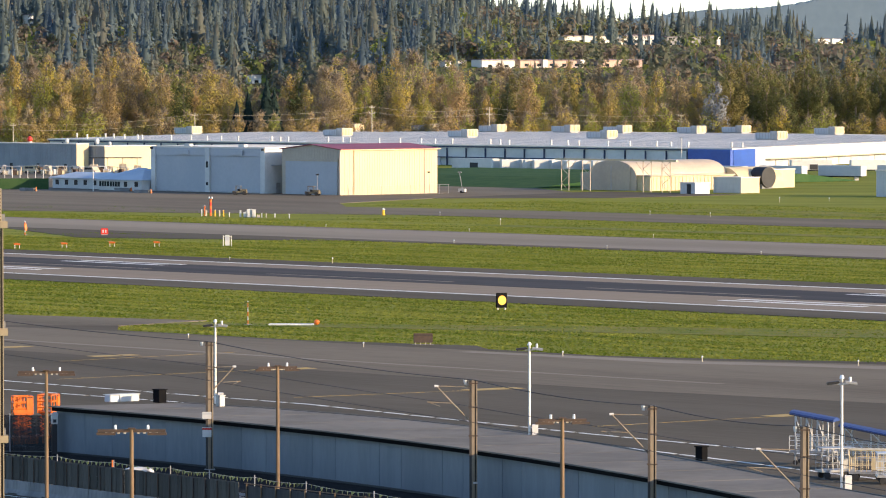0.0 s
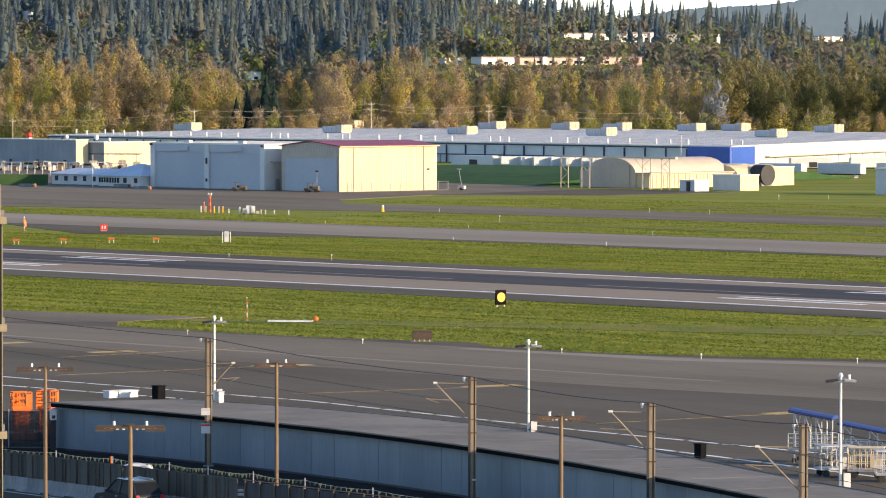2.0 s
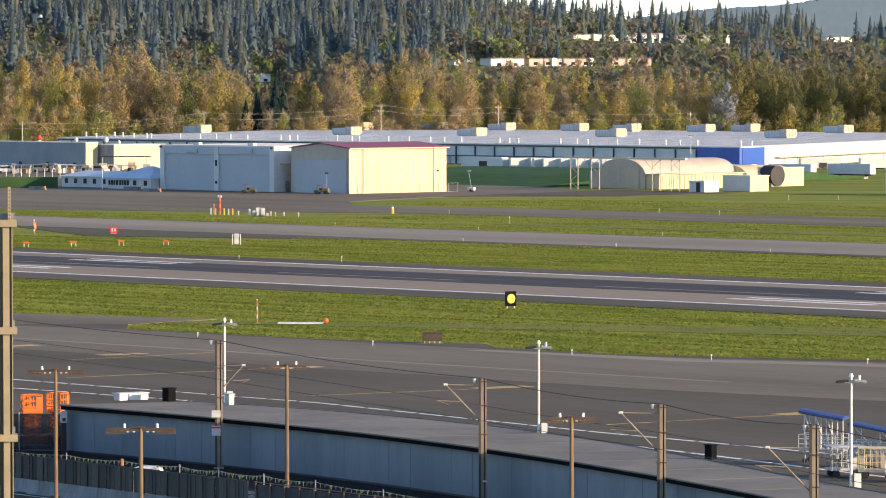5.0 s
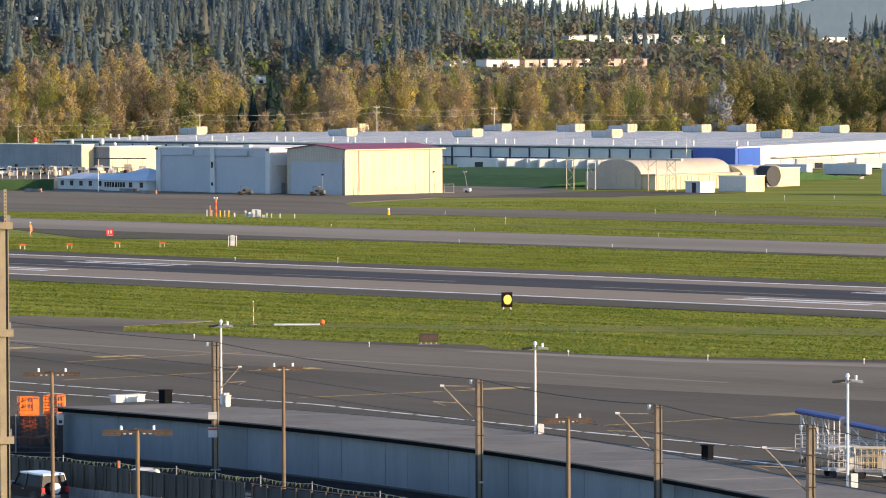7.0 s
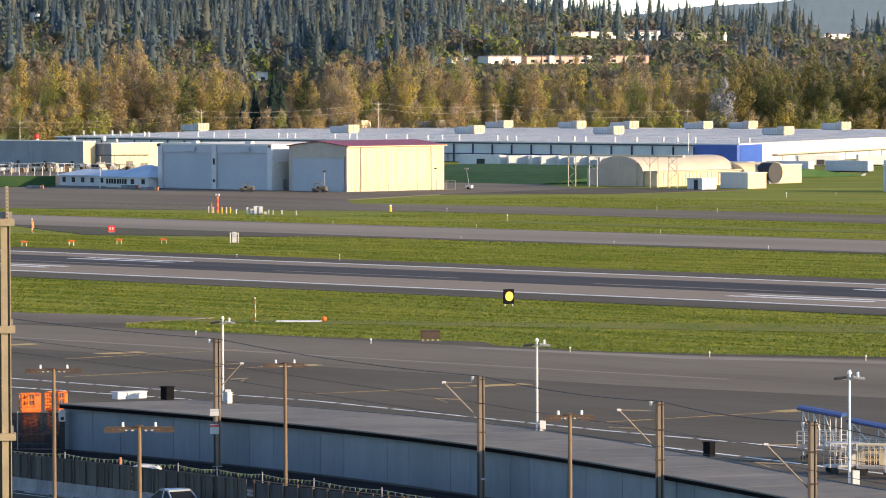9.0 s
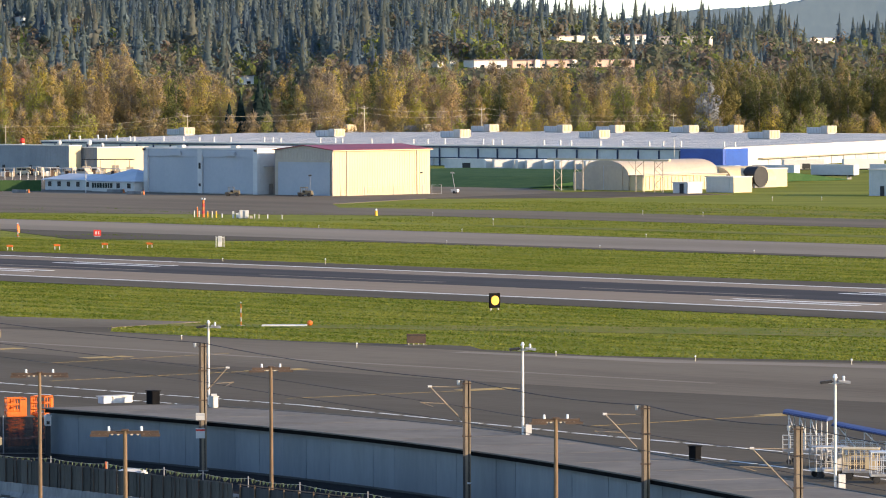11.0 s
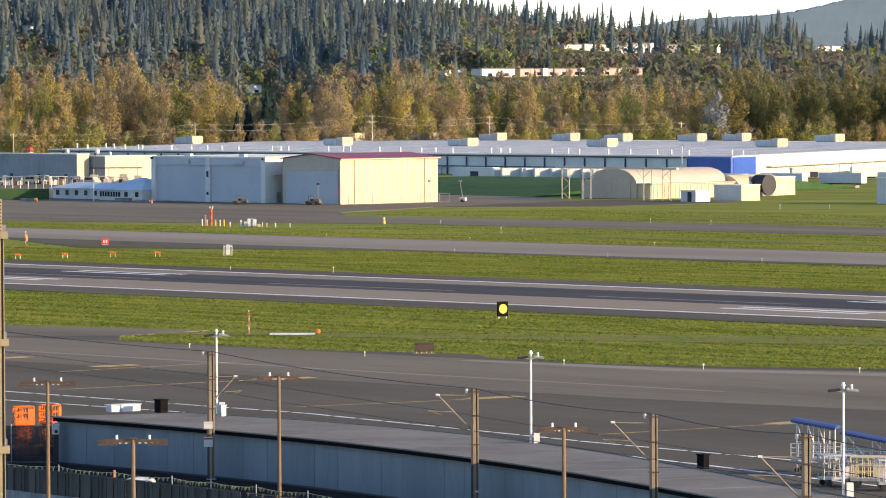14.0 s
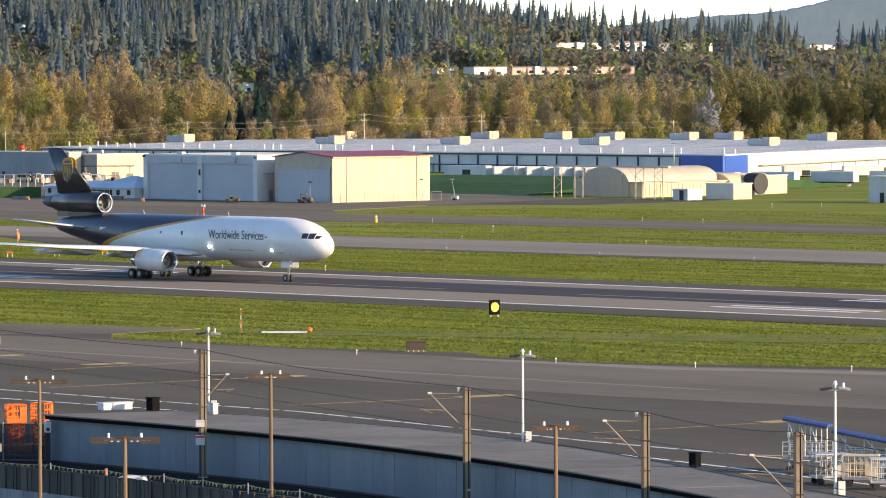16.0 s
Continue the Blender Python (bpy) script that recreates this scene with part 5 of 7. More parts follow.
        part("drag_brace", rod((-24.4, side * 5.2, 1.2), (-22.4, side * 4.6, 3.3), 0.1), M["galv"], g)
        for dx in (-0.85, 0.85):
            for dy in (-0.69, 0.69):
                wheel(g, -24.6 + dx, side * 5.28 + dy, 0.67, 0.5)
        # tailplane
        tp = [[Vector((x + px, side * y, z + pz)) for px, pz in aerofoil(c, t)] for y, x, c, t, z in ((1.0, -39.6, 6.0, 0.32, 6.35), (9.0, -45.8, 2.6, 0.13, 7.7))]
        part("tailplane", loft(tp), M["plane_wing"], a, "grey tailplane", smooth=True)
    # belly fairing and centre gear
    part("belly_fairing", loft([[Vector((x, w * math.cos(k * math.tau / 24), 3.3 + h * math.sin(k * math.tau / 24))) for k in range(24)] for x, w, h in ((-13, 0.5, 0.3), (-16, 2.7, 0.95), (-22, 3.1, 1.1), (-27, 2.6, 0.9), (-31, 0.5, 0.3))]), M["plane_white"], a, smooth=True)
    g = part("centre_gear", rod((-25.4, 0, 0.6), (-25.2, 0, 2.8), 0.2), M["galv"], a)
    for dy in (-0.48, 0.48):
        wheel(g, -25.4, dy, 0.62, 0.42)
    g = part("nose_gear", rod((0, 0, 0.5), (0.2, 0, 3.0), 0.15), M["galv"], a)
    part("torque_link", rod((0.1, 0, 0.8), (0.7, 0, 2.9), 0.07), M["galv"], g)
    for dy in (-0.33, 0.33):
        wheel(g, 0, dy, 0.5, 0.36)
    for side in (-1, 1):
        part("gear_door", box(-0.6, 1.2, side * 0.75 - 0.03, side * 0.75 + 0.03, 1.9, 2.75), M["plane_white"], g)
    part("taxi_light", ball((0.35, 0, 2.15), 0.16), M["landing_dim"], g, "lit taxi light")
    # lamps on the skin and in the wing roots
    for side in (-1, 1):
        part("landing_light", ball((-0.2, side * 2.72, 4.3), 0.19), M["landing_dim"], a, "lit landing light")
        part("landing_light", ball((-12.7, side * 2.93, 4.5), 0.2), M["landing_light"], a, "bright landing light at the wing root")
    # tail engine, its stand, and the fin
    e = nacelle(a, Vector((-38.6, 0, 10.0)), 1.42, 14.0, M["plane_brown"], "tail_engine", label="dark brown tail engine")
    part("engine_stand", loft([[Vector((x, w * s, z)) for x, w in ((-38.9, 0.25), (-41, 0.75), (-46, 0.7), (-49, 0.2)) for s in (1,)] + [Vector((x, -w, z)) for x, w in ((-49, 0.2), (-46, 0.7), (-41, 0.75), (-38.9, 0.25))] for z in (8.0, 9.2)]), M["plane_brown"], a)
    fin = [[Vector((x + px, pz, z)) for px, pz in [(q[0], q[1]) for q in fin_section(c, t)]] for x, c, t, z in ((-40.6, 8.4, 0.42, 11.0), (-48.2, 3.2, 0.16, 17.6))]
    f = part("fin", loft(fin), M["plane_brown"], a, "dark brown tail fin", smooth=True)
    part("rudder_seam", rod((-47.6, -0.22, 11.4), (-50.6, -0.12, 17.3), 0.04), M["black"], f)
    for side in (-1, 1):
        shield = [(0.0, 2.1), (0.75, 1.95), (1.15, 1.5), (1.15, 0.2), (0.85, -0.9), (0.0, -1.9), (-0.85, -0.9), (-1.15, 0.2), (-1.15, 1.5), (-0.75, 1.95)]
        cut = [(x * 0.83, 0.82 * z - 0.08) for x, z in shield]
        cx0, cz0 = -46.5, 14.2
        y = side * 0.27
        part("emblem", loft([[Vector((cx0 + x, y + dy, cz0 + z)) for x, z in shield] for dy in (-0.03, 0.03)]), M["plane_gold"], f, "gold shield emblem")
        part("emblem_field", loft([[Vector((cx0 + x, y + side * 0.035 + dy, cz0 + z)) for x, z in cut] for dy in (-0.02, 0.02)]), M["plane_brown"], f)
        for k, (x0, w, z0, z1) in enumerate(((-0.66, 0.24, -0.2, 0.85), (-0.28, 0.12, -0.2, 0.85), (-0.05, 0.2, -0.75, 0.85), (0.42, 0.22, -0.2, 0.85))):
            part("emblem_bar", box(cx0 + x0, cx0 + x0 + w, y + side * 0.06 - 0.02, y + side * 0.06 + 0.02, cz0 + z0, cz0 + z1), M["plane_gold"], f)
        part("emblem_bar", box(cx0 - 0.9, cx0 + 0.9, y + side * 0.06 - 0.02, y + side * 0.06 + 0.02, cz0 + 1.05, cz0 + 1.3), M["plane_gold"], f)
    return a


JET = freighter()
# ---------- the curved building, the tracks and the road in the foreground ----------
LEVEL = 3.0
ROAD0, ROAD_DIR, ROAD_OUT = Vector((-24.9, 284.7)), Vector((0.597, -0.803)), Vector((-0.803, -0.597))


def road_xy(along, out):
    return ROAD0 + ROAD_DIR * along + ROAD_OUT * out


def road_strip(name, o0, o1, z, m, label, a0=-160, a1=70):
    return tagged(part(name, prism([road_xy(a0, o0), road_xy(a1, o0), road_xy(a1, o1), road_xy(a0, o1)], LEVEL - 0.3, z), m), label, kind="structure")


def curved_building():
    b = thing("curved_building", Matrix.Identity(4), "low curved building with blue-grey panel walls and flat roof", "building")
    ys = [314.6 - k * 2.05 for k in range(46)]
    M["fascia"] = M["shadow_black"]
    for k, (y0, y1) in enumerate(zip(ys, ys[1:])):
        p0, p1 = Vector((front_x(y0), y0)), Vector((front_x(y1), y1))
        d = (p1 - p0)
        n = Vector((-d.y, d.x)).normalized()
        n = n if n.x > 0 else -n
        q = [p0 + d * 0.002, p1 - d * 0.002]
        o = 0.012 * ((k * 7) % 3)
        part("wall_panel", prism([q[0] + n * o, q[1] + n * o, q[1] + n * 0.3, q[0] + n * 0.3], LEVEL + 0.12, 5.69), M["wall_blue"], b)
        part("plinth", prism([p0 - n * 0.08, p1 - n * 0.08, p1 + n * 0.3, p0 + n * 0.3], LEVEL - 0.2, LEVEL + 0.115), M["black"], b)
        # band coloured black to stand in for the shadow under the roof edge
        part("fascia", prism([p0 - n * 0.40, p1 - n * 0.40, p1 + n * 0.2, p0 + n * 0.2], 5.70, 5.93), M["fascia"], b, "eaves fascia coloured black as shadow under the roof")
    core = [(front_x(y) + 0.35, y) for y in ys] + [(back_x(y) - 0.3, y + 2.0) for y in ys[::-1]]
    part("core", prism(core, LEVEL - 0.3, 5.8), M["grey_metal"], b)
    roof = [(front_x(y) - 0.5, y - 0.25) for y in ys] + [(back_x(y), y + 2.3) for y in ys[::-1]]
    part("roof", prism(roof, 5.94, 6.02), M["membrane"], b, "grey membrane roof")
    for k in range(2, 45, 3):
        y = ys[k]
        a, c = Vector((front_x(y) - 0.3, y)), Vector((back_x(y) - 0.2, y + 2.2))
        part("roof_seam", rod((*a, 6.02), (*c, 6.02), 0.012, n=5), M["membrane"], b)
    for y0, y1 in zip(ys, ys[1:]):
        part("roof_kerb", rod((back_x(y0) - 0.12, y0 + 2.3, 6.03), (back_x(y1) - 0.12, y1 + 2.3, 6.03), 0.05, n=5), M["membrane"], b)
    end = part("end_post", box(front_x(314.6) - 0.25, front_x(314.6) + 0.05, 314.6, 314.9, LEVEL, 5.6), M["white_metal"], b)
    return b


curved_building()
for x, y, w, d, h, m, lb in ((-18.0, 317.2, 0.66, 0.6, 0.8, "shadow_black", "black square roof vent on the curved building"), (13.9, 269.0, 0.55, 0.42, 0.74, "shadow_black", "black square roof vent on the curved building"), (-14.0, 313.6, 0.45, 0.4, 0.65, "galv", "grey roof vent box")):
    v = thing("roof_box", pose(x, y, 6.025, 0, 0, -50), lb, "roof vent")
    part("box_body", box(-w / 2, w / 2, -d / 2, d / 2, 0, h, bevel=0.02), M[m], v)
    part("box_lid", box(-w / 2 - 0.04, w / 2 + 0.04, -d / 2 - 0.04, d / 2 + 0.04, h + 0.002, h + 0.06), M[m], v)
ac = thing("roof_plant", pose(-20.4, 318.6, 6.025, 0, 0, 35), "low white and blue plant box on the roof", "roof plant")
part("cabinet", box(-0.5, 0.95, -0.4, 0.4, 0, 0.42, bevel=0.03), M["white_metal"], ac)
part("cooler", box(-1.2, -0.52, -0.36, 0.36, 0, 0.40, bevel=0.03), M["roof_blue"], ac, "pale blue cooler section")
part("lid", box(-1.25, 1.0, -0.45, 0.45, 0.423, 0.47), M["white_metal"], ac)

# tracks, road, barrier and fence
tagged(part("track_bed", prism([road_xy(-60, -30), road_xy(70, -30), road_xy(70, -0.6), road_xy(-60, -0.6)], LEVEL - 0.3, LEVEL + 0.015), M["ballast"]), "dark ballast bed of the light rail tracks", kind="structure")
for o in (-4.0, -5.44, -8.2, -9.64):
    tagged(part("rail", prism([road_xy(-60, o), road_xy(70, o), road_xy(70, o + 0.07), road_xy(-60, o + 0.07)], LEVEL + 0.016, LEVEL + 0.17), M["galv"]), "steel running rail", kind="structure")
road_strip("road", 0.3, 13, LEVEL + 0.02, M["asphalt_dark"], "dark asphalt road")
road_strip("road_edge_line", 0.85, 1.0, LEVEL + 0.026, M["road_paint"], "white road edge line")
for k in range(16):
    road_strip("road_dash", 4.6, 4.75, LEVEL + 0.026, M["road_paint"], "white broken lane line", -100 + k * 9, -97 + k * 9)


def barrier_and_fence():
    bar = thing("road_barrier", Matrix.Identity(4), "stained concrete road barrier", "barrier")
    ang = math.atan2(ROAD_DIR.y, ROAD_DIR.x)
    prof = [(0.32, 0), (0.30, 0.08), (0.12, 0.33), (0.08, 0.82), (-0.08, 0.82), (-0.12, 0.33), (-0.30, 0.08), (-0.32, 0)]
    for k in range(17):
        a0 = -40 + k * 6.1
        ring = lambda a: [Vector((*road_xy(a, o), LEVEL - 0.02 + z)) for o, z in prof]
        part("barrier_block", loft([ring(a0), ring(a0 + 6.06)]), M["concrete"], bar)
        for j in range(2):
            p = road_xy(a0 + 2 + j * 2.5, 0.32)
            part("drain_slot", box(-0.45, 0.45, -0.02, 0.02, 0, 0.07), M["black"], bar).matrix_world = Matrix.Translation((*p, LEVEL + 0.03)) @ Matrix.Rotation(ang, 4, "Z")
    f = thing("screen_fence", Matrix.Identity(4), "dark weathered upright-board fence on the road barrier", "fence")
    me = None
    for k in range(150):
        a = -33 + k * 0.385
        if a > 23.5:
            break
        wob = 0.018 * math.sin(k * 2.7) + 0.012 * math.sin(k * 5.1)
        if me is None:
            ob = part("board", box(-0.19, 0.19, -0.02, 0.02, 0, 1.36), M["board"], f)
            me = ob.data
        else:
            ob = new("board", me)
            ob.parent = f
        ob.matrix_world = Matrix.Translation((*road_xy(a, -0.02 + wob), LEVEL + 0.805 + wob)) @ Matrix.Rotation(ang, 4, "Z")
        if k % 3 == 0:
            part("fence_post", rod((*road_xy(a + 0.19, 0.06), LEVEL + 0.8), (*road_xy(a + 0.19, 0.06), LEVEL + 2.10), 0.035, n=6), M["rust"], f)
    g = thing("mesh_fence", Matrix.Identity(4), "dark mesh fence with tan posts beside the tracks", "fence")
    for k in range(14):
        a = 23.9 + k * 1.35
        part("post", rod((*road_xy(a, -0.2), LEVEL), (*road_xy(a, -0.2), LEVEL + 2.15), 0.045, n=6), M["timber"], g)
    for z in (0.9, 2.1):
        part("rail", rod((*road_xy(23.7, -0.2), LEVEL + z), (*road_xy(42, -0.2), LEVEL + z), 0.03, n=6), M["timber"], g)
    part("mesh_panel", prism([road_xy(23.7, -0.25), road_xy(42, -0.25), road_xy(42, -0.27), road_xy(23.7, -0.27)], LEVEL + 0.1, LEVEL + 2.0), M["fence_dark"], g)


M["board"] = mat("board", (0.078, 0.070, 0.056), (0.042, 0.039, 0.033), size=0.5, fine=0.1, rough=0.85, per=0.3, stretch=(1, 1, 0.2))
barrier_and_fence()


def pennant_line():
    r = thing("pennant_rope", Matrix.Identity(4), "sagging rope hung with small yellow-green pennants", "pennants")
    stops = [(-26.5, 289.2), (-22, 284.6), (-18.5, 280.3), (-15.1, 276.3), (-12.8, 273.2), (-10.2, 269.8), (-7.3, 265.6), (-3.6, 259.4), (1.0, 252.5)]
    n = 0
    tri = None
    for (x0, y0), (x1, y1) in zip(stops, stops[1:]):
        part("stake", rod((x0, y0, LEVEL), (x0, y0, 5.22), 0.035, n=6), M["galv"], r)
        pts = sag((x0, y0, 5.10), (x1, y1, 5.10), 0.10)
        cable("rope", pts, 0.012, M["beige"], r)
        for k in range(1, 13):
            p = Vector((x0, y0, 5.10)).lerp(Vector((x1, y1, 5.10)), k / 13) - Vector((0, 0, 0.4 * (k / 13) * (1 - k / 13)))
            if tri is None:
                bm = bmesh.new()
                loft([[Vector((-0.12, d, 0)), Vector((0.12, d, 0)), Vector((-0.05, d, -0.22))] for d in (-0.006, 0.006)], bm)
                ob = part("pennant", bm, M["pennant"], r)
                tri = ob.data
            else:
                ob = new("pennant", tri)
                ob.parent = r
            ob.matrix_world = Matrix.Translation(p) @ Matrix.Rotation(math.atan2(y1 - y0, x1 - x0) + 0.4 * math.sin(n * 1.9), 4, "Z") @ Matrix.Rotation(0.35 * math.sin(n * 2.7), 4, "Y")
            n += 1
    return r


M["pennant"] = mat("pennant", (0.42, 0.42, 0.12), (0.16, 0.17, 0.06), size=0.6, rough=0.6, per=0.6)
pennant_line()
heap = thing("covered_heap", pose(-17.0, 278.2, LEVEL), "white tarpaulin over a heap beside the tracks", "tarpaulin")
part("tarpaulin", loft([[Vector((x * s, y * s, z)) for x, y in ((-0.85, -0.5), (0.8, -0.55), (0.95, 0.4), (0.1, 0.6), (-0.9, 0.5))] for s, z in ((1.0, 0), (0.96, 1.55), (0.86, 1.86), (0.5, 1.98), (0.1, 2.0))]), M["white_metal"], heap)
cone = thing("marker_post", pose(-18.6, 280.6, LEVEL), "orange marker post beside the tracks", "marker")
part("tube", rod((0, 0, 0), (0, 0, 2.2), 0.06), M["orange"], cone)
part("foot", rod((0, 0, 0), (0, 0, 0.08), 0.2), M["black"], cone)


def catenary_pole(x, y, top, side, reach, drop, label):
    c = thing("catenary_pole", pose(x, y, LEVEL, 0, 0, 0), label, "catenary pole", "light rail catenary poles")
    H = top - LEVEL
    part("base_plate", box(-0.3, 0.3, -0.3, 0.3, 0, 0.06), M["galv"], c)
    part("web", box(-0.09, 0.075, -0.13, 0.09, 0.06, H), M["pole_tan"], c)
    # dark plate added to paint the shade in the gap beside the web
    part("gap_shade", box(-0.2, 0.2, 0.092, 0.13, 0.06, H - 0.03), M["pole_shade"], c)
    # left flange takes the shaded colour, right flange and web the lit tan
    part("flange", box(-0.22, -0.093, -0.16, 0.09, 0.06, H - 0.02), M["pole_shade"], c)
    part("flange", box(0.145, 0.22, -0.16, 0.09, 0.06, H - 0.02), M["pole_tan"], c)
    for z in (0.55, 0.78, 0.97):
        part("clamp", box(-0.27, 0.27, -0.19, 0.16, H * z, H * z + 0.06), M["rust"], c)
    zt, zb = H - drop, H - drop - abs(reach) * 0.95
    part("arm_tube", rod((0.2 * side, 0, zb), (reach * side, -0.1, zt), 0.045, n=6), M["pole_tan"], c)
    part("arm_tie", rod((0.2 * side, 0, zt - 0.05), (reach * side, -0.1, zt), 0.03, n=6), M["pole_tan"], c)
    part("insulator", rod((reach * side - 0.1, -0.1, zt), (reach * side + 0.12, -0.1, zt), 0.065, n=8), M["pole_paint"], c)
    part("registration_arm", rod((reach * side * 0.55, -0.1, zt - 0.95), (reach * side * 1.25, -0.1, zt - 0.88), 0.03, n=6), M["pole_tan"], c)
    part("steady_arm", rod((reach * side * 0.9, -0.1, zt - 1.12), (reach * side * 1.2, -0.1, zt - 0.9), 0.02, n=5), M["pole_tan"], c)
    part("top_bracket", box(-0.5, -0.23, -0.05, 0.05, H - 0.10, H - 0.03), M["pole_tan"], c)
    part("top_insulator", rod((-0.45, 0, H - 0.26), (-0.45, 0, H - 0.02), 0.07, 0.1), M["pole_paint"], c)
    return c


# one pole steel in two colours: shaded side, then lit side and arms
M["pole_shade"] = mat("pole_shade", (0.060, 0.050, 0.044), (0.036, 0.031, 0.028), size=1.0, rough=0.7, stretch=(1, 1, 0.3))
M["pole_tan"] = mat("pole_tan", (0.27, 0.205, 0.135), (0.185, 0.145, 0.10), size=1.0, rough=0.6, stretch=(1, 1, 0.3))
POLES = [(-14.1, 301.3, 10.75, 1, 1.5, 1.5), (1.66, 276.5, 9.95, -1, 2.05, 0.34), (10.75, 257.3, 9.8, -1, 2.1, 0.45), (17.5, 242.0, 9.8, -1, 2.25, 1.1)]
for p in POLES:
    c = catenary_pole(*p, "tall steel catenary pole with a bracket arm beside the tracks")
    if p[0] < -10:
        for z, h in ((3.1, 0.42), (2.0, 0.6)):
            s = part("sign_plate", box(-0.42, 0.12, -0.24, -0.2, z, z + h), M["white_metal"], c, "small white sign plate")
            part("sign_band", box(-0.42, 0.12, -0.25, -0.241, z + h - 0.16, z + h - 0.05), M["red"] if h > 0.5 else M["grey_metal"], s)
    else:
        part("tag", box(0.0, 0.22, -0.2, -0.17, 1.2, 1.3), M["white_metal"], c)
line = thing("overhead_wires", Matrix.Identity(4), "thin dark overhead wires between the catenary poles", "wires")
ends = [(-36, 331, 11.6)] + [(p[0], p[1], p[2]) for p in POLES] + [(25.5, 222, 9.7)]
for a, b in zip(ends, ends[1:]):
    cable("messenger_wire", sag(a, b, 0.25), 0.022, M["black"], line)
    for dz, dx in ((-1.35, 0.9), (-2.2, 0.9)):
        cable("contact_wire", sag((a[0] - dx, a[1], a[2] + dz), (b[0] - dx, b[1], b[2] + dz), 0.06), 0.015, M["black"], line)


def street_light(x, y, top, w, turn):
    t = thing("street_light", pose(x, y, LEVEL, 0, 0, turn), "brown T-shaped street light pole with two white lamps", "street light", "road street lights")
    H = top - LEVEL
    part("pole", rod((0, 0, 0), (0, 0, H), 0.115, 0.09, n=10), M["timber"], t)
    # crossarm darker than the pole: shade of its front put into the colour
    part("crossarm", box(-w, w, -0.06, 0.06, H - 0.14, H - 0.0), M["rust"], t)
    for s in (-1, 1):
        part("lamp_head", box(s * w * 0.75 - 0.42, s * w * 0.75 + 0.42, -0.16, 0.16, H - 0.26, H - 0.145), M["rust"], t)
        part("photocell", rod((s * w * 0.48, 0, H), (s * w * 0.48, 0, H + 0.19), 0.065, 0.055), M["lens"], t)
        for k in range(4):
            part("bracket", box(s * w * (0.2 + 0.18 * k) - 0.05, s * w * (0.2 + 0.18 * k) + 0.05, -0.1, 0.1, H - 0.2, H - 0.142), M["beige"], t)
    part("cap", box(-0.16, 0.16, -0.16, 0.16, H, H + 0.07), M["rust"], t)
    return t


for q in ((-21.25, 267.5, 11.0, 1.5, 2), (-9.0, 271.5, 11.0, 1.05, 6), (-13.95, 223.5, 11.0, 1.52, 0), (5.48, 230.1, 11.0, 1.12, 5)):
    street_light(*q)


def flood_light(x, y, top, turn):
    t = thing("floodlight_mast", pose(x, y, 1.0), "slim white floodlight mast behind the building", "floodlight mast", "apron floodlight masts")
    H = top - 1.0
    part("mast", rod((0, 0, 0), (0, 0, H), 0.085, 0.065, n=10), M["pole_paint"], t)
    part("mast_head", rod((0, 0, H), (0, 0, H + 0.18), 0.13, 0.06), M["lens"], t)
    for a, s, m in ((-0.75, -1, "black"), (0.55, 1, "galv")):
        h = part("floodlight", box(-0.32, 0.32, -0.2, 0.2, -0.07, 0.07, bevel=0.03), M[m], t, "flat floodlight head")
        h.matrix_local = Matrix.Translation((s * 0.46, 0, H - 0.22)) @ Matrix.Rotation(radians(s * 7), 4, "Y")
        part("arm", rod((0, 0, H - 0.3), (s * 0.4, 0, H - 0.25), 0.04), M["pole_paint"], t)
    part("photocell", rod((0.42, 0, H - 0.18), (0.42, 0, H + 0.08), 0.07), M["lens"], t)
    part("control_box", box(0.16, 0.5, -0.2, 0.2, 4.9, 5.6), M["pole_paint"], t, "cream control box")
    return t


for x, y, top in ((-14.5, 318.0, 11.1), (4.98, 288.8, 11.2), (20.1, 252.0, 11.5)):
    flood_light(x, y, top, 0)


# dark mesh fence, lifts and a generator at the building's end
def mesh_screen():
    f = thing("mesh_screen", pose(-24.6, 315.2, LEVEL, 0, 0, 172), "see-through dark mesh screen fence by the building", "fence")
    bm = bmesh.new()
    for k in range(260):
        box(k * 0.055, k * 0.055 + 0.044, -0.006, 0.006, 0.1, 2.35, bm)
    tagged(part("mesh", bm, M["black"], f), kind="stuff")
    for k in range(6):
        part("post", rod((k * 2.8, 0.05, 0), (k * 2.8, 0.05, 2.45), 0.04, n=6), M["galv"], f)
    part("kerb", box(-0.2, 15, -0.9, -0.1, 0, 0.35), M["concrete"], f)


mesh_screen()


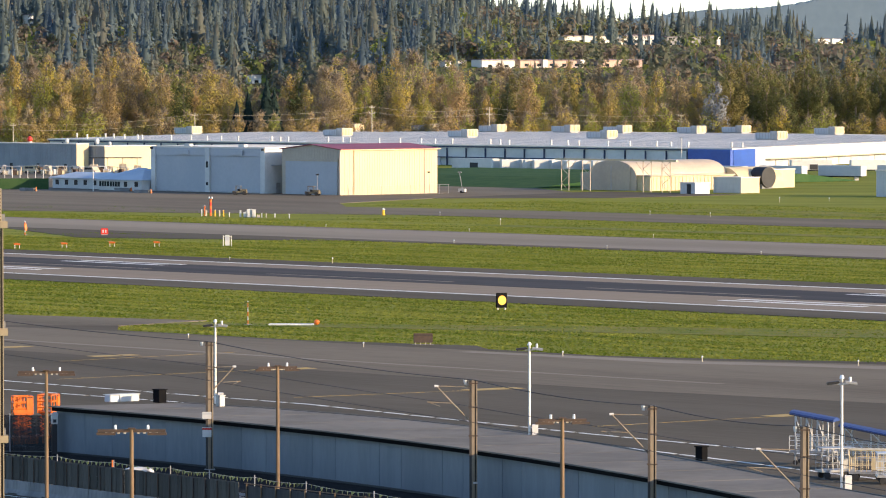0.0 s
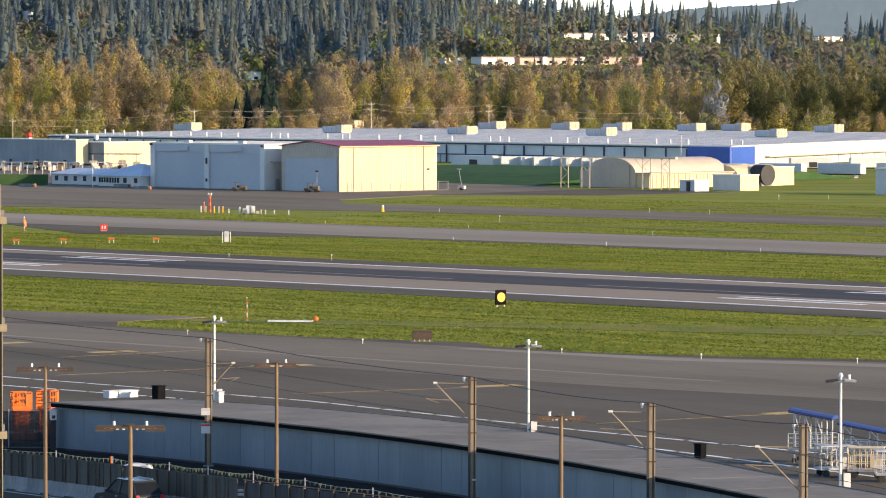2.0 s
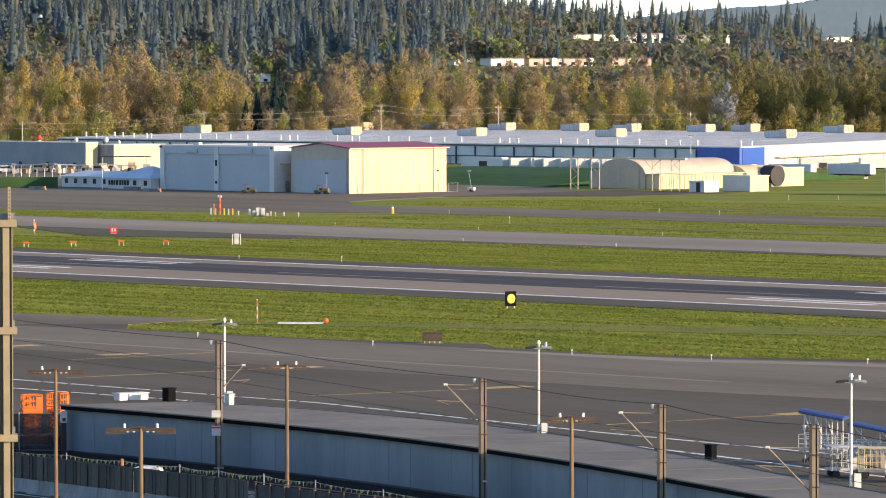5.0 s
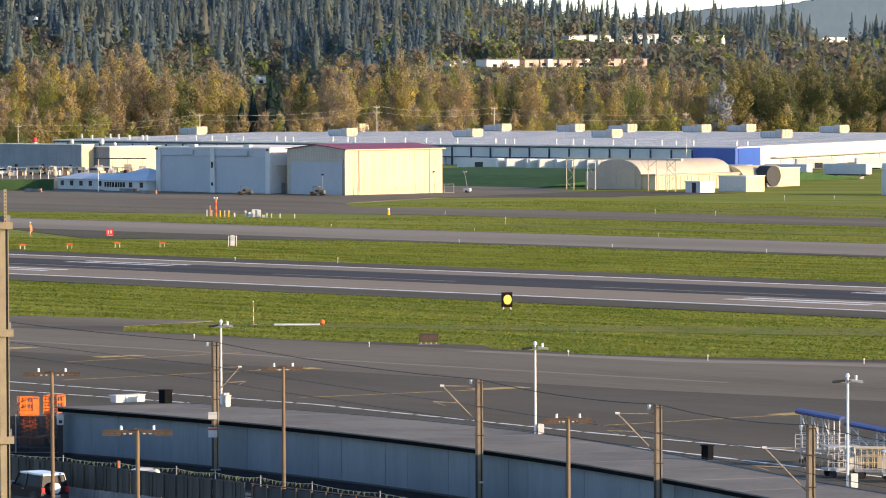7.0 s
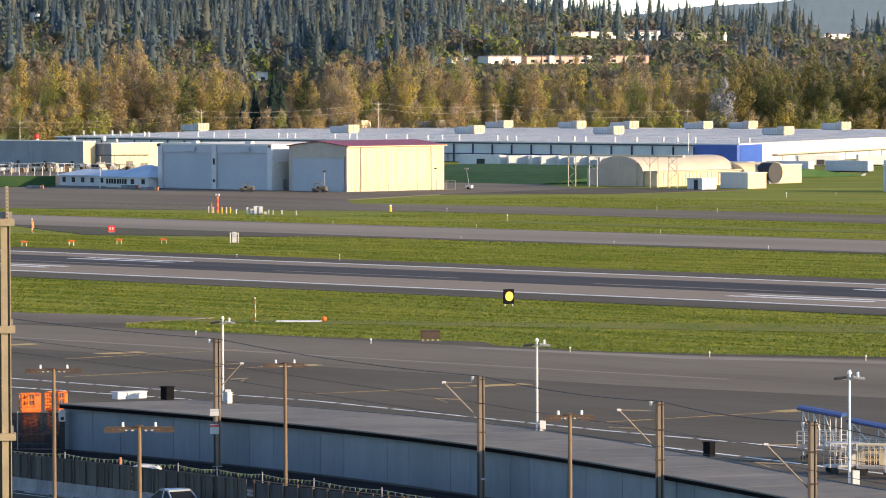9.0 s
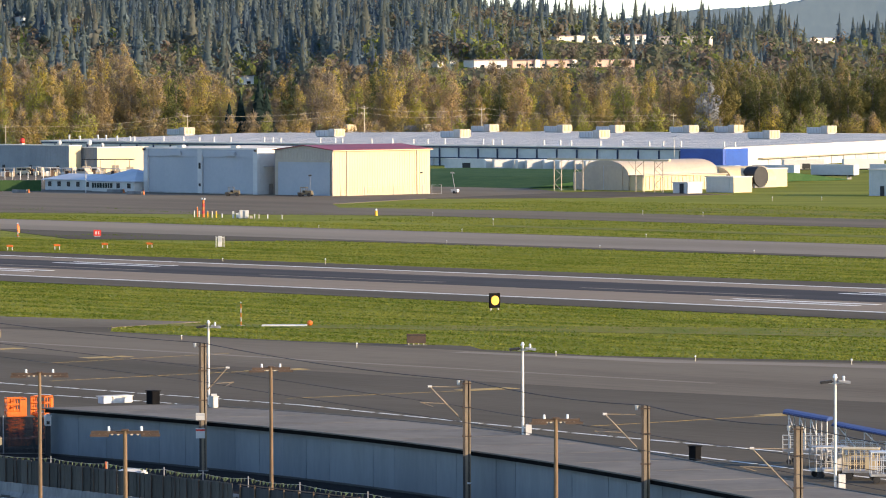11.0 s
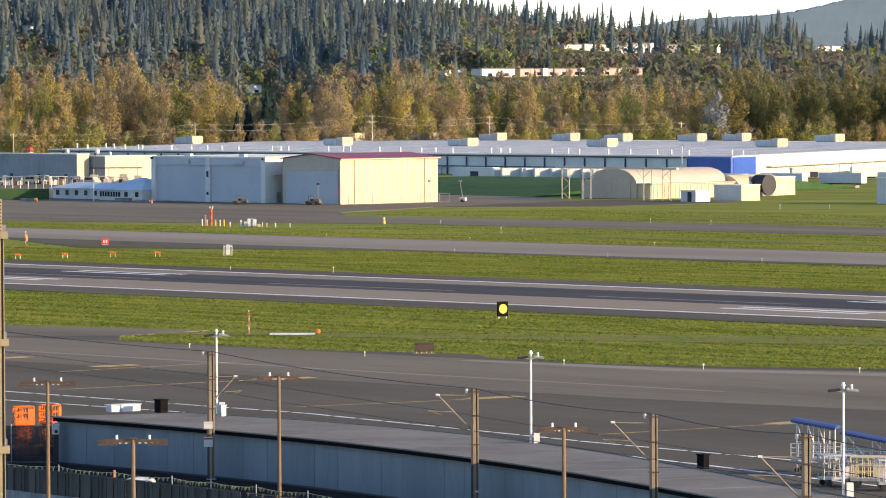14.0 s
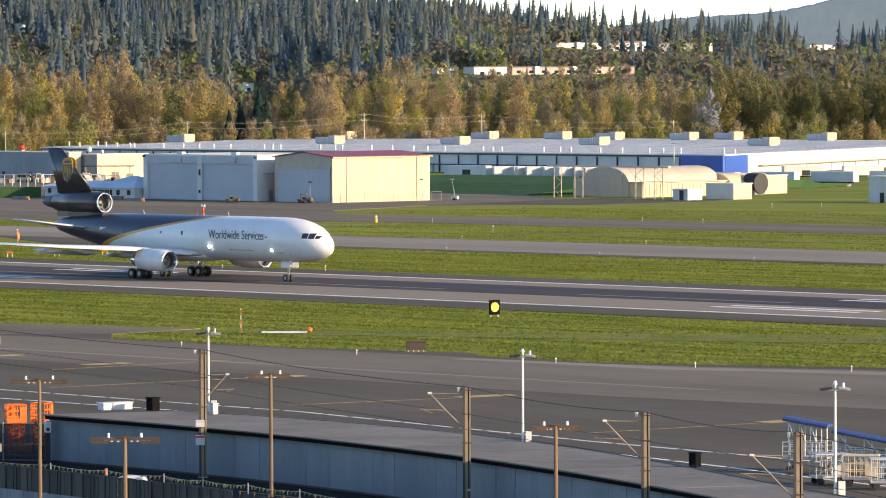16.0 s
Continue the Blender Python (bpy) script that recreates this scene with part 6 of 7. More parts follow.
def boom_lift(x, y, z_basket, turn, label):
    b = thing("boom_lift", pose(x, y, LEVEL, 0, 0, turn), label, "boom lift", "orange lifts")
    part("chassis", box(-0.9, 0.9, -1.1, 1.1, 0.35, 0.8, bevel=0.05), M["orange"], b)
    for sx in (-0.95, 0.95):
        for sy in (-0.8, 0.8):
            part("wheel", rod((sx - 0.12, sy, 0.4), (sx + 0.12, sy, 0.4), 0.4, n=16), M["tyre"], b)
    for k in range(5):
        z0 = 0.8 + k * (z_basket - 0.8) / 5
        z1 = 0.8 + (k + 1) * (z_basket - 0.8) / 5
        for s in (-0.35, 0.35):
            part("scissor_arm", rod((-0.55, s, z0), (0.55, s, z1), 0.05, n=5), M["orange"], b)
            part("scissor_arm", rod((0.55, s, z0), (-0.55, s, z1), 0.05, n=5), M["orange"], b)
    part("deck", box(-0.62, 0.62, -0.5, 0.5, z_basket, z_basket + 0.1), M["orange"], b)
    for h in (0.35, 0.75, 1.15):
        for s in (-0.48, 0.48):
            part("guard_rail", rod((-0.6, s, z_basket + h), (0.6, s, z_basket + h), 0.045, n=6), M["orange"], b)
        for s in (-0.6, 0.6):
            part("guard_rail", rod((s, -0.48, z_basket + h), (s, 0.48, z_basket + h), 0.045, n=6), M["orange"], b)
    for sx in (-0.6, -0.2, 0.2, 0.6):
        for sy in (-0.48, 0.48):
            part("stanchion", rod((sx, sy, z_basket), (sx, sy, z_basket + 1.17), 0.04, n=6), M["orange"], b)
    part("rail_panel", box(-0.5, 0.1, 0.5, 0.54, z_basket + 0.1, z_basket + 1.1), M["orange"], b)
    part("control_panel", box(0.2, 0.58, -0.56, -0.49, z_basket + 0.3, z_basket + 1.05), M["orange"], b)
    part("toe_board", box(-0.62, 0.62, -0.54, -0.5, z_basket + 0.1, z_basket + 0.3), M["orange"], b)
    return b


boom_lift(-26.85, 318.6, 2.2, 15, "orange scissor lift with a raised caged platform")
boom_lift(-25.25, 319.4, 2.25, 70, "orange scissor lift with a raised caged platform")
gen = thing("control_cabinet", pose(-24.45, 314.0, LEVEL, 0, 0, 10), "small white control cabinet on a dark stand", "cabinet")
part("cabinet", box(-0.2, 0.2, -0.25, 0.25, 1.9, 2.5, bevel=0.03), M["white_metal"], gen)
part("stand", box(-0.16, 0.16, -0.2, 0.2, 0.0, 1.899), M["black"], gen)
part("louvre", box(-0.1, 0.1, -0.27, -0.252, 2.0, 2.2), M["black"], gen)
part("lid", box(-0.23, 0.23, -0.28, 0.28, 2.503, 2.56), M["white_metal"], gen)


# boarding ramp with blue canopies on the apron
def boarding_ramp(x, y, turn, label, canopy_len, deck_z, roof_z, thick=1.0):
    r = thing("boarding_ramp", pose(x, y, 0.05, 0, 0, turn), label, "boarding ramp", "boarding ramps")
    L = canopy_len
    c = part("canopy", loft([[Vector((px, py, roof_z + pz - 0.16 * px)) for py, pz in ((-0.9, 0), (-0.9, 0.22 * thick), (-0.5, 0.42 * thick), (0.5, 0.42 * thick), (0.9, 0.22 * thick), (0.9, 0))] for px in (0, L)]), M["canvas"], r, "blue fabric canopy")
    part("canopy_frame", rod((0, -0.92, roof_z), (L, -0.92, roof_z - 0.16 * L), 0.05, n=6), M["navy"], r)
    for k in range(4):
        px = 0.4 + k * (L - 0.8) / 3
        for s in (-0.8, 0.8):
            part("canopy_post", rod((px, s, deck_z), (px, s, roof_z - 0.16 * px), 0.045, n=6), M["white_metal"], r)
    for k in range(3):
        px = 0.4 + k * (L - 0.8) / 3
        part("brace", rod((px + (L - 0.8) / 3, -0.82, deck_z), (px, -0.82, roof_z - 0.16 * px), 0.04, n=6), M["white_metal"], r)
    part("deck", box(0, L, -0.9, 0.9, deck_z - 0.15, deck_z), M["galv"], r)
    for z in (0.35, 0.7, 1.0):
        for s in (-0.88, 0.88):
            part("handrail", rod((0, s, deck_z + z), (L, s, deck_z + z), 0.035, n=6), M["white_metal"], r)
    for k in range(7):
        for s in (-0.88, 0.88):
            part("baluster", rod((k * L / 6, s, deck_z), (k * L / 6, s, deck_z + 1.0), 0.03, n=5), M["white_metal"], r)
    for px in (0.4, L - 0.4):
        for s in (-0.75, 0.75):
            part("leg", rod((px, s, 0), (px, s, deck_z), 0.07, n=6), M["galv"], r)
            part("castor", rod((px, s - 0.06, 0.18), (px, s + 0.06, 0.18), 0.18, n=12), M["tyre"], r)
    return r


boarding_ramp(23.97, 343, -18, "boarding ramp with a sloping blue canopy and white rails", 3.1, 1.0, 3.5, 0.55)
boarding_ramp(27.1, 339, -24, "long boarding ramp with a slim blue canopy and white rails", 6.5, 0.8, 2.95, 0.4)
for x, y, turn, m, lb in ((26.0, 331, 15, "galv", "grey wire cage trolley on the apron"), (28.0, 329.5, -10, "cream_metal", "cream baggage cart on the apron"), (29.5, 326.5, 0, "roof_blue", "pale blue baggage cart on the apron")):
    c = thing("baggage_cart", pose(x, y, 0.05, 0, 0, turn), lb, "baggage cart", "apron carts")
    part("bed", box(-1.2, 1.2, -0.7, 0.7, 0.45, 0.6), M["galv"], c)
    for k in range(7):
        for s in (-0.68, 0.68):
            part("bar", rod((-1.15 + k * 0.38, s, 0.6), (-1.15 + k * 0.38, s, 2.0), 0.025, n=5), M[m], c)
    for z in (1.0, 1.5, 2.0):
        for s in (-0.68, 0.68):
            part("cage_rail", rod((-1.18, s, z), (1.18, s, z), 0.025, n=5), M[m], c)
    part("cart_top", box(-1.2, 1.2, -0.72, 0.72, 2.0, 2.06), M[m], c)
    part("end_panel", box(0.3, 1.15, -0.74, -0.7, 0.65, 1.5), M[m], c)
    for sx in (-0.8, 0.8):
        for sy in (-0.6, 0.6):
            part("wheel", rod((sx, sy - 0.08, 0.24), (sx, sy + 0.08, 0.24), 0.24, n=14), M["tyre"], c)


# corner of a tall parking deck close by
def parking_deck():
    g = thing("parking_deck", pose(-13.63, 155, 0, 0, 0, 6), "corner of a tall beige steel-framed parking deck", "parking garage")
    top = 23.35
    part("column", box(-0.30, -0.10, -0.1, 0.15, 2.9, 22.2), M["deck_beige"], g)
    part("column_recess", box(-0.10, -0.03, 0.02, 0.15, 2.9, 22.2), M["brown_glass"], g)
    part("column_flange", box(-0.03, 0.0, -0.08, 0.17, 2.9, 22.2), M["deck_beige"], g)
    part("top_post", box(-0.14, 0.0 - 0.05, -0.06, 0.12, 22.25, top), M["deck_beige"], g)
    for k in range(9):
        part("post_hole", box(-0.11, -0.08, -0.064, -0.06, 22.35 + k * 0.11, 22.39 + k * 0.11), M["brown_glass"], g)
    for k in range(6):
        z = 22.12 - 3.33 * k
        part("ledge", box(-9, 0.13, -0.18, 0.35, z, z + 0.22), M["deck_beige"], g, "beige floor ledge")
        part("ledge_cap", box(-9, 0.06, 0.1, 0.6, z + 0.22, z + 0.42), M["concrete"], g)
        part("glazing", box(-9, -0.31, 0.05, 0.12, z - 3.1, z - 0.01), M["brown_glass"], g, "dark brown glazing")
        part("lamp_band", box(-9, -0.42, 0.0, 0.049, z - 1.75, z - 1.35), M["white_metal"], g)
        for j in range(5):
            part("mullion", box(-0.9 - j * 1.6, -0.82 - j * 1.6, -0.02, 0.048, z - 3.1, z - 0.01), M["deck_beige"], g)
        part("floor_slab", box(-9, -0.35, 0.2, 14, z, z + 0.2), M["concrete"], g)
    return g


parking_deck()
# ---------- small things on the airfield ----------
def disc_sign():
    s = thing("airfield_sign", field(-411.5, 392, 0, 80), "black board with a large yellow disc on the grass", "sign")
    part("board", box(-0.72, 0.72, -0.05, 0.12, 0.25, 1.95, bevel=0.03), M["shadow_black"], s)
    bm = rod((0.0, -0.10, 1.12), (0.0, -0.052, 1.12), 0.54, n=32)
    part("disc", bm, M["yellow"], s, "plain yellow disc")
    for x in (-0.5, 0.5):
        part("leg", box(x - 0.06, x + 0.06, 0, 0.1, 0, 0.25), M["galv"], s)
    b = thing("airfield_sign", field(-363.9, 335.9, 0, 50), "dark brown back of a low airfield sign", "sign")
    part("board", box(-0.95, 0.95, -0.05, 0.2, 0.22, 1.15, bevel=0.04), M["rust"], b)
    part("frame_rail", box(-0.97, 0.97, -0.08, -0.052, 0.95, 1.02), M["black"], b)
    for x in (-0.75, -0.25, 0.25, 0.75):
        part("leg", box(x - 0.05, x + 0.05, 0, 0.1, 0, 0.22), M["beige"], b)
    part("pad", box(-1.1, 1.1, -0.3, 0.4, -0.05, 0.04), M["concrete"], b)


disc_sign()


def approach_unit(s, o):
    p = thing("approach_light_unit", field(s, o, 0, 50), "orange boxed approach light unit on legs", "airfield light", "approach light units")
    part("housing", box(-0.5, 0.5, -0.3, 0.3, 0.55, 0.78, bevel=0.04), M["orange"], p)
    part("hood", box(-0.56, 0.2, -0.35, 0.35, 0.783, 0.84), M["orange"], p)
    for x in (-0.35, 0.35):
        for y in (-0.25, 0.25):
            part("leg", rod((x, y, 0), (x, y, 0.5), 0.05, n=6), M["pole_paint"], p)
    return p


for s, o in ((-608.7, 476.8), (-605.6, 483.6), (-604.0, 491.8), (-600.0, 497.5)):
    approach_unit(s, o)
rs = thing("red_sign", field(-648.5, 526.4, 0, 50), "red and white mandatory sign beside the taxiway", "sign")
part("board", box(-0.62, 0.62, -0.1, 0.1, 0.15, 1.15, bevel=0.03), M["red"], rs)
for x, w in ((-0.22, 0.22), (0.22, 0.22)):
    part("marking", box(x - w / 2, x + w / 2, -0.13, -0.102, 0.4, 0.9), M["white_metal"], rs, "white unreadable marking")
part("foot", box(-0.5, 0.5, -0.08, 0.08, 0, 0.15), M["galv"], rs)
cab = thing("equipment_cabinet", field(-593.7, 506.5, 0, 48), "white equipment cabinet in a small frame", "cabinet")
part("body", box(-0.35, 0.35, -0.3, 0.3, 0.1, 1.75, bevel=0.03), M["white_metal"], cab)
for x in (-0.62, 0.62):
    part("frame_post", rod((x, -0.2, 0), (x, -0.2, 1.7), 0.06, n=6), M["pole_paint"], cab)
part("frame_rail", rod((-0.62, -0.2, 1.5), (0.62, -0.2, 1.5), 0.05, n=6), M["pole_paint"], cab)
part("door_panel", box(-0.28, 0.28, -0.33, -0.302, 0.9, 1.6), M["grey_metal"], cab)


def banded_mast(name, m, H, r, label, bands=6, first="orange", second="white_metal", head=True):
    t = thing(name, m, label, "mast")
    for k in range(bands):
        part("band", rod((0, 0, H * k / bands), (0, 0, H * (k + 1) / bands), r, n=8), M[first if k % 2 == 0 else second], t)
    if head:
        part("lamp", ball((0, 0, H + 0.15), r * 1.5), M["lens"], t)
    part("foot", box(-0.3, 0.3, -0.3, 0.3, -0.02, 0.06), M["concrete"], t)
    return t


w = banded_mast("wind_sock_mast", field(-658.8, 517.7), 2.1, 0.09, "orange windsock mast with a hanging sock", 5)
part("wind_sock", loft([[Vector((x, r * math.cos(k * math.tau / 10), z + r * math.sin(k * math.tau / 10))) for k in range(10)] for x, r, z in ((0.1, 0.3, 1.65), (0.28, 0.26, 1.25), (0.38, 0.17, 0.85))]), M["orange"], w, "limp orange windsock")
banded_mast("marker_mast", field(-406.3, 349.5), 2.35, 0.05, "thin orange and white marker mast on the grass", 5)
pad = thing("equipment_pad", field(-404.5, 351.2, 0, 45), "pale concrete pad with a low orange marker", "concrete pad")
part("slab", box(-0.2, 4.6, -1.0, 1.0, -0.05, 0.10), M["road_paint"], pad)
part("marker", ball((4.9, 0.2, 0.28), 0.32, squash=0.9), M["orange"], pad, "orange dome marker")
lm = thing("beacon_tower", field(-721.6, 611.5), "orange and white beacon tower with two lamps", "beacon")
for k in range(5):
    part("section", rod((0, 0, k * 0.65), (0, 0, (k + 1) * 0.65), 0.22, n=8), M["orange" if k % 2 == 0 else "red"], lm)
part("crosshead", box(-0.5, 0.5, -0.1, 0.1, 3.25, 3.4), M["white_metal"], lm)
for x in (-0.4, 0.4):
    part("lamp", ball((x, 0, 3.52), 0.16), M["lens"], lm)
for s, o, h, m in ((-723.0, 610.5, 1.2, "pole_paint"), (-722.5, 610.8, 1.9, "orange"), (-722.2, 611.0, 1.1, "beige"), (-719.5, 610.8, 1.15, "yellow"), (-718.8, 611.3, 1.1, "beige"), (-718.2, 611.8, 1.15, "yellow"), (-715.8, 611.2, 0.75, "white_metal"), (-722.9, 611.2, 1.0, "beige")):
    b = thing("bollard", field(s, o), "short painted bollard round the beacon", "bollard", "beacon bollards")
    part("tube", rod((0, 0, 0), (0, 0, h), 0.12, n=8), M[m], b)
    part("cap", rod((0, 0, h), (0, 0, h + 0.06), 0.135, n=8), M["white_metal"], b)
for s, o, w_, h, m in ((-711.3, 610.1, 0.35, 1.3, "white_metal"), (-710.8, 611.0, 0.3, 1.1, "beige"), (-710.5, 610.5, 0.55, 1.0, "white_metal"), (-709.9, 611.1, 1.0, 1.55, "white_metal"), (-709.2, 611.6, 0.7, 1.5, "white_metal"), (-708.4, 610.9, 0.45, 1.15, "white_metal"), (-707.1, 610.9, 0.6, 0.55, "beige"), (-705.2, 610.1, 0.22, 0.95, "white_metal"), (-704.4, 610.5, 0.2, 0.85, "beige"), (-703.2, 611.6, 0.22, 0.85, "white_metal"), (-698.2, 610.8, 0.22, 0.9, "white_metal")):
    c = thing("equipment_box", field(s, o, 0, 48), "small white equipment box beside the taxiway", "equipment box", "taxiway equipment boxes")
    part("body", box(-w_ / 2, w_ / 2, -0.3, 0.3, 0.12, h, bevel=0.02), M[m], c)
    part("foot", box(-w_ / 2 + 0.05, w_ / 2 - 0.05, -0.2, 0.2, 0, 0.119), M["galv"], c)
fx = thing("yellow_marker", field(-703, 638.7), "squat yellow and white taxiway marker", "marker")
part("drum", rod((0, 0, 0), (0, 0, 1.0), 0.3, 0.24, n=10), M["yellow"], fx)
part("lamp", ball((0, 0, 1.1), 0.25), M["lens"], fx)
first = None
for s, o, h in ((-548.6, 468.5, 0.5), (-528.6, 470.5, 0.9), (-579.4, 541.5, 0.5), (-389.4, 327, 0.5), (-364.5, 328.5, 0.55), (-339.6, 331.5, 0.55), (-324.1, 334.5, 0.6), (-309.7, 340.2, 0.6), (-641.4, 610.7, 1.3), (-694, 645, 0.7), (-655, 581.5, 0.5), (-620, 583, 0.5), (-575, 582, 0.6), (-545, 541.5, 0.5), (-512, 541, 0.5), (-500, 582, 0.6), (-714.8, 760.8, 1.1), (-712.5, 773.5, 0.8), (-666.9, 674.1, 0.9), (-649.8, 672.8, 0.9)):
    m = field(s, o)
    if first is None:
        first = thing("edge_light", m, "small pale edge light on a short stake", "airfield light", "edge lights")
        part("stake", rod((0, 0, 0), (0, 0, 0.75), 0.07, n=6), M["beige"], first)
        part("lamp", rod((0, 0, 0.75), (0, 0, 1.0), 0.12, 0.08, n=8), M["lens"], first)
        first.scale = (0.75, 0.75, h)
    else:
        c = copy_thing(first, m)
        c.scale = (0.75, 0.75, h)


# ---------- by the hangars ----------
def tug(m, body, label, mast=False):
    t = thing("ground_tug", m, label, "ground vehicle")
    part("chassis", box(-1.6, 1.6, -0.8, 0.8, 0.4, 0.85, bevel=0.05), M[body], t)
    part("bonnet", box(0.3, 1.55, -0.7, 0.7, 0.853, 1.25, bevel=0.06), M[body], t)
    part("seat", box(-0.5, 0.0, -0.5, 0.5, 0.853, 1.3, bevel=0.05), M["black"], t)
    for x in (-0.9, 0.25):
        for y in (-0.65, 0.65):
            part("cab_post", rod((x, y, 0.85), (x, y, 1.95), 0.04, n=6), M[body], t)
    part("cab_roof", box(-1.0, 0.35, -0.75, 0.75, 1.95, 2.03), M[body], t)
    for x in (-1.05, 1.05):
        for y in (-0.8, 0.8):
            part("wheel", rod((x, y - 0.14, 0.42), (x, y + 0.14, 0.42), 0.42, n=16), M["tyre"], t)
    if mast:
        part("mast", rod((1.2, 0, 0.85), (1.2, 0, 4.4), 0.06, n=6), M["galv"], t)
        part("lamp_head", box(0.85, 1.55, -0.2, 0.2, 4.4, 4.75), M["black"], t)
    return t


tug(field(-842.5, 722.5, 0, 40), "olive", "beige open ground tug before the grey hangar")
tug(field(-828.0, 731, 0, 45), "rust", "brown lighting cart with a lamp mast", mast=True)
tug(field(-826.0, 729.5, 0, 30), "olive", "small olive cart beside the hangar")
lt = thing("lighting_tower", field(-819, 768, 0, 20), "white trailer lighting tower on the apron", "lighting tower")
part("trailer", box(-0.8, 0.8, -0.5, 0.5, 0.3, 1.0, bevel=0.05), M["white_metal"], lt)
for y in (-0.5, 0.5):
    part("wheel", rod((0, y - 0.1, 0.3), (0, y + 0.1, 0.3), 0.3, n=14), M["tyre"], lt)
part("mast", rod((0, 0, 1.0), (-0.7, 0, 4.6), 0.06, n=6), M["galv"], lt)
part("lamp_head", box(-1.1, -0.2, -0.15, 0.15, 4.55, 4.85), M["galv"], lt)


def trailer(s, o, turn, L, label, truck=False):
    t = thing("box_trailer", field(s, o, 0, turn), label, "truck trailer", "parked trailers")
    part("box_body", box(-L, 0, -1.25, 1.25, 1.1, 3.7, bevel=0.05), M["white_metal"], t)
    part("frame_rail", box(-L + 0.3, -0.3, -0.5, 0.5, 0.8, 1.099), M["black"], t)
    for x in (-L + 1.2, -L + 2.3):
        for y in (-1.05, 1.05):
            part("wheel", rod((x, y - 0.15, 0.5), (x, y + 0.15, 0.5), 0.5, n=14), M["tyre"], t)
    part("landing_leg", box(-2.3, -2.1, -0.9, 0.9, 0, 1.0), M["galv"], t)
    if truck:
        part("door", box(-L * 0.55, -L * 0.35, -1.29, -1.255, 1.2, 2.6), M["black"], t)
    return t


rng = random.Random(4)
for k in range(19):
    s = -1000 + k * 3.6 + (6 if k > 1 else 0)
    if k in (0,):
        trailer(-985, 936, 0, 16, "long white parked box trailer", True)
    elif k > 2:
        trailer(-985 + k * 3.9, 938 + rng.uniform(-2, 4), 62 + rng.uniform(-4, 4), 9 + rng.uniform(0, 3), "white parked box trailer by the warehouse docks", k % 3 == 0)
for k in range(9):
    trailer(-905 + k * 7.5, 985 + k * 13 + rng.uniform(-2, 2), 55, 11, "white parked box trailer by the warehouse docks", k % 2 == 0)
for k in range(6):
    trailer(-862 + k * 9, 905 + k * 12, 8, 13, "pale parked tank trailer behind the sheds")
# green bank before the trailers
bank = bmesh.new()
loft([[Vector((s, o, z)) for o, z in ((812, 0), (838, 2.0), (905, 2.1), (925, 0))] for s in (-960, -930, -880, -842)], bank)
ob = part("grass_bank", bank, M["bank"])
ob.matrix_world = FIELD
tagged(ob, "dark green grass bank", "bank", kind="structure")
gf = thing("green_fence", field(-913, 724.5, 0, 229), "dark green windscreen fence with posts", "fence")
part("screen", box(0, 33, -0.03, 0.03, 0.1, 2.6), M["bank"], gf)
for k in range(12):
    part("post", rod((k * 3, -0.06, 0), (k * 3, -0.06, 2.75), 0.06, n=6), M["galv"], gf)
for k, (s, o) in enumerate(((-925, 715), (-905, 712), (-889, 727), (-871, 718))):
    b = thing("kerb_block", field(s, o, 0, 10), "low pale concrete block on the grass edge", "concrete block", "apron blocks")
    part("block", box(-2.2, 2.2, -0.4, 0.4, 0, 0.75, bevel=0.05), M["concrete"], b)
    part("marker", rod((2.6, 0, 0), (2.6, 0, 0.9), 0.25, 0.1), M["orange"], b)


def power_pole(x, y, h, arms):
    p = thing("power_pole", pose(x, y, 0, 0, 0, 12), "pale timber power pole behind the warehouse", "power pole", "power poles")
    part("pole", rod((0, 0, 0), (0, 0, h), 0.17, 0.12, n=8), M["beige"], p)
    for k in range(arms):
        part("crossarm", box(-1.1, 1.1, -0.08, 0.08, h - 0.95 - k * 2.0, h - 0.8 - k * 2.0), M["beige"], p)
        for s in (-1.0, 0, 1.0):
            part("insulator", rod((s, 0, h - 0.75 - k * 2), (s, 0, h - 0.4 - k * 2), 0.07), M["beige"], p)
    return p


PP = [(-250, 1790, 13.0), (-152.0, 1770, 9.5), (-88.0, 1775, 13.0), (-25.3, 1780, 15.6), (16.5, 1786, 15.0), (85.0, 1788, 12.5)]
for x, y, h in PP:
    power_pole(x, y, h, 1 if x < -30 else 2)
pw = thing("power_lines", Matrix.Identity(4), "sagging pale power lines behind the warehouse", "wires")
for (x0, y0, h0), (x1, y1, h1) in zip(PP, PP[1:]):
    for dz in (-0.4, -2.4):
        cable("wire", sag((x0, y0, h0 + dz), (x1, y1, h1 + dz), 1.6), 0.035, M["beige"], pw)


# parked vans and clutter in the yard beside the freight sheds
def parked_van(s, o, turn, m, label):
    v = thing("parked_van", field(s, o, 0, turn), label, "van", "yard vehicles")
    part("body", loft([[Vector((x, y, z)) for x, z in ((-2.4, 0.4), (2.4, 0.4), (2.4, 1.1), (1.7, 1.35), (1.1, 2.1), (-2.4, 2.1))] for y in (-0.95, 0.95)]), M[m], v)
    part("window", box(-1.9, 1.0, -0.98, -0.955, 1.35, 1.9), M["glass"], v)
    for x in (-1.5, 1.5):
        for y in (-0.9, 0.9):
            part("wheel", rod((x, y - 0.1, 0.36), (x, y + 0.1, 0.36), 0.36, n=14), M["tyre"], v)
    return v


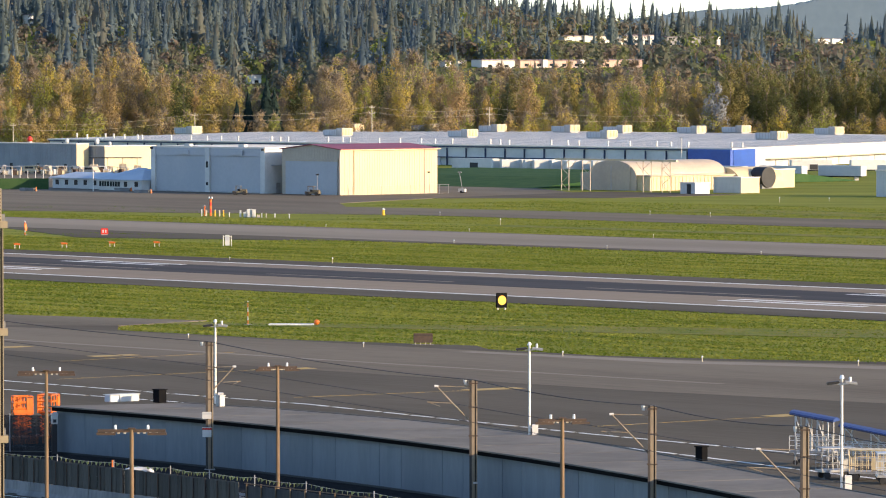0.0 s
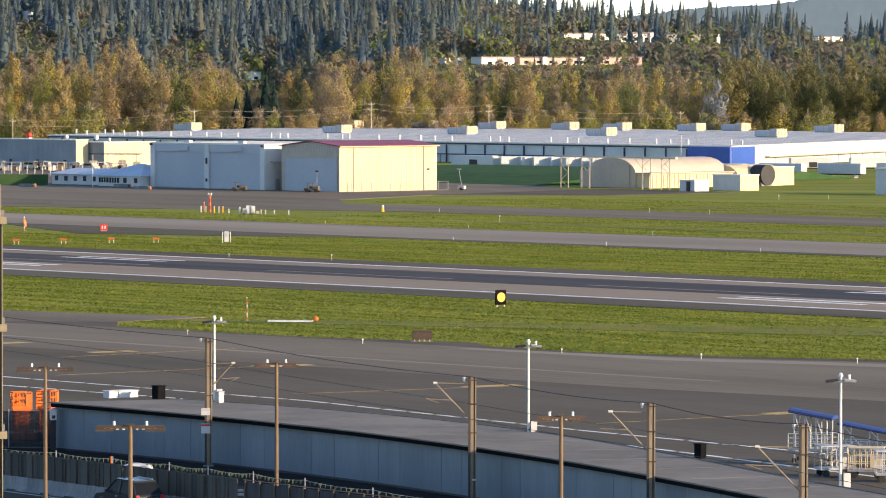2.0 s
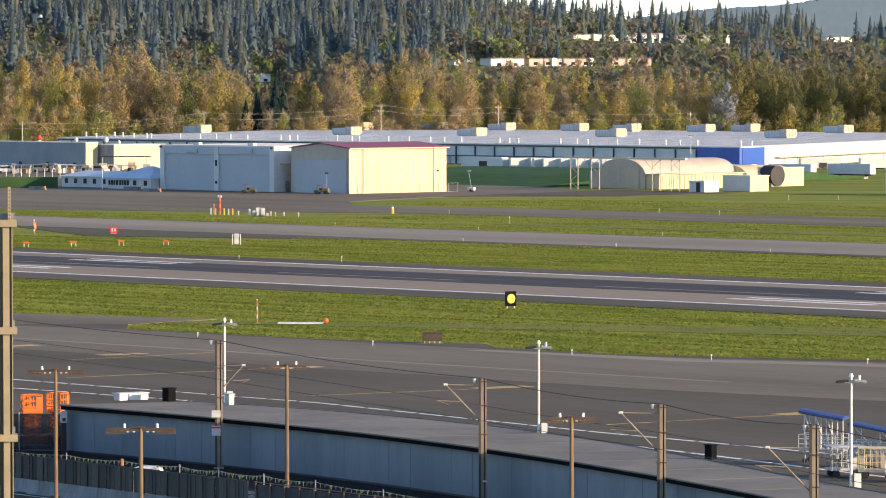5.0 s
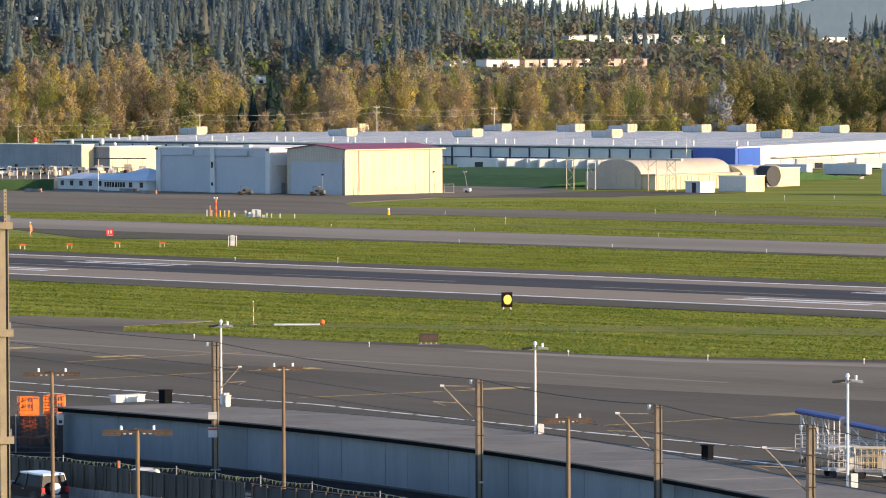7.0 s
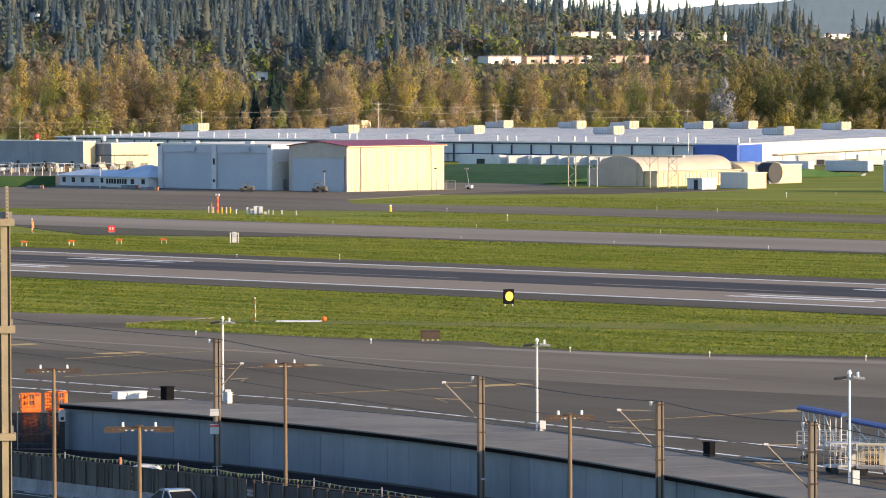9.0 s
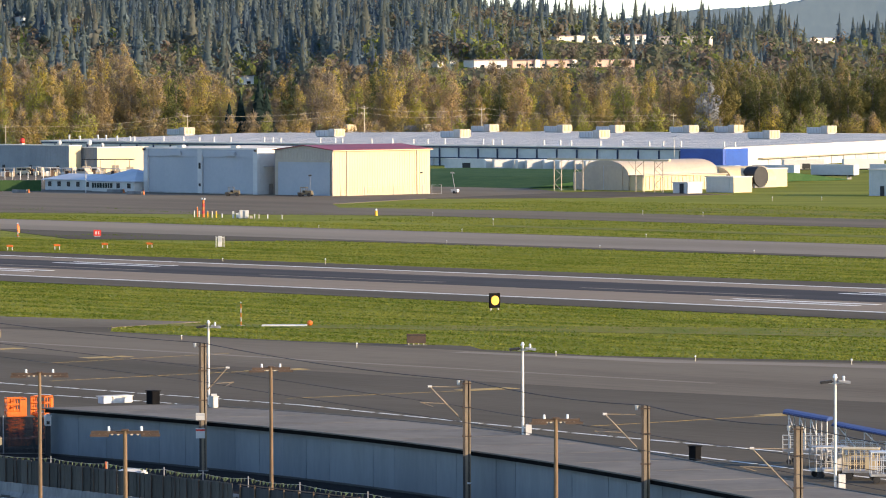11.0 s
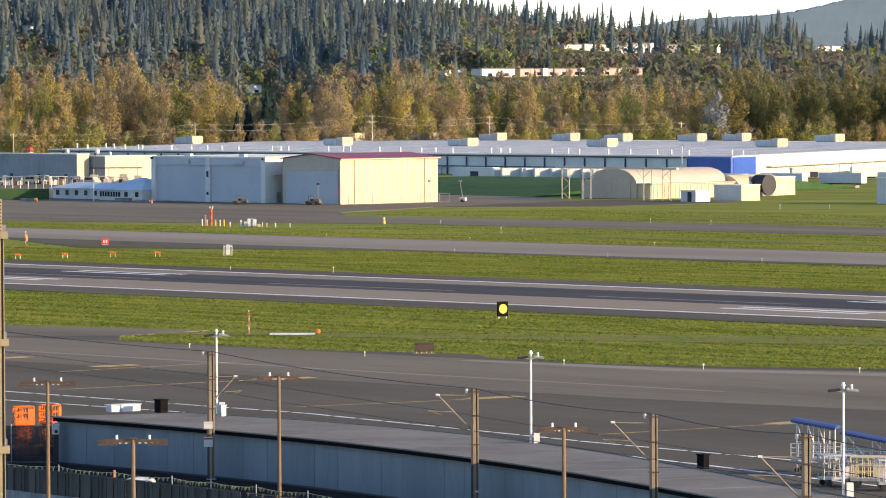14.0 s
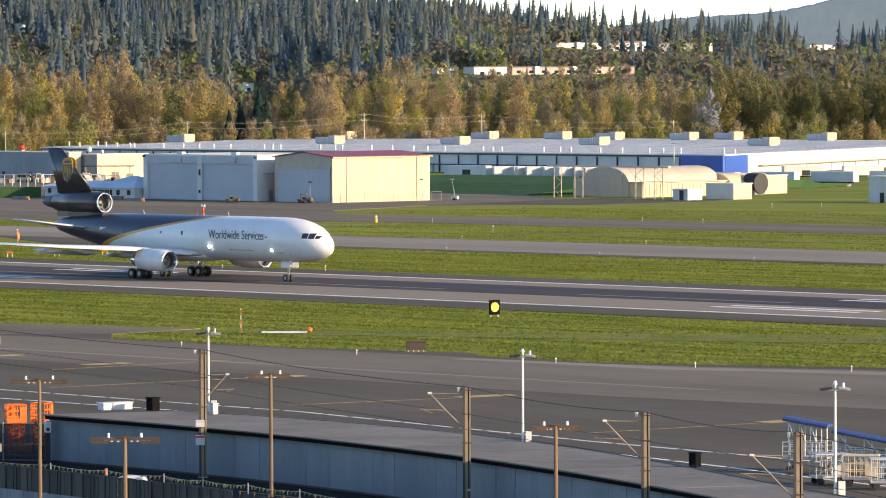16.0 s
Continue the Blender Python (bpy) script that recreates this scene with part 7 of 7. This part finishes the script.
for s, o, turn, m in ((-1058, 822, 60, "white_metal"), (-1052, 845, 10, "beige"), (-1046, 848, 40, "white_metal"), (-1070, 815, 20, "grey_metal"), (-1040, 840, 0, "tan_metal"), (-1085, 818, 80, "galv"), (-1063, 838, 15, "cream_metal")):
    parked_van(s, o, turn, m, "parked work van in the freight yard")
for k in range(4):
    c = thing("crate_stack", field(-1072 + k * 9, 846 - k * 2.5, 0, 15 * k), "stack of tan crates and scrap in the freight yard", "crates", "yard crates")
    for j in range(3):
        part("crate", box(-1.0 + 0.15 * j, 1.0 - 0.2 * j, -0.6, 0.6, j * 0.7, j * 0.7 + 0.67, bevel=0.03), M[("tan_metal", "rust", "galv")[(j + k) % 3]], c)
def pallet_rack(s, o, turn, label):
    """A low open shelter: posts, a flat top and goods under it."""
    r = thing("yard_rack", field(s, o, 0, turn), label, "rack", "yard racks")
    for x in (-2.4, 0, 2.4):
        for y in (-0.8, 0.8):
            part("post", rod((x, y, 0), (x, y, 2.2), 0.09, n=6), M["tan_metal"], r)
    part("rack_top", box(-2.7, 2.7, -1.0, 1.0, 2.2, 2.34), M["galv"], r)
    for k, m in enumerate(("tan_metal", "white_metal", "rust", "cream_metal")):
        part("load", box(-2.2 + k * 1.15, -1.2 + k * 1.15, -0.6, 0.6, 0.02, 1.1 + 0.3 * (k % 3), bevel=0.04), M[m], r)
    return r


for k in range(12):
    pallet_rack(-1090 + k * 7.2, 826 + 9 * math.sin(k * 2.1) + k * 1.2, 40 + 25 * math.sin(k * 1.3), "pale open rack of crates in the freight yard")
aw = thing("yard_awning", field(-1052, 858, 0, 42), "flat black awning on posts in the freight yard", "awning")
part("awning_top", box(-7, 7, -1.5, 1.5, 4.0, 4.25), M["black"], aw)
for x in (-6, -2, 2, 6):
    part("post", rod((x, -1.2, 0), (x, -1.2, 4.0), 0.12, n=6), M["tan_metal"], aw)
    part("load", box(x - 1.1, x + 0.9, -0.5, 1.2, 0.01, 2.2 + 0.4 * math.sin(x), bevel=0.05), M["tan_metal"], aw)
yf = thing("yard_fence", field(-1100, 800), "pale post fence along the freight yard", "fence")
for k in range(30):
    part("post", rod((k * 3.2, 0, 0), (k * 3.2, 0, 2.2), 0.09, n=6), M["pole_paint"], yf)
part("rail", rod((0, 0, 2.1), (93, 0, 2.1), 0.05, n=6), M["pole_paint"], yf)
rp = thing("yard_lamp", field(-893.5, 722), "pale yard lamp post by the offices", "lamp post")
part("post", rod((0, 0, 0), (0, 0, 4.6), 0.12, 0.09), M["pole_paint"], rp)
part("lamp_head", box(-0.9, 0.2, -0.15, 0.15, 4.6, 4.75), M["galv"], rp)
far = thing("lamp_post", field(-975, 1010 - 12), "thin lamp post before the warehouse", "lamp post")
part("post", rod((0, 0, 0), (0, 0, 9.0), 0.12, 0.08), M["pole_paint"], far)
part("lamp_head", box(-1.0, 1.0, -0.15, 0.15, 9.0, 9.15), M["galv"], far)
for k in range(14):
    s = thing("steel_stack", field(-742 + (k % 7) * 2.6, 868 + (k // 7) * 6, 0, 8), "grey stacked pipe bundle on the grass", "pipe stack", "pipe stacks")
    part("bundle", box(-1.2, 1.2, -2.2, 2.2, 0.1, 0.9 + 0.2 * (k % 3), bevel=0.1), M["galv"], s)
    part("skid", box(-1.3, 1.3, -1.8, -1.6, 0, 0.099), M["rust"], s)
# ---------- cars on the road ----------
def car(kind, paint, roof_paint, label):
    suv = kind != "sedan"
    H = 1.78 if suv else 1.47
    L = 2.1
    c = thing("car", Matrix.Translation((0, 0, -300)), label, "car")
    belt, hood, tail = (1.05, 1.0, 1.05) if suv else (0.92, 0.86, 0.94)
    prof = [(-L, 0.42), (-L + 0.05, tail - 0.1), (-L + 0.12, belt), (0.75, belt), (1.0, hood + 0.03), (L - 0.25, hood - 0.08), (L - 0.04, 0.72), (L, 0.42), (L - 0.15, 0.28), (-L + 0.15, 0.28)]
    rings = []
    for y, sc in ((-0.92, 0.955), (-0.90, 0.985), (-0.84, 1.0), (0.84, 1.0), (0.90, 0.985), (0.92, 0.955)):
        rings.append([Vector((x * (0.985 if abs(y) > 0.9 else 1), y, 0.65 + (z - 0.65) * sc)) for x, z in prof])
    part("body", loft(rings), paint, c, smooth=False)
    if kind == "box":
        cab = [(-L + 0.12, belt), (-L + 0.22, H - 0.1), (0.45, H - 0.06), (0.85, belt)]
    elif suv:
        cab = [(-L + 0.16, belt), (-L + 0.62, H - 0.1), (0.15, H - 0.04), (1.0, belt)]
    else:
        cab = [(-L + 0.75, belt), (-L + 1.35, H - 0.05), (0.05, H - 0.02), (1.0, belt)]
    ring = lambda y, k: [Vector((x, y * (1 if z == belt else k), z)) for x, z in cab]
    part("glasshouse", loft([ring(-0.84, 0.84), ring(-0.8, 0.84), ring(0.8, 0.84), ring(0.84, 0.84)]), M["car_glass"], c, "dark tinted windows")
    (xr0, zr0), (xr1, zr1) = cab[1], cab[2]
    part("roof", loft([[Vector((x + dx, y, z + dz)) for dx, dz in ((0.0, 0),)] [0:1] + [Vector((x, y, z + 0.10)), Vector((x, -y, z + 0.10)), Vector((x, -y, z))] for x, z, y in ((xr0 - 0.06, zr0 - 0.02, 0.68), (xr0 + 0.3, zr0 + 0.0, 0.71), (xr1, zr1 - 0.03, 0.71), (xr1 + 0.12, zr1 - 0.1, 0.66))]), roof_paint, c)
    for y in (-1, 1):
        for (xa, za), (xb, zb) in ((cab[0], cab[1]), (cab[3], cab[2]), ((-0.35, belt), (-0.4, zr1 - 0.02))):
            part("pillar", rod((xa, y * 0.845, za), (xb, y * 0.71, zb + 0.02), 0.05, n=5), paint, c)
        part("tail_light", box(-L - 0.02, -L + 0.12, y * 0.78 - 0.11, y * 0.78 + 0.11, belt - 0.32, belt - 0.02, bevel=0.02), M["tail_glow"], c, "red tail light")
        part("headlight", box(L - 0.22, L - 0.02, y * 0.66 - 0.18, y * 0.66 + 0.18, 0.62, 0.8, bevel=0.03), M["lens"], c)
        part("mirror", box(0.55, 0.75, y * 1.0 - 0.1, y * 1.0 + 0.1, belt, belt + 0.16, bevel=0.03), paint, c)
        part("sill", box(-1.0, 1.0, y * 0.93 - 0.02, y * 0.93 + 0.02, 0.28, 0.42), M["black"], c)
        part("door_handle", box(-0.3, -0.1, y * 0.935 - 0.015, y * 0.935 + 0.015, belt - 0.18, belt - 0.13), M["galv"], c)
        for x in (-1.28, 1.28):
            part("wheel_arch", rod((x, y * 0.80, 0.38), (x, y * 0.925, 0.38), 0.42, n=20), M["black"], c)
            w = part("wheel", rod((x, y * 0.72, 0.36), (x, y * 0.94, 0.36), 0.36, n=24), M["tyre"], c)
            part("rim", rod((x, y * 0.90, 0.36), (x, y * 0.955, 0.36), 0.2, n=16), M["rust"], w)
    part("rear_bumper", box(-L - 0.1, -L + 0.1, -0.86, 0.86, 0.36, 0.6, bevel=0.04), M["black"] if suv else paint, c)
    part("plate_bar", box(-L - 0.125, -L - 0.102, -0.26, 0.26, 0.64 if not suv else 0.45, 0.78 if not suv else 0.58), M["white_metal"], c, "pale blank plate")
    if kind == "box":
        sp = part("spare_wheel", rod((-L - 0.26, 0.12, 0.98), (-L - 0.06, 0.12, 0.98), 0.37, n=24), M["tyre"], c)
        part("spare_cover", rod((-L - 0.29, 0.12, 0.98), (-L - 0.262, 0.12, 0.98), 0.30, n=20), M["lens"], sp, "pale spare wheel cover")
    elif suv:
        part("rear_badge", box(-L - 0.07, -L + 0.05, -0.5, 0.5, 0.78, 0.86), M["galv"], c)
        for y in (-0.62, 0.62):
            part("roof_rail", rod((xr0 + 0.1, y, zr0 + 0.14), (xr1 - 0.1, y, zr1 + 0.12), 0.025, n=6), M["galv"], c)
    return c


M["car_dark"] = mat("car_dark", (0.018, 0.022, 0.030), (0.022, 0.026, 0.034), size=2, rough=0.25, spec=0.12)
M["car_maroon"] = mat("car_maroon", (0.022, 0.014, 0.018), (0.028, 0.018, 0.022), size=2, rough=0.25, spec=0.12)
M["car_silver"] = mat("car_silver", (0.26, 0.30, 0.34), (0.24, 0.28, 0.32), size=2, rough=0.25, metal=0.5)
M["car_roof"] = mat("car_roof", (0.70, 0.71, 0.72), (0.64, 0.65, 0.66), size=2, rough=0.3)
M["tail_glow"] = mat("tail_light", (0.45, 0.02, 0.02), (0.40, 0.02, 0.02), size=0.3, rough=0.3)
CARS = [(car("suv", M["car_dark"], M["car_dark"], "dark blue sport utility car driving on the road"), 7.8, 2.5, 17.2, 2.3),
        (car("box", M["car_maroon"], M["car_roof"], "dark boxy off-road car with a white roof and spare wheel"), 6.1, 7.0, 15.7, 2.3),
        (car("sedan", M["car_silver"], M["car_silver"], "silver-blue sedan car driving on the road"), 19.7, 9.0, 16.0, 2.3)]


# ---------- what moves ----------
def motions():
    # the freighter rolls along the runway's centre line
    s_at = lambda t: -503.5 - 53.0 * (16 - t) + 1.3 * (16 - t) ** 2
    walk(JET, [(t, field(s_at(t), 441.5, 0.06)) for t in (0, 0.1, 1, 2, 3, 4, 5, 6, 7, 8, 9, 10, 11, 12, 13, 14, 14.5, 15, 15.5, 15.9, 16)])
    # the cars pass on the road, away from the camera to its far end
    turn = math.degrees(math.atan2(-ROAD_DIR.y, -ROAD_DIR.x))
    for ob, along, t0, speed, out in CARS:
        walk(ob, [(t, pose(*road_xy(along + speed * (t0 - t), out), LEVEL + 0.025, 0, 0, turn)) for t in (0, 0.1, 2, 4, 6, 8, 10, 12, 14, 15.9, 16)])


motions()
